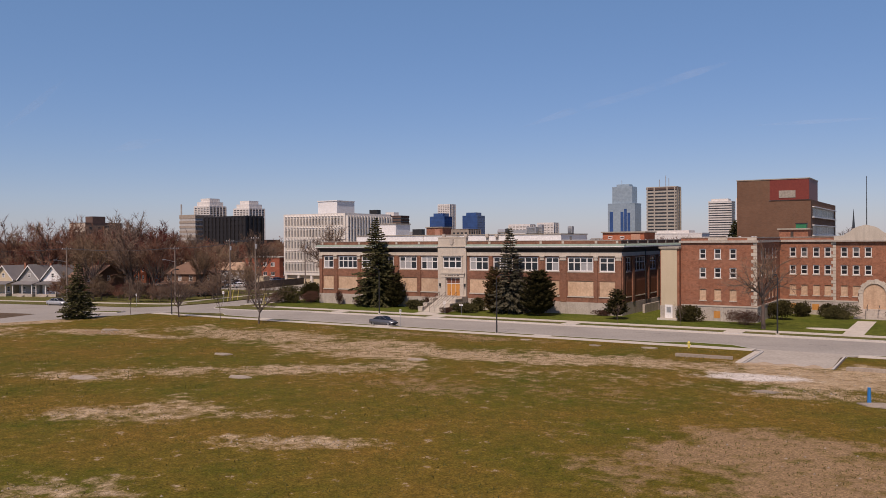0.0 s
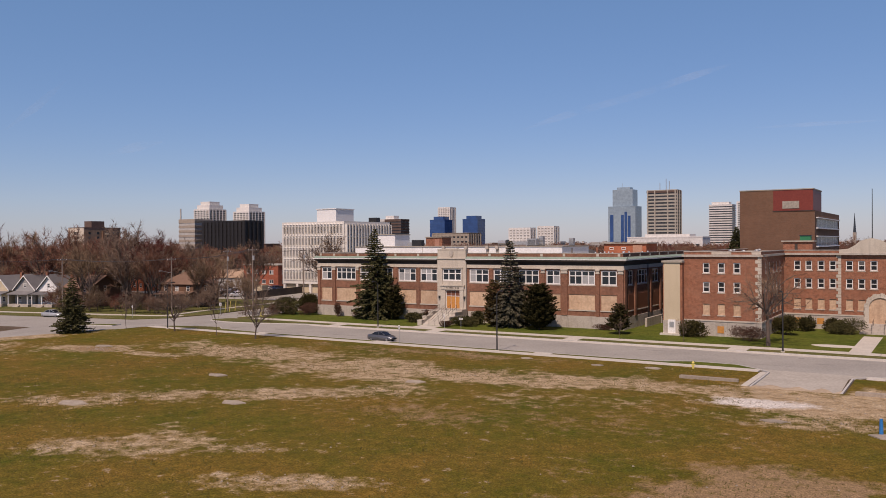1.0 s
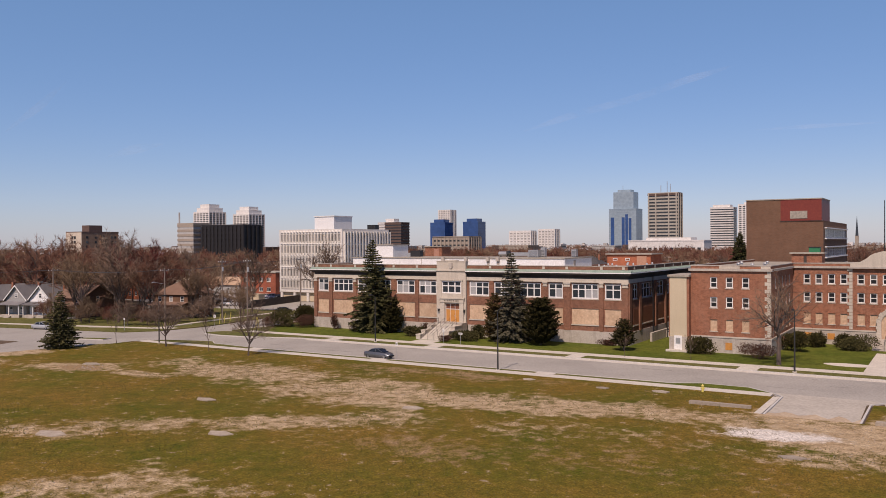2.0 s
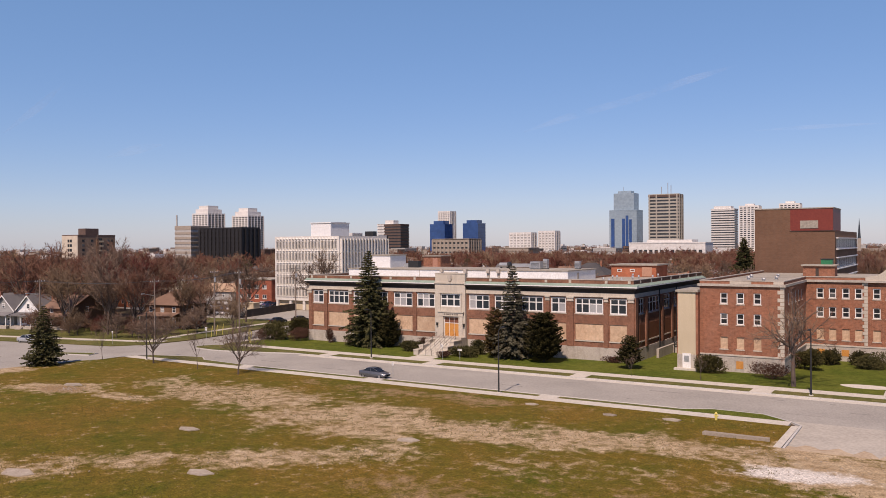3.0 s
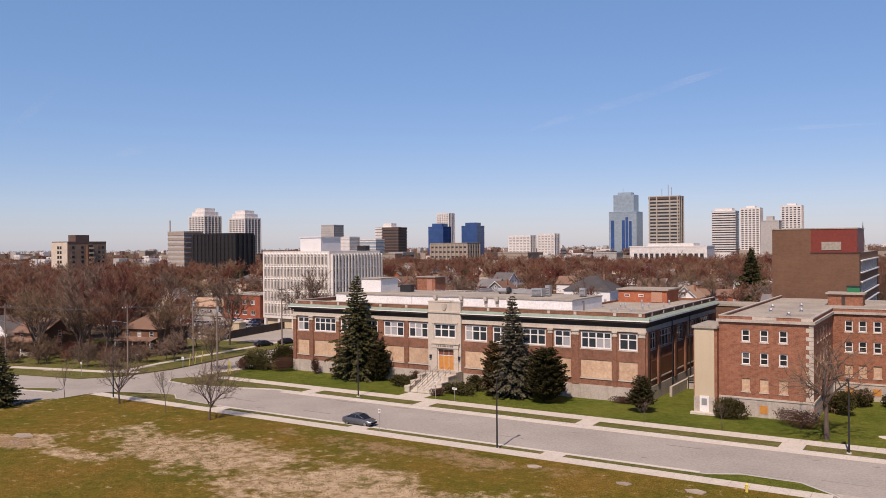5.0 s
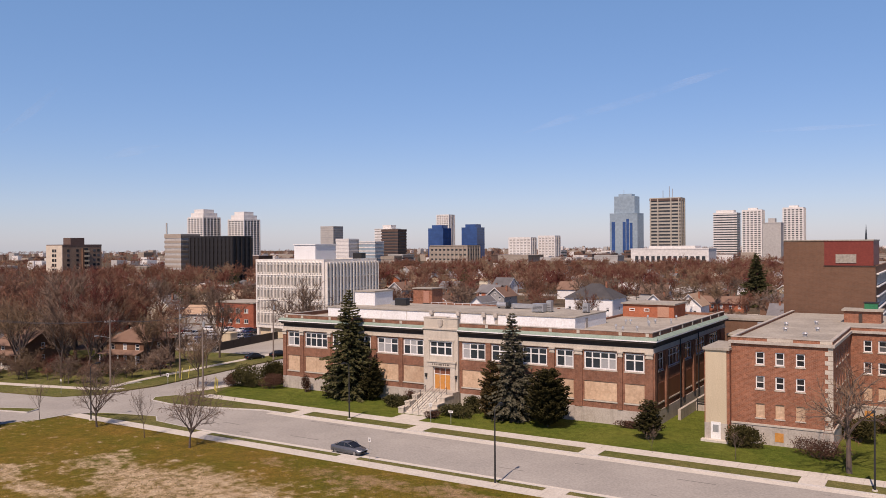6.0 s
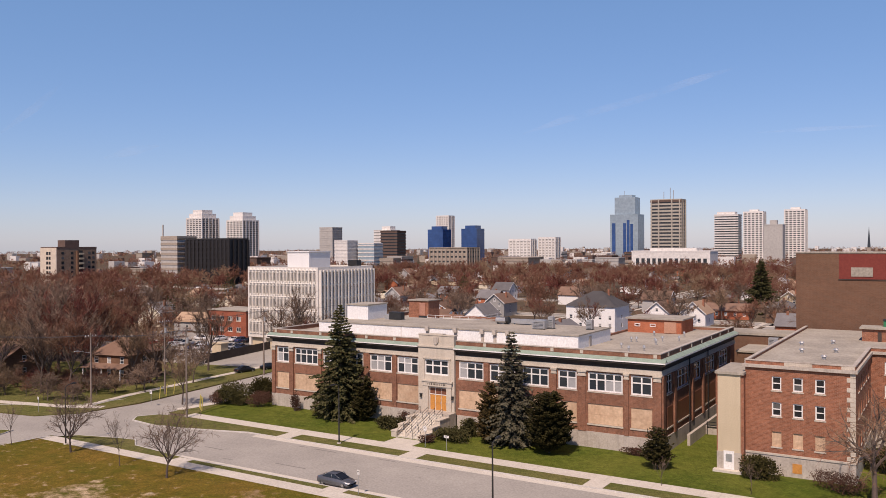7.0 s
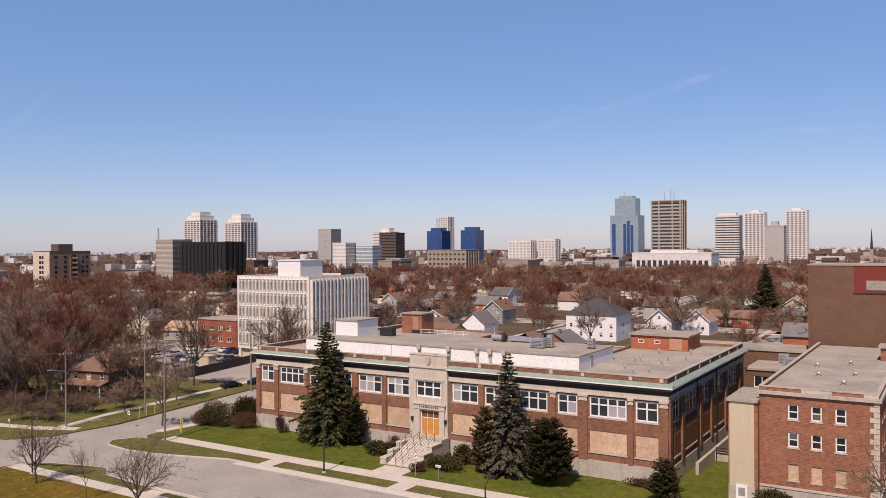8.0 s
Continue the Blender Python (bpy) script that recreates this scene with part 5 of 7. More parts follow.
for i, (x, y, w, d, h, mt, lab) in enumerate((
        (-3.4, -4.0, 4.2, 2.6, 1.7, "juniper", "low spreading green juniper"), (-2.0, -1.8, 2.4, 2.0, 2.4, "barberry", "reddish bare shrub by the steps"),
        (8.0, -5.2, 4.6, 3.6, 1.7, "juniper", "low spreading green juniper"), (6.0, -8.6, 1.8, 1.6, 1.2, "barberry", "small reddish shrub"), (9.2, -2.6, 2.6, 2.0, 2.6, "juniper", "brownish juniper"),
        (47.9, -3.4, 3.7, 3.0, 2.7, "yew", "round clipped dark shrub"), (56.2, -4.2, 4.6, 3.4, 2.2, "barberry", "wide brownish shrub"), (59.6, 6.5, 3.4, 3.0, 3.2, "yew", "round dark shrub"),
        (62.3, 13.5, 3.0, 2.6, 2.8, "yew", "round dark shrub"), (65.6, 14.8, 2.6, 2.2, 2.4, "yew", "round dark shrub"), (67.6, 12.0, 4.4, 3.0, 2.3, "juniper", "spreading green shrub"), (76.6, 12.5, 3.4, 3.0, 2.6, "barberry", "reddish round shrub"),
        (-37.6, -1.8, 5.2, 4.5, 3.6, "juniper", "large rounded green-brown bush"), (-34.6, 1.2, 5.0, 4.6, 4.4, "yew", "large dark bush"), (-31.9, -1.6, 3.6, 3.0, 2.6, "barberry", "purplish bare bush"), (-40.2, -3.6, 3.2, 3.0, 2.4, "barberry", "brown bush"),
        (-24.5, -1.3, 1.6, 1.4, 2.8, "barberry", "thin bare shrub against the plinth"), (-18.5, -1.6, 3.0, 2.4, 2.2, "barberry", "bare brown shrub"), (32.6, -0.6, 3.4, 0.8, 1.1, "barberry", "thin bare creeper on the plinth"))):
    plant(shrub(20 + i, w, d, h, mt, int(700 + 260 * w * h), 0.26 if mt != "barberry" else 0.16), (x, y, G), lab + " near the buildings", "shrub", "shrub")

# bare trees
TW = ("twig", "twig_grey", "twig", "twig")
BIG = [bare_tree(40 + i, 15.5, 0.24, 0.62, (7, 5, 4), 26, "bark", TW[i], tw=0.034) for i in range(4)]
TALL = [bare_tree(50 + i, 15, 0.28, 0.48, (7, 5, 4), 24, "bark", TW[i], up=0.3, tw=0.034) for i in range(3)]
ROUND = [bare_tree(60 + i, 10, 0.18, 0.8, (7, 5, 4), 24, "bark", TW[i], up=0.1, tw=0.03) for i in range(3)]
LIGHT = [bare_tree(80 + i, 14, 0.22, 0.66, (6, 5, 3), 20, "bark", TW[i % 4], up=0.15, tw=0.075) for i in range(6)]
STREET = [bare_tree(70 + i, 8.6, 0.22, 0.62, (9, 6, 4), 8, "bark", "twig_grey", r0=0.15, tw=0.018, up=0.12) for i in range(2)]
SAP = bare_tree(75, 5.6, 0.36, 0.4, (6, 4, 3), 5, "bark", "twig_grey", r0=0.06, tw=0.012, up=0.4)
OLD = bare_tree(77, 12.2, 0.32, 0.8, (7, 6, 4), 14, "bark", "twig", r0=0.33, tw=0.016, up=0.08)
plant(STREET[0], (-10.9, -38.2, G), "bare young street tree on the field edge", "tree", "street_tree", "young trees along the pavement")
plant(STREET[1], (-31.5, -36.7, G), "bare young street tree on the field edge", "tree", "street_tree", "young trees along the pavement", 1.0)
plant(SAP, (-20.0, -37.8, G), "slender bare sapling on the field edge", "tree", "sapling", "young trees along the pavement")
plant(SAP, (-42.2, -38.4, G), "slender bare sapling on the field edge", "tree", "sapling", "young trees along the pavement", 2.0, 0.9)
plant(OLD, (60.2, -9.6, G), "large bare old tree on the lawn", "tree", "bare_tree")
for x, y, s in ((39.3, -12.0, 0.5), (48.4, -10.2, 0.55)):
    plant(SAP, (x, y, G), "thin staked sapling on the lawn", "tree", "sapling", "staked saplings", x, s)
NEARTREES = [(-60.4, -2.4, 1, ROUND, 0.8), (-45.2, -6.7, 0, TALL, 0.62), (-60.5, 9, 1, BIG, 0.62), (-59, 36, 1, BIG, 1.2), (-66, 46, 2, BIG, 0.75), (-71.5, -10.5, 0, TALL, 1.0), (-76, -13, 1, TALL, 1.05), (-86, -15.5, 2, BIG, 1.0),
             (-82, -8, 3, BIG, 0.95), (-69, 1.5, 2, TALL, 0.8), (-91, -6, 0, BIG, 1.1), (-100, -8, 1, BIG, 1.0), (-88, 6, 2, TALL, 1.1), (-97, 10, 3, BIG, 1.05), (-108, 2, 0, BIG, 1.1), (-75, 16, 1, ROUND, 0.8),
             (-105, 20, 2, BIG, 1.05), (-118, -6, 0, BIG, 1.3), (-116, 14, 1, TALL, 1.1), (-126, 4, 3, BIG, 1.0), (-128, 24, 2, BIG, 1.15), (-120, 34, 0, ROUND, 1.2), (-140, 16, 1, BIG, 1.2), (-138, 34, 0, TALL, 1.1), (-150, 2, 2, BIG, 1.2), (-152, 26, 0, BIG, 1.1),
             (-68, -16.8, 1, ROUND, 0.7), (-80, -17.5, 2, ROUND, 0.75), (-92, -19, 0, ROUND, 0.7), (-84, 2, 1, BIG, 0.9), (-94, 0, 2, TALL, 0.95), (-103, -14, 1, TALL, 0.9)]
NEARTREES.append((-96, 3.5, 1, BIG, 1.28))
rng = random.Random(29)
while len(NEARTREES) < 74:
    x, y = rng.uniform(-175, -66), rng.uniform(-14, 62)
    if (x > -128 and y > 27) or (-88 < x < -72 and -6 < y < 15) or y < -14 - (x + 66) * 0.0 or (x > -130 and y < -9) or min((x - q[0]) ** 2 + (y - q[1]) ** 2 for q in NEARTREES) < 20:
        continue
    NEARTREES.append((x, y, rng.randrange(4), rng.choice((BIG, BIG, TALL, ROUND)), rng.uniform(0.75, 1.1)))
PLOTS = [(-77.5, 6.5), (-98, -6), (-106, -8), (-112.5, -10.5), (-119.5, -13), (-141, 80), (-167, 85)]
for x, y, k, kind_, s in NEARTREES:
    if any((x - a) ** 2 + (y - b) ** 2 < 50 for a, b in PLOTS):
        continue
    plant(kind_[k % len(kind_)], (x, y, G), "leafless reddish-brown tree among the houses", "tree", "bare_tree", "bare trees of the neighbourhood", x * 1.7 + y, s * (1.02 if x < -82 else 0.92))

# ---- poles, lamps and signs ----
for x, y, s in ((29.2, -32.6, 1), (-4.2, -14.9, -1), (63.1, -15.4, -1), (-36.1, -34.4, 1)):
    lp = thing("street_lamp", (x, y, G), "tall black street lamp with a short arm", "street lamp", "black street lamps")
    b = bmesh.new()
    tube(b, (x, y, G), (x, y, 7.4), 0.11, 0.07, 10)
    part("pole", b, M["iron"], lp)
    b = bmesh.new()
    tube(b, (x, y, G), (x, y, G + 0.12), 0.28, 0.26, 10)
    part("base", b, M["concrete"], lp, "round concrete footing")
    b = bmesh.new()
    for k in range(5):
        t0, t1 = k / 5 * 1.45, (k + 1) / 5 * 1.45
        tube(b, (x, y + s * 1.1 * (1 - math.cos(t0)), 7.35 + 0.5 * math.sin(t0)), (x, y + s * 1.1 * (1 - math.cos(t1)), 7.35 + 0.5 * math.sin(t1)), 0.045, 0.045, 6)
    part("arm", b, M["iron"], lp)
    hd = boxes((x - 0.16, x + 0.16, min(y + s * 0.85, y + s * 1.6), max(y + s * 0.85, y + s * 1.6), 7.76, 7.9), (x - 0.1, x + 0.1, min(y + s * 0.95, y + s * 1.5), max(y + s * 0.95, y + s * 1.5), 7.9, 7.97))
    part("lamp_head", hd, M["iron"], lp)
POLES = [(-35.5, -14.1, 14.0, False), (-57.8, -15.4, 12, True), (-55.4, -2.0, 13.5, False), (-55.9, 23.8, 13.5, False), (-82, -24.6, 12, True), (-112, -33, 12, False), (-66.5, 62, 12, False)]
for x, y, h, lamp_arm in POLES:
    up_ = thing("utility_pole", (x, y, G), "weathered wooden utility pole with a crossarm", "utility pole", "utility poles")
    b = bmesh.new()
    tube(b, (x, y, G - 0.2), (x, y, h), 0.17, 0.11, 8)
    part("pole", b, M["pole"], up_)
    part("crossarm", boxes((x - 0.06, x + 0.06, y - 1.1, y + 1.1, h - 0.7, h - 0.55)), M["pole"], up_)
    for dy in (-1, -0.4, 0.4, 1):
        b = bmesh.new()
        tube(b, (x, y + dy, h - 0.55), (x, y + dy, h - 0.35), 0.05, 0.03, 6)
        part("insulator", b, M["white"], up_)
    if lamp_arm:
        b = bmesh.new()
        tube(b, (x, y, h - 3.4), (x - 0.4, y - 2.2, h - 2.9), 0.04, 0.035, 5)
        part("lamp_arm", b, M["metal"], up_)
        part("lamp_head", boxes((x - 0.55, x - 0.25, y - 2.8, y - 2.1, h - 2.98, h - 2.82)), M["metal"], up_)
    else:
        b = bmesh.new()
        tube(b, (x + 0.25, y, h - 2.6), (x + 0.25, y, h - 1.7), 0.2, 0.2, 10)
        part("transformer", b, M["metal"], up_, "grey can transformer")


def wire(pts, sag):
    """One unbroken hanging wire through the given points."""
    line = [Vector(pts[0])]
    for p, q in zip(pts, pts[1:]):
        line += [Vector(p).lerp(Vector(q), i / 8) - Vector((0, 0, sag * i / 2 * (1 - i / 8))) for i in range(1, 9)]
    b = bmesh.new()
    rings = [[b.verts.new(c + Vector(o) * 0.02) for o in ((0, 0, 1), (0.5, 0.7, -0.5), (-0.5, -0.7, -0.5))] for c in line]
    for ra, rb in zip(rings, rings[1:]):
        for i in range(3):
            b.faces.new((ra[i], ra[(i + 1) % 3], rb[(i + 1) % 3], rb[i]))
    return b


for dy in (-1, -0.4, 0.4, 1):
    ln = [(-35.5, -14.1 + dy, 13.6), (-57.8, -15.4 + dy, 11.6), (-82, -24.6 + dy, 11.6), (-112, -33 + dy, 11.6), (-160, -44 + dy, 11.6)]
    solo("overhead_wire", wire(ln, 0.6), M["iron"], "thin black overhead wire between the poles", "wire", "overhead wires")
for dy in (-1, 1):
    ln = [(-35.5, -14.1 + dy, 13.6), (-55.4, -2 + dy, 13.1), (-55.9, 23.8 + dy, 13.1), (-66.5, 62 + dy, 11.6)]
    solo("overhead_wire", wire(ln, 0.5), M["iron"], "thin black overhead wire between the poles", "wire", "overhead wires")

for x, y, w, h, z in ((12.2, -31.7, 0.32, 0.5, 2.1), (10.4, -10.7, 0.75, 0.3, 1.5), (7.0, -10.6, 0.2, 0.2, 1.9), (-48.5, -10.5, 0.6, 0.6, 2.0), (-60, -28.5 + 5, 0.4, 0.4, 2.0), (5.5, -8.3, 0.5, 0.5, 1.6)):
    sg = thing("sign_post", (x, y, G), "small white sign on a thin metal post", "sign", "small signs")
    b = bmesh.new()
    tube(b, (x, y, G), (x, y, z), 0.035, 0.035, 6)
    part("post", b, M["metal"], sg)
    part("plate", boxes((x - w / 2, x + w / 2, y - 0.05, y - 0.036, z - h / 2, z + h / 2)), M["white"], sg)
    part("lettering", boxes((x - w * 0.35, x + w * 0.35, y - 0.054, y - 0.05, z + h * 0.05, z + h * 0.2), (x - w * 0.35, x + w * 0.2, y - 0.054, y - 0.05, z - h * 0.25, z - h * 0.1)), M["iron"], sg, "dark bars of unreadable print")
hy = thing("fire_hydrant", (56.6, -35.2, G), "yellow fire hydrant on the field edge", "hydrant")
b = bmesh.new()
tube(b, (56.6, -35.2, G), (56.6, -35.2, 0.35), 0.14, 0.13, 10)
part("barrel", b, M["yellow"], hy)
b = bmesh.new()
tube(b, (56.6, -35.2, 0.35), (56.6, -35.2, 0.55), 0.18, 0.05, 10)
part("bonnet", b, M["yellow"], hy)
b = bmesh.new()
tube(b, (56.36, -35.2, 0.15), (56.84, -35.2, 0.15), 0.07, 0.07, 8)
part("nozzle", b, M["yellow"], hy)
for x, y, ln_ in ((-38.6, -8.6, 0.5), (-37.6, -9.2, 0.5), (-39.7, -7.8, 0.5), (-53.4, -3.4, 0.7), (-54.2, -1.0, 0.7), (-52.7, -5.4, 0.7)):
    yb = thing("guy_guard", (x, y, G), "leaning yellow guard on a pole stay", "pole guard", "yellow pole stays")
    b = bmesh.new()
    tube(b, (x, y, G), (x + ln_, y - ln_ * 0.4, 2.0), 0.07, 0.07, 6)
    part("guard", b, M["yellow"], yb)
bl = thing("blue_marker", (77.9, -61.4, G), "bright blue marker post on the bare soil", "marker")
b = bmesh.new()
tube(b, (77.9, -61.4, G), (77.9, -61.4, 0.95), 0.16, 0.12, 8)
part("post", b, surf("blue_plastic", (0.02, 0.16, 0.42), (0.03, 0.2, 0.5), 1, 6, 0.4), bl)

# concrete beams and broken slabs on the field
for x, y, w, d, turn in ((60.2, -42.3, 6.2, 0.7, 0), (77, -44.2, 5, 0.9, 0)):
    solo("concrete_beam", prism([(x - w / 2, y - d / 2), (x + w / 2, y - d / 2 + 0.1), (x + w / 2 - 0.1, y + d / 2), (x - w / 2 + 0.05, y + d / 2 - 0.05)], G - 0.1, G + 0.3), M["rubble"], "pale concrete beam lying on the ground", "concrete beam", "concrete beams")
rng = random.Random(17)
for x, y, r in ((11.4, -66.6, 1.2), (25.1, -77.2, 1.2), (12, -85, 1.5), (33.6, -59.2, 1.2), (52.6, -37.6, 1.0), (36, -37.3, 0.8), (-24, -56, 1.4), (46, -38.5, 0.8), (70, -60.5, 1.0), (79, -62.2, 1.6)):
    poly = [(x + r * (1 + 0.3 * rng.random()) * math.cos(a), y + r * 0.55 * (1 + 0.4 * rng.random()) * math.sin(a)) for a in np.linspace(0.4, 0.4 + 2 * math.pi, 6)[:-1]]
    solo("broken_slab", prism(poly, G - 0.1, G + 0.09), M["rubble"], "flat broken concrete slab in the grass", "concrete slab", "broken slabs")
sh_ = Shape()
for _ in range(1500):
    cx, cy, rx, ry, turn, chn, k = PATCHES[rng.randrange(0, 21)]
    u, v_ = rng.gauss(0, 0.55), rng.gauss(0, 0.55)
    c_, s_ = math.cos(radians(turn)), math.sin(radians(turn))
    px, py = cx + u * rx * c_ - v_ * ry * s_, cy + u * rx * s_ + v_ * ry * c_
    if py > -36 or py < -115 or (px > 63 and py > -45) or px < -43:
        continue
    s = rng.choice((0.04, 0.05, 0.06, 0.08, 0.12))
    kk = len(sh_.v)
    a0 = rng.random() * 6
    for i in range(4):
        sh_.v.append(Vector((px + s * math.cos(a0 + i * 1.57) * rng.uniform(0.6, 1.3), py + s * math.sin(a0 + i * 1.57) * rng.uniform(0.6, 1.3), G - 0.02)))
    sh_.v.append(Vector((px, py, G + s * 0.7)))
    sh_.f += [(kk + i, kk + (i + 1) % 4, kk + 4) for i in range(4)]
tagged(new("rubble", sh_.mesh("rubble", M["rubble"])), "small stones and concrete crumbs on the bare soil", "rubble", kind="stuff")
gr = Shape()
for _ in range(42000):
    f = rng.random() ** 0.7
    x = rng.uniform(-10, 95)
    y = -116 + 80 * f
    if x > 64 and y > -48 or x > 66 and -56 < y < -45:
        continue
    s = rng.uniform(0.06, 0.17)
    a0 = rng.random() * 6.28
    d = Vector((math.cos(a0), math.sin(a0), 0))
    p = Vector((x, y, G - 0.02))
    gr.tri(p, p + Vector((rng.uniform(-0.06, 0.06), rng.uniform(-0.06, 0.06), s)), 0.05, d)
tagged(new("grass", gr.mesh("grass", surf("grass_tufts", (0.07, 0.08, 0.02), (0.17, 0.135, 0.05), 0.5, 3, 0.95, 0, spec=0.1))), "rough short grass tufts on the field", "grass", kind="stuff")

# ---- cars ----
M["tyre"] = surf("black_tyre", (0.02, 0.02, 0.02), (0.035, 0.035, 0.035), 3, 20, 0.85)
M["carglass"] = surf("tinted_car_glass", (0.012, 0.014, 0.016), (0.02, 0.022, 0.025), 1, 3, 0.06, 0, spec=0.5)
M["rim"] = surf("alloy_rim", (0.35, 0.35, 0.36), (0.45, 0.45, 0.46), 3, 12, 0.3, 0, metal=0.9)
M["tail"] = surf("red_lamp", (0.3, 0.01, 0.01), (0.4, 0.02, 0.02), 3, 12, 0.2, 0)


def car_meshes(paint, ln=4.55, wd=1.78, ht=1.45):
    """Body lofted through cross-sections; nose towards +x."""
    L, W = ln / 2, wd / 2
    sec = [(-L, 0.45, 0.78, 0.80), (-L + 0.12, 0.28, 0.95, 0.93), (-L + 0.9, 0.2, 1.0, 1.0), (-0.6, 0.2, 0.98, 1.0), (0.75, 0.2, 0.95, 1.0), (L - 0.75, 0.2, 0.86, 0.98), (L - 0.2, 0.25, 0.72, 0.9), (L, 0.38, 0.6, 0.72)]
    bm = bmesh.new()
    rings = []
    for x, zb, zt, k in sec:
        w = W * k
        rings.append([bm.verts.new((x, y, z)) for y, z in ((-w * 0.9, zb), (-w, zb + 0.15), (-w, zt - 0.22), (-w * 0.9, zt), (w * 0.9, zt), (w, zt - 0.22), (w, zb + 0.15), (w * 0.9, zb))])
    for a, b in zip(rings, rings[1:]):
        for i in range(8):
            bm.faces.new((a[i], a[(i + 1) % 8], b[(i + 1) % 8], b[i]))
    bm.faces.new(rings[0][::-1])
    bm.faces.new(rings[-1])
    rf = [(-L + 0.75, 0.97, 0.86), (-0.95, ht - 0.06, 0.72), (-0.2, ht, 0.7), (0.35, ht - 0.05, 0.7), (1.25, 0.93, 0.84)]
    # roof skin over the glass house
    ra = []
    for x, z, k in rf[1:4]:
        ra.append([bm.verts.new((x, y, zz)) for y, zz in ((-W * k, z - 0.06), (-W * k * 0.9, z + 0.015), (W * k * 0.9, z + 0.015), (W * k, z - 0.06))])
    for a, b in zip(ra, ra[1:]):
        for i in range(3):
            bm.faces.new((a[i], a[i + 1], b[i + 1], b[i]))
    for xa, za, xb, zb in ((rf[0][0], rf[0][1], rf[1][0], rf[1][1]), (rf[3][0], rf[3][1], rf[4][0], rf[4][1]), (-0.15, 0.95, -0.2, ht - 0.04)):
        for s in (-1, 1):
            ka, kb = (0.87, 0.72)
            tube(bm, (xa, s * W * ka, za), (xb, s * W * kb, zb - 0.03), 0.045, 0.04, 4)
    bmesh.ops.recalc_face_normals(bm, faces=bm.faces)
    body = mesh_of(bm, "body", paint, True)
    g = bmesh.new()
    prev = None
    for x, z, k in rf:
        base = 0.93
        ring = [g.verts.new((x, y, zz)) for y, zz in ((-W * 0.86, base), (-W * k, max(z - 0.03, base + 0.005)), (W * k, max(z - 0.03, base + 0.005)), (W * 0.86, base))]
        if prev:
            for i in range(4):
                g.faces.new((prev[i], prev[(i + 1) % 4], ring[(i + 1) % 4], ring[i]))
        prev = ring
    bmesh.ops.recalc_face_normals(g, faces=g.faces)
    glass = mesh_of(g, "glass_house", M["carglass"])
    t = bmesh.new()
    tube(t, (0, -0.1, 0), (0, 0.1, 0), 0.32, 0.32, 16)
    r = bmesh.new()
    tube(r, (0, -0.11, 0), (0, 0.11, 0), 0.2, 0.2, 10)
    lampf = mesh_of(boxes((L - 0.16, L - 0.02, -0.8 * W, -0.5 * W, 0.55, 0.68)), "headlight", M["white"])
    lampb = mesh_of(boxes((-L - 0.01, -L + 0.12, -0.78 * W, -0.5 * W, 0.68, 0.8)), "tail_light", M["tail"])
    return body, glass, mesh_of(t, "tyre", M["tyre"]), mesh_of(r, "rim", M["rim"]), lampf, lampb, L, W


def make_car(paint, label, group="", **kw):
    body, glass, ty, ri, lf, lb, L, W = car_meshes(paint, **kw)
    e = thing("car", (0, 0, 0), label, "car", group)
    part("body", body, None, e)
    part("glass_house", glass, None, e, "dark tinted glass")
    for x in (-L + 0.85, L - 0.85):
        for s in (-1, 1):
            w = part("wheel", ty, None, e, at=Matrix.Translation((x, s * (W - 0.12), 0.32)))
            part("rim", ri, None, w, at=Matrix.Translation((x, s * (W - 0.12), 0.32)))
    for s in (0, 1):
        part("headlight", lf, None, e, at=Matrix.Scale(-1 if s else 1, 4, (0, 1, 0)))
        part("tail_light", lb, None, e, at=Matrix.Scale(-1 if s else 1, 4, (0, 1, 0)))
    return e


def paint(name, c, metal=0.3):
    return surf(name, c, tuple(min(1, v * 1.15) for v in c), 0.6, 3, 0.28, 0, metal=metal, spec=0.5)


hero = make_car(paint("grey_car_paint", (0.13, 0.135, 0.15), 0.5), "dark grey sedan standing at the kerb of the street", ln=4.6)
hero.matrix_basis = pose(7.7, -29.9, R, 0, 0, 0)
COL = [("white", (0.75, 0.75, 0.74)), ("black", (0.015, 0.015, 0.017)), ("silver", (0.4, 0.41, 0.42)), ("dark red", (0.25, 0.02, 0.02)), ("dark blue", (0.03, 0.05, 0.12))]
fleet = [make_car(paint(n.replace(" ", "_") + "_paint", c), n + " car parked in the asphalt lot", "cars in the car park", ln=4.4 + 0.15 * i, ht=1.42 + 0.05 * i) for i, (n, c) in enumerate(COL)]
rng = random.Random(23)
spots = [(-89 - 2.9 * i, y) for i in range(12) for y in (64, 52, 46.5)] + [(-86 - 2.9 * i, 35.5) for i in range(12)]
first = {}
for k, (x, y) in enumerate(spots):
    if rng.random() < 0.3 and k > 6:
        continue
    i = k if k < 5 else rng.choice((0, 0, 1, 1, 2, 2, 3, 4))
    m4 = pose(x, y + rng.uniform(-0.3, 0.3), R + 0.02, 0, 0, 90 if rng.random() < 0.5 else -90)
    if k < 5:
        fleet[i].matrix_basis = m4
    else:
        copy_thing(fleet[i], m4)
for i, x, y, turn, lab in ((1, -69.2, 3.4, 70, "black van-like car parked beside the porch house"), (1, -62.2, 24.5, 80, "black car parked on the side street"), (1, -60.6, 30.5, 80, "black car parked on the side street"), (2, -78.5, -29.2, 14, "silver car parked at the kerb by the houses"), (0, -118, 62, 0, "white van in the lot")):
    c = copy_thing(fleet[i], pose(x, y, R + 0.02, 0, 0, turn))
    c["label"] = lab
    c["group"] = ""

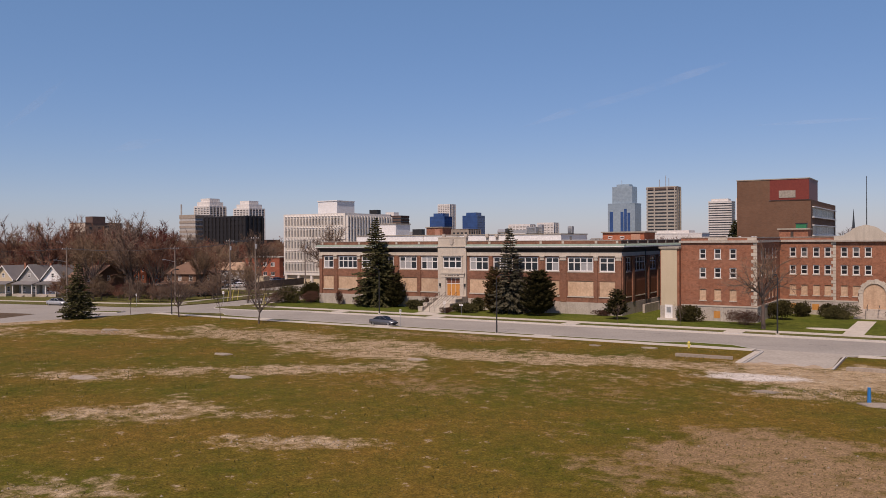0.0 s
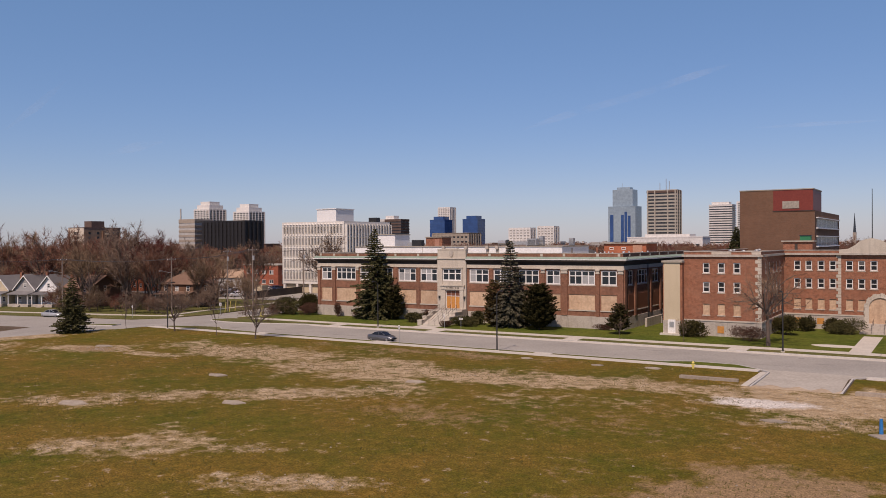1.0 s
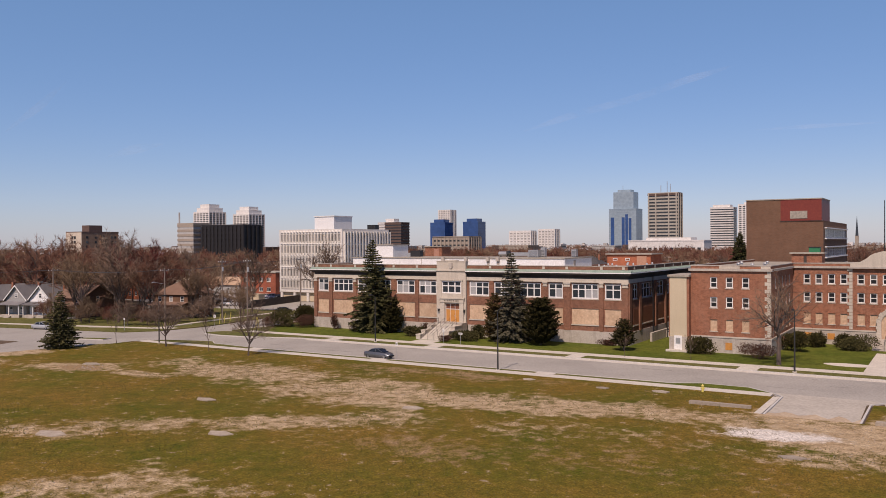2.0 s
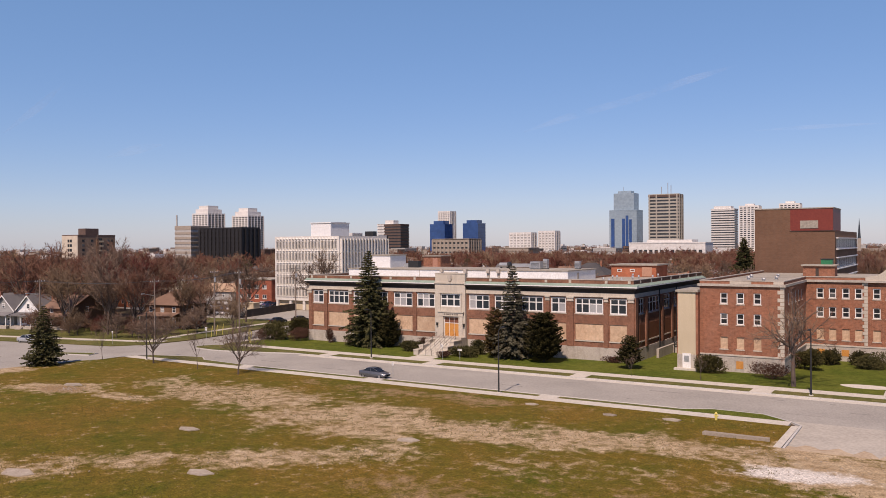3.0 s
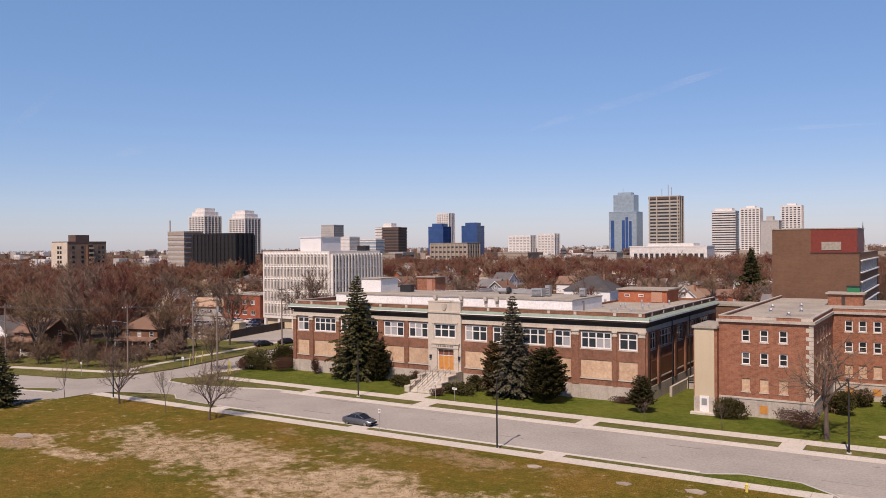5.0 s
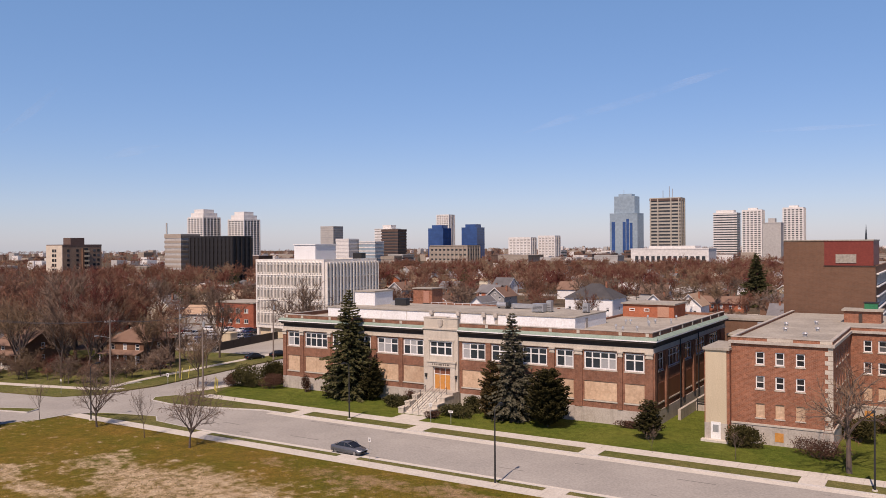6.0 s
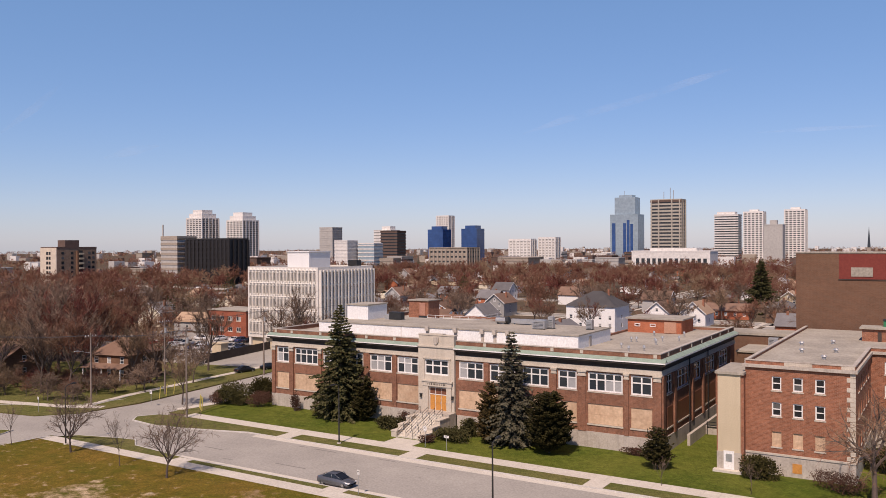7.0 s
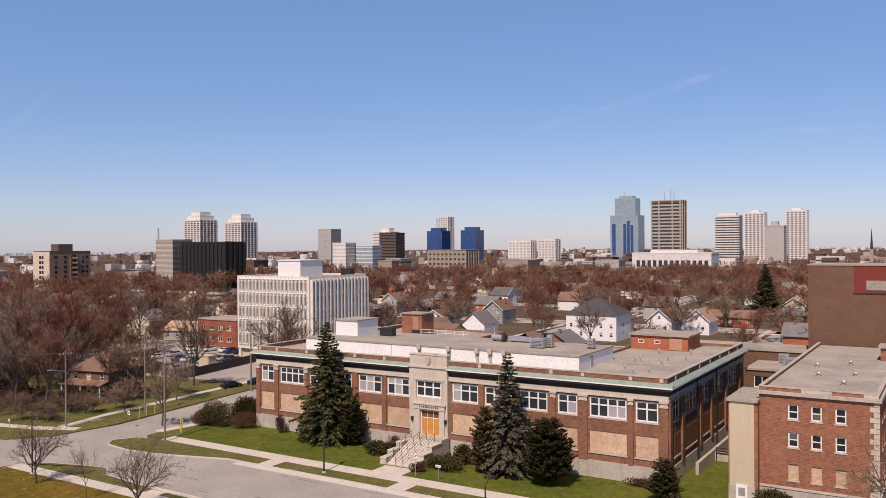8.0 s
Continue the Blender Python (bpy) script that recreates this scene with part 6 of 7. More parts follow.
# ---- houses ----
ROOFS = [surf("brown_shingles", (0.135, 0.082, 0.058), (0.21, 0.13, 0.092), 0.4, 9, 0.95, 0.3, rand=0.2), surf("grey_shingles", (0.12, 0.115, 0.115), (0.19, 0.18, 0.18), 0.4, 9, 0.95, 0.3, rand=0.25), surf("tan_shingles", (0.30, 0.20, 0.13), (0.40, 0.28, 0.19), 0.4, 9, 0.95, 0.3, rand=0.2), surf("dark_shingles", (0.05, 0.048, 0.05), (0.085, 0.08, 0.08), 0.4, 9, 0.95, 0.3)]
WALLS = [M["whiteclad"], surf("cream_siding", (0.58, 0.52, 0.40), (0.66, 0.60, 0.47), 0.4, 6, 0.8, 0.1, rand=0.15), M["brownbrick"], surf("grey_siding", (0.33, 0.32, 0.31), (0.42, 0.41, 0.39), 0.4, 6, 0.8, 0.1, rand=0.2), M["orangebrick"], M["stucco"]]
WORD_R, WORD_W = ("brown", "grey", "tan", "black"), ("white", "cream", "brown brick", "grey", "orange brick", "beige")


def house(w, d, hw, hr, wall_i, roof_i, along="x", porch=False, hip=False, label=None, chimney=True, group="houses of the neighbourhood"):
    """A detached house, front towards -y, its middle at the origin."""
    e = thing("house", (0, 0, 0), label or f"{WORD_W[wall_i]} house with a {WORD_R[roof_i]} shingle roof", "house", group)
    X, Y = w / 2, d / 2
    nw = max(2, int(w / 3))
    cols_ = [(-X + w * (i + 0.5) / nw) for i in range(nw)]
    floors = [(1.0, 1.4)] + ([(3.6, 1.3)] if hw > 4.6 else [])
    hl = [(c + X - 0.5, c + X + 0.5, z, z + h_) for c in cols_ for z, h_ in floors]
    b = bmesh.new()
    wall(b, (-X, -Y), (X, -Y), -0.2, hw, 0.2, hl)
    wall(b, (X, -Y + 0.2), (X, Y), -0.2, hw, 0.2, [(Y - 0.9, Y + 0.1, z, z + h_) for z, h_ in floors])
    wall(b, (X, Y), (-X, Y), -0.2, hw, 0.2)
    wall(b, (-X, Y - 0.2), (-X, -Y + 0.2), -0.2, hw, 0.2)
    o = 0.45
    if not hip:
        if along == "x":
            for s in (-1, 1):
                k = [b.verts.new(p) for p in ((s * (X - 0.1), -Y, hw), (s * (X - 0.1), Y, hw), (s * (X - 0.1), 0, hw + hr))]
                b.faces.new(k if s > 0 else k[::-1])
        else:
            for s in (-1, 1):
                k = [b.verts.new(p) for p in ((-X, s * (Y - 0.1), hw), (X, s * (Y - 0.1), hw), (0, s * (Y - 0.1), hw + hr))]
                b.faces.new(k if s < 0 else k[::-1])
    part("wall", b, WALLS[wall_i], e)
    b = bmesh.new()
    t = 0.16
    if hip:
        rx = max(0.3, X - Y)
        lo = [(-X - o, -Y - o), (X + o, -Y - o), (X + o, Y + o), (-X - o, Y + o)]
        pts = [b.verts.new((x, y, hw - 0.1)) for x, y in lo]
        top = [b.verts.new((-rx, 0, hw + hr)), b.verts.new((rx, 0, hw + hr))]
        for f in ((pts[0], pts[1], top[1], top[0]), (pts[1], pts[2], top[1]), (pts[2], pts[3], top[0], top[1]), (pts[3], pts[0], top[0]), (pts[3], pts[2], pts[1], pts[0])):
            b.faces.new(f)
    else:
        for s in (-1, 1):
            if along == "x":
                q = [(-X - o, s * (Y + o), hw - hr * o / Y), (X + o, s * (Y + o), hw - hr * o / Y), (X + o, 0, hw + hr), (-X - o, 0, hw + hr)]
            else:
                q = [(s * (X + o), -Y - o, hw - hr * o / X), (s * (X + o), Y + o, hw - hr * o / X), (0, Y + o, hw + hr), (0, -Y - o, hw + hr)]
            hexa(b, q + [(x, y, z + t) for x, y, z in q])
    bmesh.ops.recalc_face_normals(b, faces=b.faces)
    rf = part("roof", b, ROOFS[roof_i], e)
    if chimney:
        part("chimney", boxes((X * 0.4, X * 0.4 + 0.6, 0.2, 0.8, hw, hw + hr + 0.7)), M["redbrick"], rf)
    for c in cols_:
        for z, h_ in floors:
            window(e, Matrix.Translation((c - 0.5, -Y + 0.05, z)), 1.0, h_, (), (0.5,), sill=False, fr=0.1)
    for z, h_ in floors:
        window(e, face_east(X - 0.05, 0.0 - 0.7, z), 1.0, h_, (), (0.5,), sill=False, fr=0.1)
    if not hip and along == "y":
        window(e, Matrix.Translation((-0.45, -Y + 0.02, hw + 0.35)), 0.9, 1.1, (), (0.5,), sill=False, fr=0.1)
        b = bmesh.new()
        for s in (-1, 1):
            q = [(s * (X + o), -Y - o - 0.03, hw - hr * o / X - 0.1), (s * (X + o), -Y - o + 0.05, hw - hr * o / X - 0.1), (0, -Y - o + 0.05, hw + hr - 0.1), (0, -Y - o - 0.03, hw + hr - 0.1)]
            hexa(b, q + [(x, y, z + 0.3) for x, y, z in q])
        bmesh.ops.recalc_face_normals(b, faces=b.faces)
        part("bargeboard", b, M["white"], rf, "white bargeboards")
    if porch:
        b = boxes((-X, X, -Y - 2.2, -Y, -0.2, 0.6))
        part("porch_floor", b, M["plinth"], e)
        q = [(-X - 0.2, -Y - 2.5, 2.9), (X + 0.2, -Y - 2.5, 2.9), (X + 0.2, -Y, 3.5), (-X - 0.2, -Y, 3.5)]
        b = bmesh.new()
        hexa(b, q + [(x, y, z + 0.15) for x, y, z in q])
        part("porch_roof", b, ROOFS[roof_i], e)
        for s in (-1, 0, 1):
            part("porch_post", boxes((s * (X - 0.2) - 0.1, s * (X - 0.2) + 0.1, -Y - 2.2, -Y - 2.0, 0.6, 2.95)), M["white"], e)
        for i in range(4):
            part("porch_step", boxes((-0.8, 0.8, -Y - 2.2 - (i + 1) * 0.3, -Y - 2.2 - i * 0.3, -0.3, 0.6 - (i + 1) * 0.18)), M["plinth"], e)
    return e


def put(e, x, y, turn):
    e.matrix_basis = pose(x, y, G + 0.02, 0, 0, turn)
    return e


put(house(9.5, 10, 5.4, 3.2, 2, 0, "x", True, hip=True, label="dark brown brick house with a brown hipped roof and open porch"), -77.5, 6.5, 12)
put(house(6.5, 10, 4.2, 3.2, 3, 1, "y", True, label="grey gabled house with white bargeboards and a porch"), -112.5, -10.5, 12)
put(house(6.5, 11, 4.2, 3.2, 0, 1, "y", True, label="white gabled house with a grey roof and a porch"), -106, -8, 12)
put(house(8, 10, 4.8, 2.6, 2, 0, "x", True, label="brown brick house with a hipped porch"), -98, -6, 12)
put(house(6.5, 10, 4.2, 3.2, 5, 1, "y", True, label="beige gabled house with a porch"), -119.5, -13, 12)
put(house(16, 13, 7.7, 4.4, 0, 3, "x", hip=True, label="large white house with a black hipped roof"), -29.5, 145, 0)
put(house(8, 11, 4.2, 3.4, 0, 0, "y", label="white gabled house with a brown roof"), -17, 171, 0)
put(house(8, 11, 4.2, 3.6, 0, 2, "y", label="white gabled house with a tan roof"), -6, 174, 0)
put(house(8, 9, 5.0, 3.0, 5, 2, "y", label="sandy brick house with a small gable"), 11.5, 245, 0)
put(house(16, 9, 3.0, 2.2, 4, 0, "x", label="low garage with a wide brown roof"), -3, 205, 0)
put(house(9, 12, 4.6, 3.0, 0, 1, "y"), -30, 160, 0)
put(house(14, 9, 3.6, 2.6, 0, 0, "x"), -77, 122, 0)
put(house(10, 9, 4.4, 2.8, 0, 0, "y"), -84, 140, 0)
put(house(12, 9, 3.2, 2.4, 5, 0, "x"), -66, 112, 0)
put(house(9, 9, 5.0, 3.0, 4, 1, "x"), -128, 216, 0)
put(house(9, 9, 5.0, 3.4, 0, 1, "y"), -121, 256, 90)
put(house(13, 9, 3.0, 2.4, 3, 2, "x", label="grey bungalow with a tan roof behind the car park"), -141, 82, 12)
put(house(9, 10, 4.6, 3.2, 1, 1, "y", label="cream gabled house with a grey roof"), -166, 86, 12)
for i, (x, y, h_) in enumerate(((-209, 126, 8), (-215, 129, 9.5), (-203, 131, 7.5), (-239, 190, 12), (-136, 242, 14), (-150, 98, 7), (-352, 526, 15), (-120, 92, 8))):
    plant(conifer(230 + i, h_, h_ * 0.27, "needle", 0.03, 1.4, 0.15, 22, 0.5), (x, y, G), "dark evergreen among the bare trees", "tree", "pine_tree", "conifers of the neighbourhood")
plant(shrub(240, 9, 3.2, 2.6, "juniper", 3500, 0.3, 9), (-39.5, 129.5, G), "long clipped green hedge beside the street", "hedge", "hedge")
plant((SAP[0], bare_tree(76, 5.6, 0.3, 0.6, (7, 5, 4), 14, "bark", "blossom", r0=0.06, tw=0.04, up=0.2)[1]), (-65.8, 13.3, G), "small tree in white blossom beside the side street", "tree", "blossom_tree")
proto = [house(8.5, 10, 4.4, 3.2, 0, 0, "y"), house(9, 9, 5.2, 2.8, 4, 1, "x"), house(8, 11, 5.0, 3.2, 3, 0, "y"), house(10, 9, 4.2, 3.0, 1, 2, "x"), house(9, 10, 5.2, 2.6, 2, 1, "x", hip=True), house(8, 9, 4.4, 3.4, 0, 1, "y")]
CAM = Vector((64, -96))
rng = random.Random(31)
KEEP = [(-64, 48, -12, 66), (-128, -62, 18, 82), (-165, -108, 55, 86), (-50, -10, 128, 158), (40, 95, 0, 95), (-100, -66, 52, 84)]


def clear(x, y, pad):
    return all(not (a - pad < x < b + pad and c - pad < y < d + pad) for a, b, c, d in KEEP)


taken = [*PLOTS[:5], (-29, 145), (-17, 171), (-6, 174), (11, 245), (-3, 205), (-30, 160), (-77, 122), (-84, 140), (-66, 112), (-128, 216), (-121, 256), (3.7, 228.8)]
spots = []
k = 0
while len(spots) < 95 and k < 4000:
    k += 1
    az, dist = radians(rng.uniform(-2, 64)), 190 + 560 * rng.random() ** 0.8
    x, y = CAM.x - math.sin(az) * dist, CAM.y + math.cos(az) * dist
    x, y = round(x / 16) * 16 + rng.uniform(-1.5, 1.5), round(y / 22) * 22 + rng.uniform(-2, 2)
    if clear(x, y, 8) and all((x - a) ** 2 + (y - b) ** 2 > 180 for a, b in taken):
        taken.append((x, y))
        spots.append((x, y))
for i, (x, y) in enumerate(spots):
    turn = rng.choice((0, 0, 90, 180, -90))
    if i < 6:
        put(proto[i], x, y, turn)
    else:
        copy_thing(rng.choice(proto), pose(x, y, G + 0.02, 0, 0, turn))

# streets of the neighbourhood
for line in ([(-330, 187), (60, 187)], [(-420, 264), (60, 264)], [(-48, 120), (-62, 600)], [(-165, 90), (-180, 600)], [(-290, 120), (-300, 600)], [(-110, 121), (20, 121)], [(20, 100), (15, 400)]):
    ribbon("side_road", line, 8.0, R - 0.2, R + 0.006, M["asphalt"], "pale grey side road between the houses", "road")
    d_ = (Vector(line[1]) - Vector(line[0])).normalized()
    for s in (-1, 1):
        ribbon("side_pavement", [(p[0] - d_.y * 6.5 * s, p[1] + d_.x * 6.5 * s) for p in line], 1.6, R - 0.2, R + 0.05, M["concrete"], "concrete pavement of a side road", "pavement")
# brush in front of the houses
rng = random.Random(61)
for i in range(46):
    x = rng.uniform(-100, -62)
    y = -15.5 + (x + 62) * 0.22 + rng.uniform(0, 16)
    if -88 < x < -70 and y > 0:
        continue
    plant(rng.choice(ROUND), (x, y, G), "leafless brown bush in the front gardens", "bush", "bare_bush", "bare bushes of the front gardens", x * 3, rng.uniform(0.28, 0.5))

# bare trees of the neighbourhood and the woods
rng = random.Random(37)
k = n = 0
kinds = [*BIG, *TALL, *ROUND]
far_list = []
while n < 820 and k < 12000:
    k += 1
    az, dist = radians(rng.uniform(-3, 66)), 175 + 570 * rng.random() ** 0.8
    x, y = CAM.x - math.sin(az) * dist, CAM.y + math.cos(az) * dist
    if not clear(x, y, 2) or any((x - a) ** 2 + (y - b) ** 2 < 42 for a, b in taken[:17 + 95]):
        continue
    if noise.noise((x * 0.02, y * 0.02, 7)) < -0.32:
        continue
    if -95 < x < 35 and y < 205 and rng.random() < 0.6:
        continue
    n += 1
    if rng.random() < 0.05:
        plant(conifer(200 + n % 3, 11, 3, "needle", 0.04, 0.7, 0.2, 18, 0.6), (x, y, G), "dark conifer among bare trees", "tree", "pine_tree", "conifers of the neighbourhood", x, rng.uniform(0.7, 1.3))
    else:
        if dist > 360:
            far_list.append((rng.choice(LIGHT), Matrix.Translation((x, y, G)) @ Matrix.Rotation(x, 4, "Z") @ Matrix.Scale(rng.uniform(0.65, 1.1), 4)))
            continue
        plant(rng.choice(kinds if dist < 250 else LIGHT), (x, y, G), "leafless reddish-brown tree among the houses", "tree", "bare_tree", "bare trees of the neighbourhood", x, rng.uniform(0.6, 0.98))


def join_trees(rows, name):
    """The farther trees, too many to tell apart, in one mesh."""
    vs, fs, n0 = [], [], 0
    for meshes, m4 in rows:
        for me in meshes:
            co = np.empty(len(me.vertices) * 3)
            me.vertices.foreach_get("co", co)
            co = co.reshape(-1, 3) @ np.array(m4.to_3x3()).T + np.array(m4.translation)
            vs.append(co)
            fs += [tuple(i + n0 for i in p.vertices) for p in me.polygons]
            n0 += len(me.vertices)
    me = bpy.data.meshes.new(name)
    me.from_pydata(np.concatenate(vs).tolist(), [], fs)
    me.materials.append(M["twig"])
    return tagged(new(name, me), "leafless reddish woods between the far houses", "woods", kind="stuff")


join_trees(far_list, "woods")


def far_woods(n, d0, d1, seed, hmin, hmax, per, name):
    rng = random.Random(seed)
    s = Shape()
    for _ in range(n):
        az, dist = radians(rng.uniform(-6, 68)), d0 + (d1 - d0) * rng.random() ** 0.8
        x, y = CAM.x - math.sin(az) * dist, CAM.y + math.cos(az) * dist
        if noise.noise((x * 0.006, y * 0.006, 2)) < -0.15 or not clear(x, y, 4):
            continue
        h = rng.uniform(hmin, hmax)
        r = h * rng.uniform(0.3, 0.45)
        s.tube(Vector((x, y, G - 0.3)), Vector((x, y, h * 0.6)), 0.3, 0.12, 3)
        for _ in range(per):
            u = rand_dir(rng)
            base = Vector((x, y, h * 0.45))
            p = Vector((x + u.x * r, y + u.y * r, h * 0.62 + u.z * h * 0.36))
            q = base.lerp(p, rng.uniform(0.35, 0.6))
            p = base.lerp(p, rng.uniform(0.8, 1.1))
            s.tri(q, p, r * rng.uniform(0.05, 0.12), rand_dir(rng))
    return tagged(new(name, s.mesh(name, M["twig"])), "distant leafless woods", "woods", kind="stuff")


far_woods(1500, 560, 1300, 41, 8, 13, 60, "woods")
far_woods(4200, 1200, 3800, 43, 9, 16, 22, "woods")

# ---- the white office building ----
of = thing("white_office_block", (-82, 66, G), "white precast office block with patterned windows", "office building")
OX0, OX1, OY0, OY1, OT = -94.0, -69.6, 57.0, 80.5, 21.1
M["precast"] = surf("white_precast", (0.62, 0.58, 0.52), (0.74, 0.70, 0.64), 0.4, 5, 0.75, 0.1, streak=0.2)
rowsz = [17.5 - 3.45 * i for i in range(5)]
ncol, nside = 19, 16
b = bmesh.new()
pw, ps = (OX1 - OX0 - 1.0) / ncol, (OY1 - OY0 - 1.0) / nside
wall(b, (OX0, OY0), (OX1, OY0), 2.4, OT, 0.5, [(0.5 + i * pw + pw * 0.27, 0.5 + i * pw + pw * 0.73, z, z + 2.1) for i in range(ncol) for z in rowsz])
wall(b, (OX1, OY0 + 0.5), (OX1, OY1), 2.4, OT, 0.5, [(0.5 + i * ps + ps * 0.2, 0.5 + i * ps + ps * 0.8, z, z + 2.4) for i in range(nside) for z in rowsz])
wall(b, (OX1, OY1), (OX0, OY1), 2.4, OT, 0.5)
wall(b, (OX0, OY1 - 0.5), (OX0, OY0 + 0.5), 2.4, OT, 0.5)
part("wall", b, M["precast"], of)
part("base", boxes((OX0 + 0.8, OX1 - 0.8, OY0 + 0.8, OY1 - 0.8, G, 2.4)), M["stucco"], of, "tan recessed ground floor")
part("roof", boxes((OX0 + 0.5, OX1 - 0.5, OY0 + 0.5, OY1 - 0.5, 20.4, 20.7)), M["roof"], of)
pane_f = mesh_of(boxes((-pw * 0.24, pw * 0.24, 0.25, 0.3, 0, 2.1)), "window", M["fglass"])
bo = bmesh.new()
rim = [bo.verts.new(p) for p in ((-pw * 0.5, 0, 2.72), (0, 0, 2.12), (pw * 0.5, 0, 2.72), (0, 0, 3.32))]
tip = bo.verts.new((0, -0.5, 2.82))
for i in range(4):
    bo.faces.new((rim[i], rim[(i + 1) % 4], tip))
bo.faces.new(rim[::-1])
bmesh.ops.recalc_face_normals(bo, faces=bo.faces)
boss = mesh_of(bo, "spandrel_boss", M["precast"])
hood = mesh_of(boxes((-pw * 0.34, -pw * 0.27, -0.28, 0, -0.25, 2.3), (pw * 0.27, pw * 0.34, -0.28, 0, -0.25, 2.3), (-pw * 0.27, pw * 0.27, -0.2, 0, -0.3, -0.1)), "window_hood", M["precast"])
for i in range(ncol):
    for z in rowsz:
        m4 = Matrix.Translation((OX0 + 0.5 + (i + 0.5) * pw, OY0, z))
        w_ = part("window", pane_f, None, of, at=m4)
        part("window_hood", hood, None, w_, at=m4)
        part("spandrel_boss", boss, None, w_, at=m4)
pane_s = mesh_of(boxes((-ps * 0.31, ps * 0.31, 0.3, 0.35, 0, 2.4)), "window", M["fglass"])
fin = bmesh.new()
box(fin, ps * 0.29, ps * 0.5, -0.75, 0, -0.62, 2.83)
box(fin, -ps * 0.5, -ps * 0.29, -0.75, 0, -0.62, 2.83)
box(fin, -ps * 0.29, ps * 0.29, -0.45, 0, 2.4, 2.83)
for k in range(6):
    a0, a1 = math.pi * k / 6, math.pi * (k + 1) / 6
    r_ = ps * 0.29
    hexa(fin, [(r_ * math.cos(a), y, 2.0 + r_ * math.sin(a) * dz) for y in (-0.6, 0) for a, dz in ((a0, 1), (a0, 1.7), (a1, 1.7), (a1, 1))])
finm = mesh_of(fin, "window_fin", M["precast"])
for i in range(nside):
    for z in rowsz:
        m4 = face_east(OX1, OY0 + 0.5 + (i + 0.5) * ps, z)
        w_ = part("window", pane_s, None, of, at=m4)
        part("window_fin", finm, None, w_, at=m4)
for x in np.arange(OX0 + 0.6, OX1, 5.2):
    part("column", boxes((x - 0.4, x + 0.4, OY0 + 0.1, OY0 + 0.8, G, 2.4)), M["precast"], of)
ph = part("penthouse", boxes((-83.0, -75.5, 60.5, 69, 20.7, 24.9)), M["whiteclad"], of, "white rooftop plant room")
part("penthouse_roof", boxes((-83.2, -75.3, 60.3, 69.2, 24.9, 25.15)), M["whiteclad"], ph)
for r_ in ((-87, -84, 74, 77, 20.7, 22.2), (-75, -72, 76, 78, 20.7, 22.6)):
    part("plant_box", boxes(r_), M["iron"], of)

bb = thing("brick_office", (-117, 76, G), "two-storey orange-red brick building with white windows", "building")
b = bmesh.new()
hl = [(x, x + 1.8, z, z + 1.3) for x in (1.5, 5, 8.5, 12) for z in (1.2, 4.4)]
wall(b, (-126, 72), (-110, 72), G, 7.3, 0.3, hl)
wall(b, (-110, 72.3), (-110, 84), G, 7.3, 0.3, [(x, x + 1.8, z, z + 1.3) for x in (1.5, 5, 8.5) for z in (1.2, 4.4)])
wall(b, (-126, 84), (-126, 72.3), G, 7.3, 0.3)
part("wall", b, brick_mat("rust_brick", (0.24, 0.06, 0.035), (0.33, 0.10, 0.055), (0.4, 0.25, 0.18)), bb)
part("roof", boxes((-126.2, -109.8, 71.8, 84, 7.3, 7.6)), M["roof"], bb)
for x in (1.5, 5, 8.5, 12):
    for z in (1.2, 4.4):
        window(bb, Matrix.Translation((-126 + x, 72.05, z)), 1.8, 1.3, (0.5,), (), fr=0.1)
for x in (1.5, 5, 8.5):
    for z in (1.2, 4.4):
        window(bb, face_east(-110.05, 72.3 + x, z), 1.8, 1.3, (0.5,), (), fr=0.1)
fn = thing("dark_fence", (-72, 45, G), "long dark board fence along the car park", "fence")
p0, p1 = Vector((-79.0, 27, 0)), Vector((-85, 56, 0))
for i in range(16):
    a, c = p0.lerp(p1, i / 16), p0.lerp(p1, (i + 0.985) / 16)
    b = bmesh.new()
    wall(b, (a.x, a.y), (c.x, c.y), G, 1.7, 0.08)
    part("panel", b, M["darkwood_shade"], fn)
for x, y in ((-87.5, 41), (-97, 31.5), (-88, 60)):
    solo("utility_hut", boxes((x - 1.6, x + 1.6, y - 1.2, y + 1.2, R, 2.6), (x - 1.75, x + 1.75, y - 1.35, y + 1.35, 2.6, 2.75)), M["stucco"], "tan board hut in the car park", "hut", "tan huts")

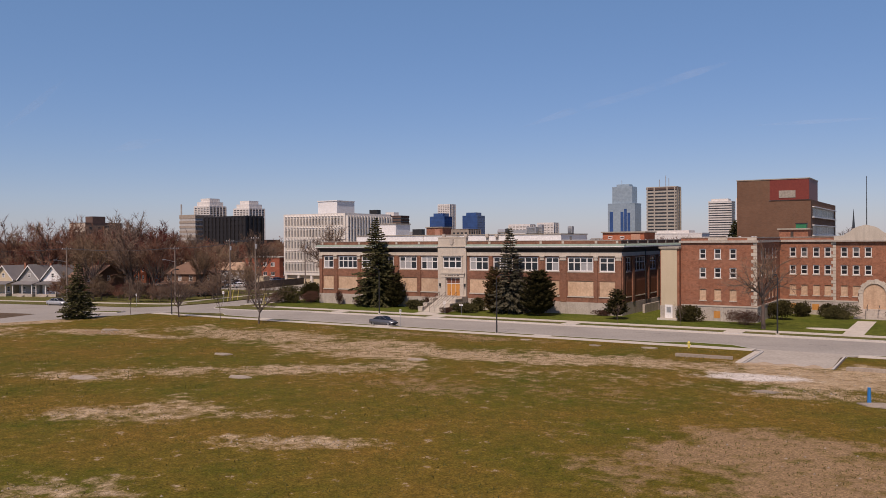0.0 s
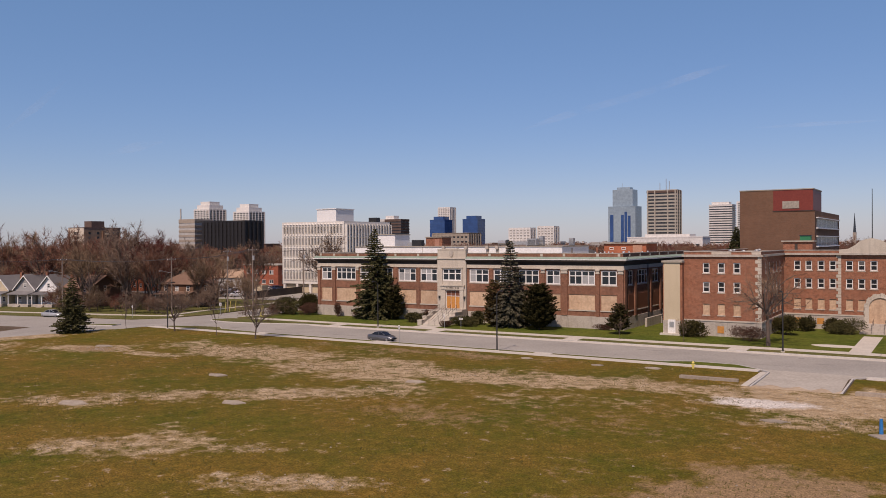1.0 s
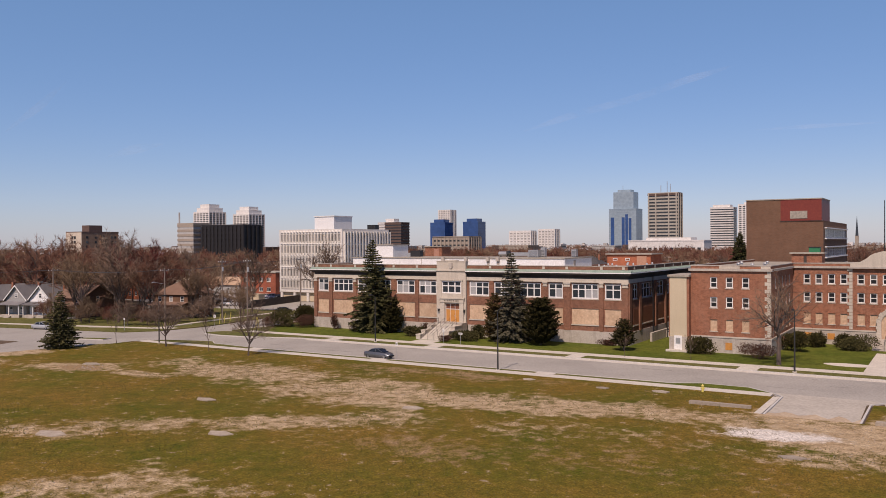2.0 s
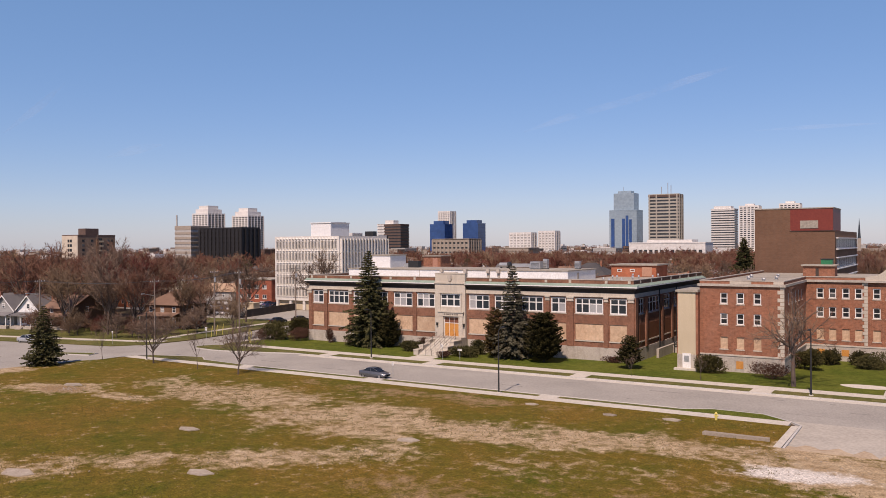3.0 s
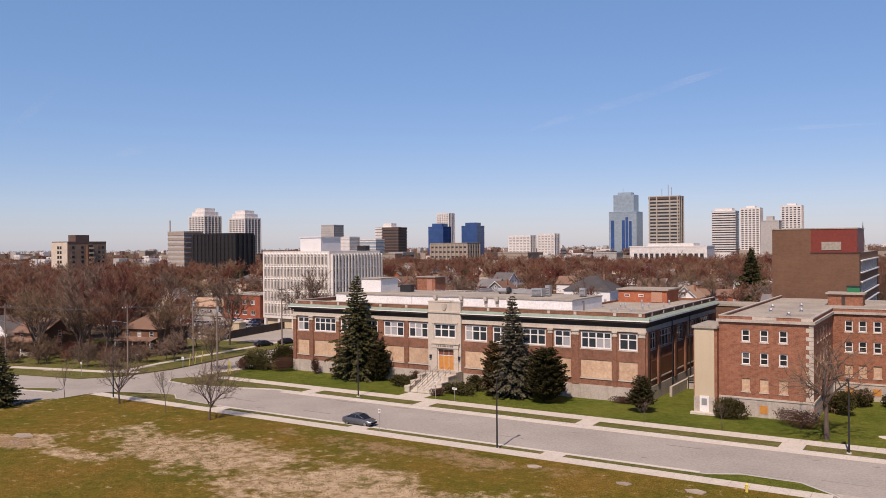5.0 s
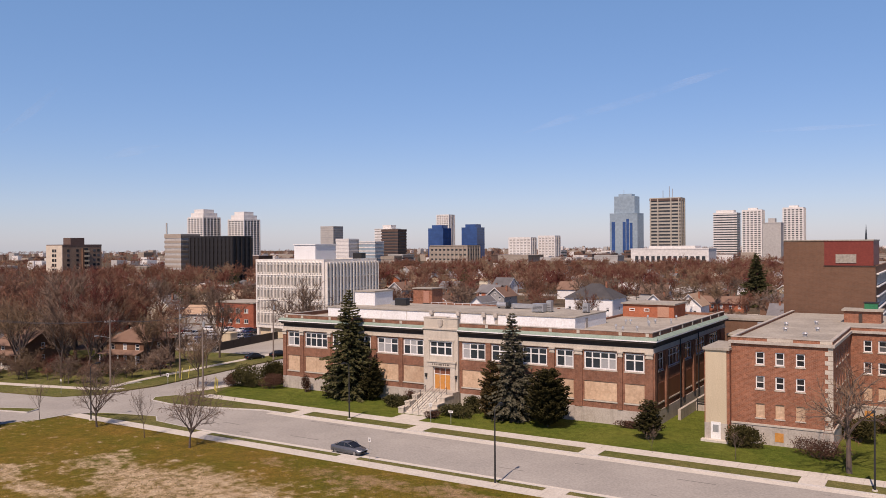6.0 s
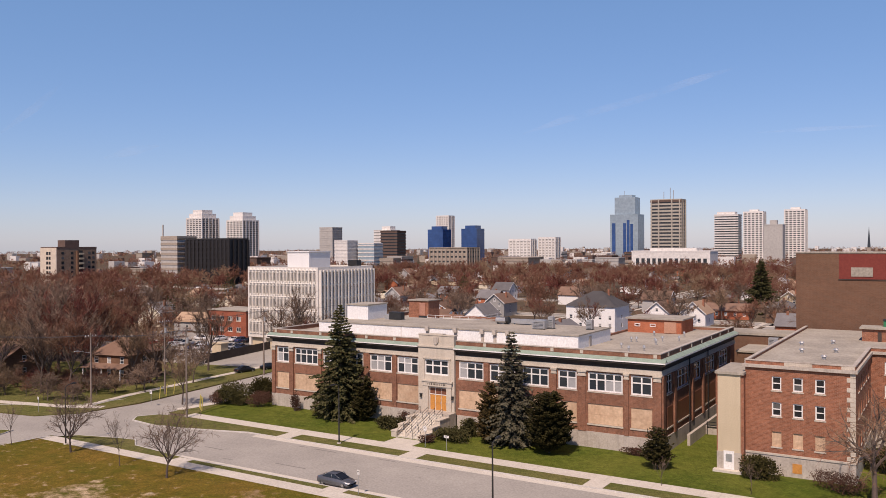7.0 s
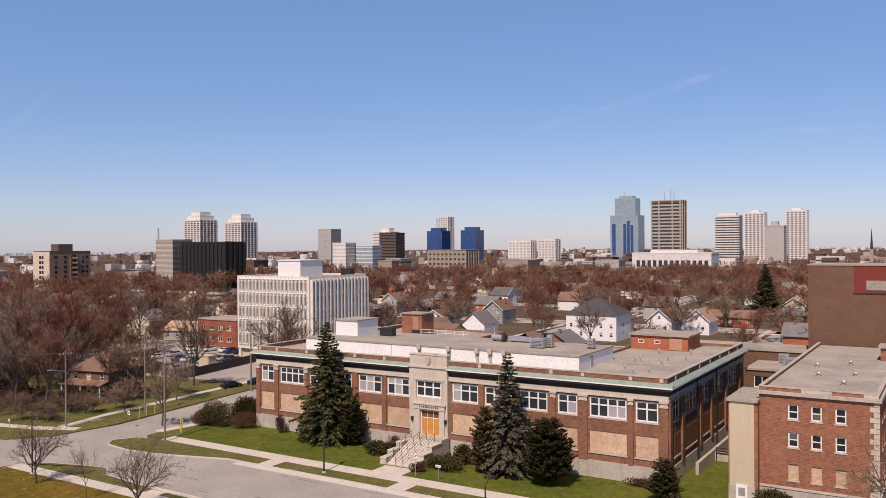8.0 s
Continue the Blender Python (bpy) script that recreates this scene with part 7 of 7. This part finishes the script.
# ---- the distant town ----
def tower(name, label, x0, x1, y0, y1, top, core, skin, floor=3.6, share=0.45, cols=0, proud=0.5, base=G, cap=None, cat="tower block"):
    """A far building: glazed core, floor bands and upright ribs, each a part."""
    e = thing(name, ((x0 + x1) / 2, (y0 + y1) / 2, G), label, cat)
    part("core", boxes((x0, x1, y0, y1, base, top)), core, e)
    if share:
        n = max(2, int((top - base) / floor))
        fh = (top - base) / n
        me = mesh_of(boxes((x0 - proud, x1 + proud, y0 - proud, y1, 0, fh * share), (x1, x1 + proud, y0, y1 + proud, 0, fh * share)), "floor_band", skin)
        for i in range(n):
            part("floor_band", me, None, e, at=Matrix.Translation((0, 0, base + (i + 0.5) * fh)))
    for i in range(cols + 1 if cols else 0):
        x = x0 + (x1 - x0) * i / cols
        part("rib", boxes((x - 0.9, x + 0.9, y0 - proud - 0.4, y0, base, top)), skin, e)
    if cols:
        ny = max(2, int(cols * (y1 - y0) / (x1 - x0)))
        for i in range(ny + 1):
            y = y0 + (y1 - y0) * i / ny
            part("rib", boxes((x1, x1 + proud + 0.4, y - 0.9, y + 0.9, base, top)), skin, e)
    part("roof", boxes((x0 - proud, x1 + proud, y0 - proud, y1 + proud, top, top + 1.2)), skin, e)
    for r_ in cap or ():
        part("rooftop", boxes(r_), skin, e)
    return e


GB = surf("blue_glass", (0.24, 0.31, 0.36), (0.31, 0.38, 0.43), 0.02, 0.2, 0.15, 0, spec=0.6)
GD = surf("dark_blue_glass", (0.014, 0.05, 0.17), (0.03, 0.085, 0.25), 0.02, 0.15, 0.12, 0, spec=0.6)
GK = surf("dark_facade_glass", (0.03, 0.035, 0.04), (0.06, 0.065, 0.07), 0.03, 0.3, 0.25, 0, spec=0.4)
BAND = surf("warm_grey_spandrel", (0.36, 0.325, 0.27), (0.43, 0.39, 0.33), 0.02, 0.4, 0.8, 0)
TAN = surf("tan_concrete", (0.30, 0.25, 0.20), (0.37, 0.31, 0.25), 0.02, 0.4, 0.85, 0)
WHT = surf("white_concrete", (0.62, 0.59, 0.55), (0.70, 0.67, 0.63), 0.02, 0.4, 0.8, 0)
GRY = surf("grey_concrete", (0.38, 0.36, 0.33), (0.44, 0.42, 0.39), 0.02, 0.4, 0.85, 0)
BRN = surf("brown_panel", (0.10, 0.065, 0.05), (0.14, 0.09, 0.07), 0.02, 0.4, 0.7, 0)
BLK = surf("black_panel", (0.018, 0.016, 0.016), (0.03, 0.027, 0.026), 0.02, 0.4, 0.5, 0)

blue = tower("blue_glass_tower", "tall pale blue glass office tower", -521, -464, 1470, 1508, 84, GB, GB, 4, 0.12, 0, 0.2)
part("upper_block", boxes((-513, -471, 1474, 1504, 84, 119)), GB, blue)
part("crown_block", boxes((-506, -479, 1480, 1500, 119, 124)), GB, blue)
part("mast", boxes((-498, -497.4, 1488, 1488.6, 124, 133)), M["metal"], blue)
for x0, x1, z in ((-517, -510, 68), (-494, -488, 68), (-486.5, -481, 74), (-479.5, -474, 66)):
    part("dark_strip", boxes((x0, x1, 1469.2, 1470, 8, z)), GD, blue)
gt = tower("grey_office_tower", "tall grey concrete office tower with dark window bands", -336, -289, 1152, 1176, 94, GK, BAND, 5.2, 0.5, 0, 0.5)
for x in (-336, -324.5, -304, -292):
    part("pier", boxes((x, x + 1.8, 1150.9, 1152, G, 94)), BAND, gt)
for y in (1153, 1163, 1173):
    part("pier", boxes((-289, -287.6, y, y + 2.2, G, 94)), BAND, gt)
part("attic", boxes((-336.8, -288.2, 1151.2, 1176.5, 90.5, 93.9)), BRN, gt, "dark attic band")
for x, h in ((-318, 107), (-308, 113), (-303, 109)):
    part("antenna", boxes((x - 0.4, x + 0.4, 1160, 1160.8, 95, h)), M["metal"], gt)
tower("cream_banded_tower", "pale office tower with horizontal window bands", -243, -209, 1167, 1190, 69, GK, WHT, 3.6, 0.55, 0, 0.6, cap=[(-240, -214, 1170, 1186, 70, 74)])
for x0, x1, y0, tp in ((-193, -167, 1130, 71), (-139, -113, 1138, 73)):
    tower("white_apartment_tower", "white high-rise apartment tower with balcony columns", x0, x1, y0, y0 + 20, tp, GK, WHT, 3.0, 0.5, 5, 0.6, cap=[(x0 + 7, x1 - 7, y0 + 4, y0 + 14, tp, tp + 4)])
tower("grey_slab", "plain grey concrete slab building", -157, -133, 1085, 1105, 51, GRY, GRY, 4, 0, 0, 0.2, cap=[(-150, -141, 1088, 1098, 52, 58)])
for x0, y0, tp in ((-1009, 823.5, 86), (-967, 872.5, 82.5)):
    e = tower("stepped_apartment_tower", "pale stepped apartment tower", x0, x0 + 36, y0, y0 + 36, tp - 14, GK, WHT, 3.1, 0.5, 5, 0.6)
    part("upper_block", boxes((x0 + 3, x0 + 33, y0 + 3, y0 + 33, tp - 14, tp - 6)), WHT, e)
    part("crown_block", boxes((x0 + 7, x0 + 29, y0 + 7, y0 + 29, tp - 6, tp)), WHT, e)
e = tower("black_office_block", "long black-brown office block", -410, -366, 308, 326, 31, BLK, BLK, 3.8, 0.4, 11, 0.25, cat="office building")
tower("grey_block", "grey and tan block with a tall thin stack", -438, -420, 308, 326, 33, GRY, TAN, 3.6, 0.5, 0, 0.2, cat="office building")
sk = thing("chimney_stack", (-446, 312, G), "tall thin pale chimney stack", "chimney")
b = bmesh.new()
tube(b, (-443, 314, G), (-443, 314, 43), 0.8, 0.6, 10)
part("shaft", b, GRY, sk)
M["tanbrick"] = brick_mat("tan_brown_brick", (0.22, 0.14, 0.09), (0.29, 0.19, 0.125), (0.3, 0.24, 0.19), 0.3, 0.2)
M["creambrick"] = brick_mat("cream_brick", (0.58, 0.49, 0.38), (0.66, 0.57, 0.45), (0.55, 0.48, 0.4), 0.2, 0.12)
AX, AY = -417.3, 210.7
e = tower("brown_apartment_block", "tan and brown brick apartment block with balconies", AX - 17.3, AX, AY, AY + 28.3, 25.4, M["tanbrick"], BRN, 3.0, 0, 0, 0.1, cat="apartment building", cap=[(AX - 13, AX - 5, AY + 9, AY + 19, 26.4, 31)])
part("end_wall", boxes((AX - 17.4, AX - 0.1, AY - 0.4, AY, G, 26)), M["creambrick"], e, "cream brick end wall")
part("stair_shaft", boxes((AX, AX + 1.4, AY + 13.4, AY + 14.6, G, 24)), M["brownbrick"], e)
for i in range(7):
    z = 3 + i * 3.1
    part("balcony", boxes((AX, AX + 1.6, AY + 14.7, AY + 18.2, z, z + 1.1)), M["stucco"], e)
    part("balcony_opening", boxes((AX, AX + 0.1, AY + 14.8, AY + 18.1, z + 1.1, z + 2.7)), M["fglass"], e)
    for y in (3, 9.6, 22, 25):
        part("window", boxes((AX, AX + 0.1, AY + y, AY + y + 1.7, z + 0.3, z + 1.9)), M["fglass"], e)
    for x in (-10.8, -8.2):
        part("window", boxes((AX + x, AX + x + 2.0, AY - 0.5, AY - 0.4, z, z + 1.9)), M["fglass"], e)
tower("grey_tower", "plain tan-grey concrete tower", -782, -756, 891, 915, 54, GRY, GRY, 3.5, 0.3, 0, 0.2)
tower("brown_office_tower", "dark brown office tower with bands", -529, -505, 709, 727, 43, GK, BRN, 3.6, 0.6, 0, 0.5)
tower("white_stepped_block", "white stepped office block", -600, -572, 790, 810, 46, GRY, WHT, 3.6, 0.6, 0, 0.4, cap=[(-590, -576, 794, 806, 46, 52)])
tower("low_glass_block", "low pale blue glass block", -492, -470, 616, 632, 28, GB, WHT, 3.6, 0.3, 0, 0.2, cat="office building")
tower("white_low_block", "white low office block", -512, -494, 600, 618, 31, WHT, WHT, 3.6, 0.4, 0, 0.2, cat="office building")
for x0, y0, tp in ((-619, 952, 55), (-576, 980, 56)):
    e = tower("dark_blue_glass_block", "dark blue mirror glass office block", x0, x0 + 27, y0, y0 + 24, tp - 6, GD, GD, 3.8, 0.1, 0, 0.15)
    part("upper_block", boxes((x0 + 5, x0 + 23, y0 + 3, y0 + 20, tp - 6, tp)), GD, e)
tower("pale_condo_tower", "pale ribbed condominium tower", -741, -716, 1170, 1190, 79, GRY, WHT, 3.2, 0.4, 5, 0.6)
tower("beige_block", "beige low office block with rows of windows", -372, -330, 576, 600, 23, GK, TAN, 4.2, 0.62, 9, 0.4, cat="office building")
tower("hotel_block", "pale low-rise town block", -444, -412, 884, 900, 33, GRY, WHT, 3.4, 0.5, 6, 0.4)
tower("hotel_block", "cream low-rise town block", -408, -384, 900, 916, 35, GRY, WHT, 3.4, 0.5, 5, 0.4)
e = tower("market_hall", "long low white hall with dark arched openings", -234, -150, 768, 800, 18, WHT, WHT, 5, 0, 0, 0.3, cat="hall", cap=[(-215, -165, 772, 796, 18, 22)])
for i in range(13):
    x = -229 + i * 6
    part("opening", boxes((x, x + 3.6, 767.6, 768, 4, 11)), GK, e)
sp = thing("church_spire", (-6, 801, G), "slender dark church spire", "spire")
part("tower", boxes((-7.6, -4.4, 800, 803, G, 22)), TAN, sp)
b = bmesh.new()
tube(b, (-6, 801.5, 22), (-6, 801.5, 42), 1.5, 0.1, 8)
part("spire", b, GK, sp)
rng = random.Random(53)
for i in range(56):
    az, dist = radians(rng.uniform(0, 62)), rng.uniform(720, 1700)
    x, y = CAM.x - math.sin(az) * dist, CAM.y + math.cos(az) * dist
    w, d, h = rng.uniform(12, 32), rng.uniform(12, 24), rng.uniform(6, 14)
    wl, wd_ = rng.choice(((WHT, "white"), (TAN, "tan"), (TAN, "tan"), (GRY, "grey"), (BRN, "brown")))
    tower("town_block", f"distant low {wd_} town building", x, x + w, y, y + d, h, GK if rng.random() < 0.5 else wl, wl, 3.6, 0.6, 0, 0.3, cat="building")

# crowded small roofs towards the horizon
far_b = {}
for i in range(420):
    az, dist = radians(rng.uniform(-2, 64)), 800 + 2900 * rng.random() ** 1.3
    x, y = CAM.x - math.sin(az) * dist, CAM.y + math.cos(az) * dist
    w, d, h_ = rng.uniform(7, 22), rng.uniform(7, 16), rng.uniform(5, 11) + 6 * (rng.random() < 0.12)
    key = rng.choice(("WHT", "TAN", "GRY", "WHT", "BRN"))
    box(far_b.setdefault(key, bmesh.new()), x, x + w, y, y + d, G - 0.2, h_)
for key, m_ in (("WHT", WHT), ("TAN", TAN), ("GRY", GRY), ("BRN", BRN)):
    solo("far_roofs", far_b[key], m_, "distant small town buildings towards the horizon", "buildings", kind="stuff")

# garages and sheds between the houses
rng = random.Random(71)
k = n = 0
shed = None
while n < 60 and k < 3000:
    k += 1
    az, dist = radians(rng.uniform(-2, 64)), 200 + 420 * rng.random() ** 0.9
    x, y = CAM.x - math.sin(az) * dist, CAM.y + math.cos(az) * dist
    if not clear(x, y, 6) or any((x - a) ** 2 + (y - b) ** 2 < 90 for a, b in taken):
        continue
    taken.append((x, y))
    n += 1
    if n <= 4:
        wi, ri = ((0, 1), (3, 0), (1, 2), (5, 1))[n - 1]
        e = thing("garage", (0, 0, 0), f"small {WORD_W[wi]} garage with a {WORD_R[ri]} roof", "garage", "garages behind the houses")
        part("wall", boxes((-2.5, 2.5, -3, 3, -0.2, 2.5)), WALLS[wi], e)
        b = bmesh.new()
        for s in (-1, 1):
            q = [(s * 2.9, -3.3, 2.35), (s * 2.9, 3.3, 2.35), (0, 3.3, 3.9), (0, -3.3, 3.9)]
            hexa(b, q + [(px, py, pz + 0.14) for px, py, pz in q])
        bmesh.ops.recalc_face_normals(b, faces=b.faces)
        part("roof", b, ROOFS[ri], e)
        part("garage_door", boxes((-1.4, 1.4, -3.06, -3.0, 0, 2.1)), M["white"], e)
        shed = (shed or []) + [e]
        put(e, x, y, rng.choice((0, 90)))
    else:
        copy_thing(rng.choice(shed), pose(x, y, G + 0.02, 0, 0, rng.choice((0, 90, 180, -90))))

# thin vapour trails high over the town
TRAILS = [([(-692, 3777, 523), (-454, 3816, 525), (-185, 3843, 522)], 9), ([(-1685, 3435, 556), (-1488, 3516, 621), (-1194, 3616, 694), (-975, 3671, 761), (-762, 3713, 814)], 16),
          ([(-3154, 2210, 421), (-3081, 2302, 458), (-3009, 2389, 484)], 20), ([(-3368, 1861, 508), (-3288, 1964, 621), (-3213, 2047, 735)], 16)]
tm, nt, p = nodes_of("vapour_trail")
co = nt.nodes.new("ShaderNodeTexCoord").outputs["Object"]
al = ramp(nt, noise_node(nt, co, 0.006, 4), 0.38, 0.75)
k_ = nt.nodes.new("ShaderNodeMath")
k_.operation = "MULTIPLY"
k_.inputs[1].default_value = 0.11
nt.links.new(al, k_.inputs[0])
nt.links.new(k_.outputs[0], p.inputs["Alpha"])
p.inputs["Base Color"].default_value = (0.9, 0.9, 0.9, 1)
p.inputs["Roughness"].default_value = 1.0
for pts, w in TRAILS:
    s = Shape()
    P = [Vector(q) for q in pts]
    line = []
    for a_, b_ in zip(P, P[1:]):
        line += [a_.lerp(b_, i / 10) for i in range(10)]
    line.append(P[-1])
    for i, q in enumerate(line):
        d = (line[min(i + 1, len(line) - 1)] - line[max(i - 1, 0)]).normalized()
        side = d.cross((q - Vector((70, -110, 20))).normalized()).normalized()
        f = min(1, i / 8, (len(line) - 1 - i) / 8)
        s.v += [q - side * w * (0.15 + 0.85 * f), q, q + side * w * (0.15 + 0.85 * f)]
    for i in range(len(line) - 1):
        for j in (0, 1):
            s.f.append((3 * i + j, 3 * i + j + 1, 3 * i + j + 4, 3 * i + j + 3))
    ob = new("vapour_trail", s.mesh("vapour_trail", tm))
    ob.visible_shadow = False
    tagged(ob, "faint white vapour trail in the blue sky", "vapour trail", kind="structure")
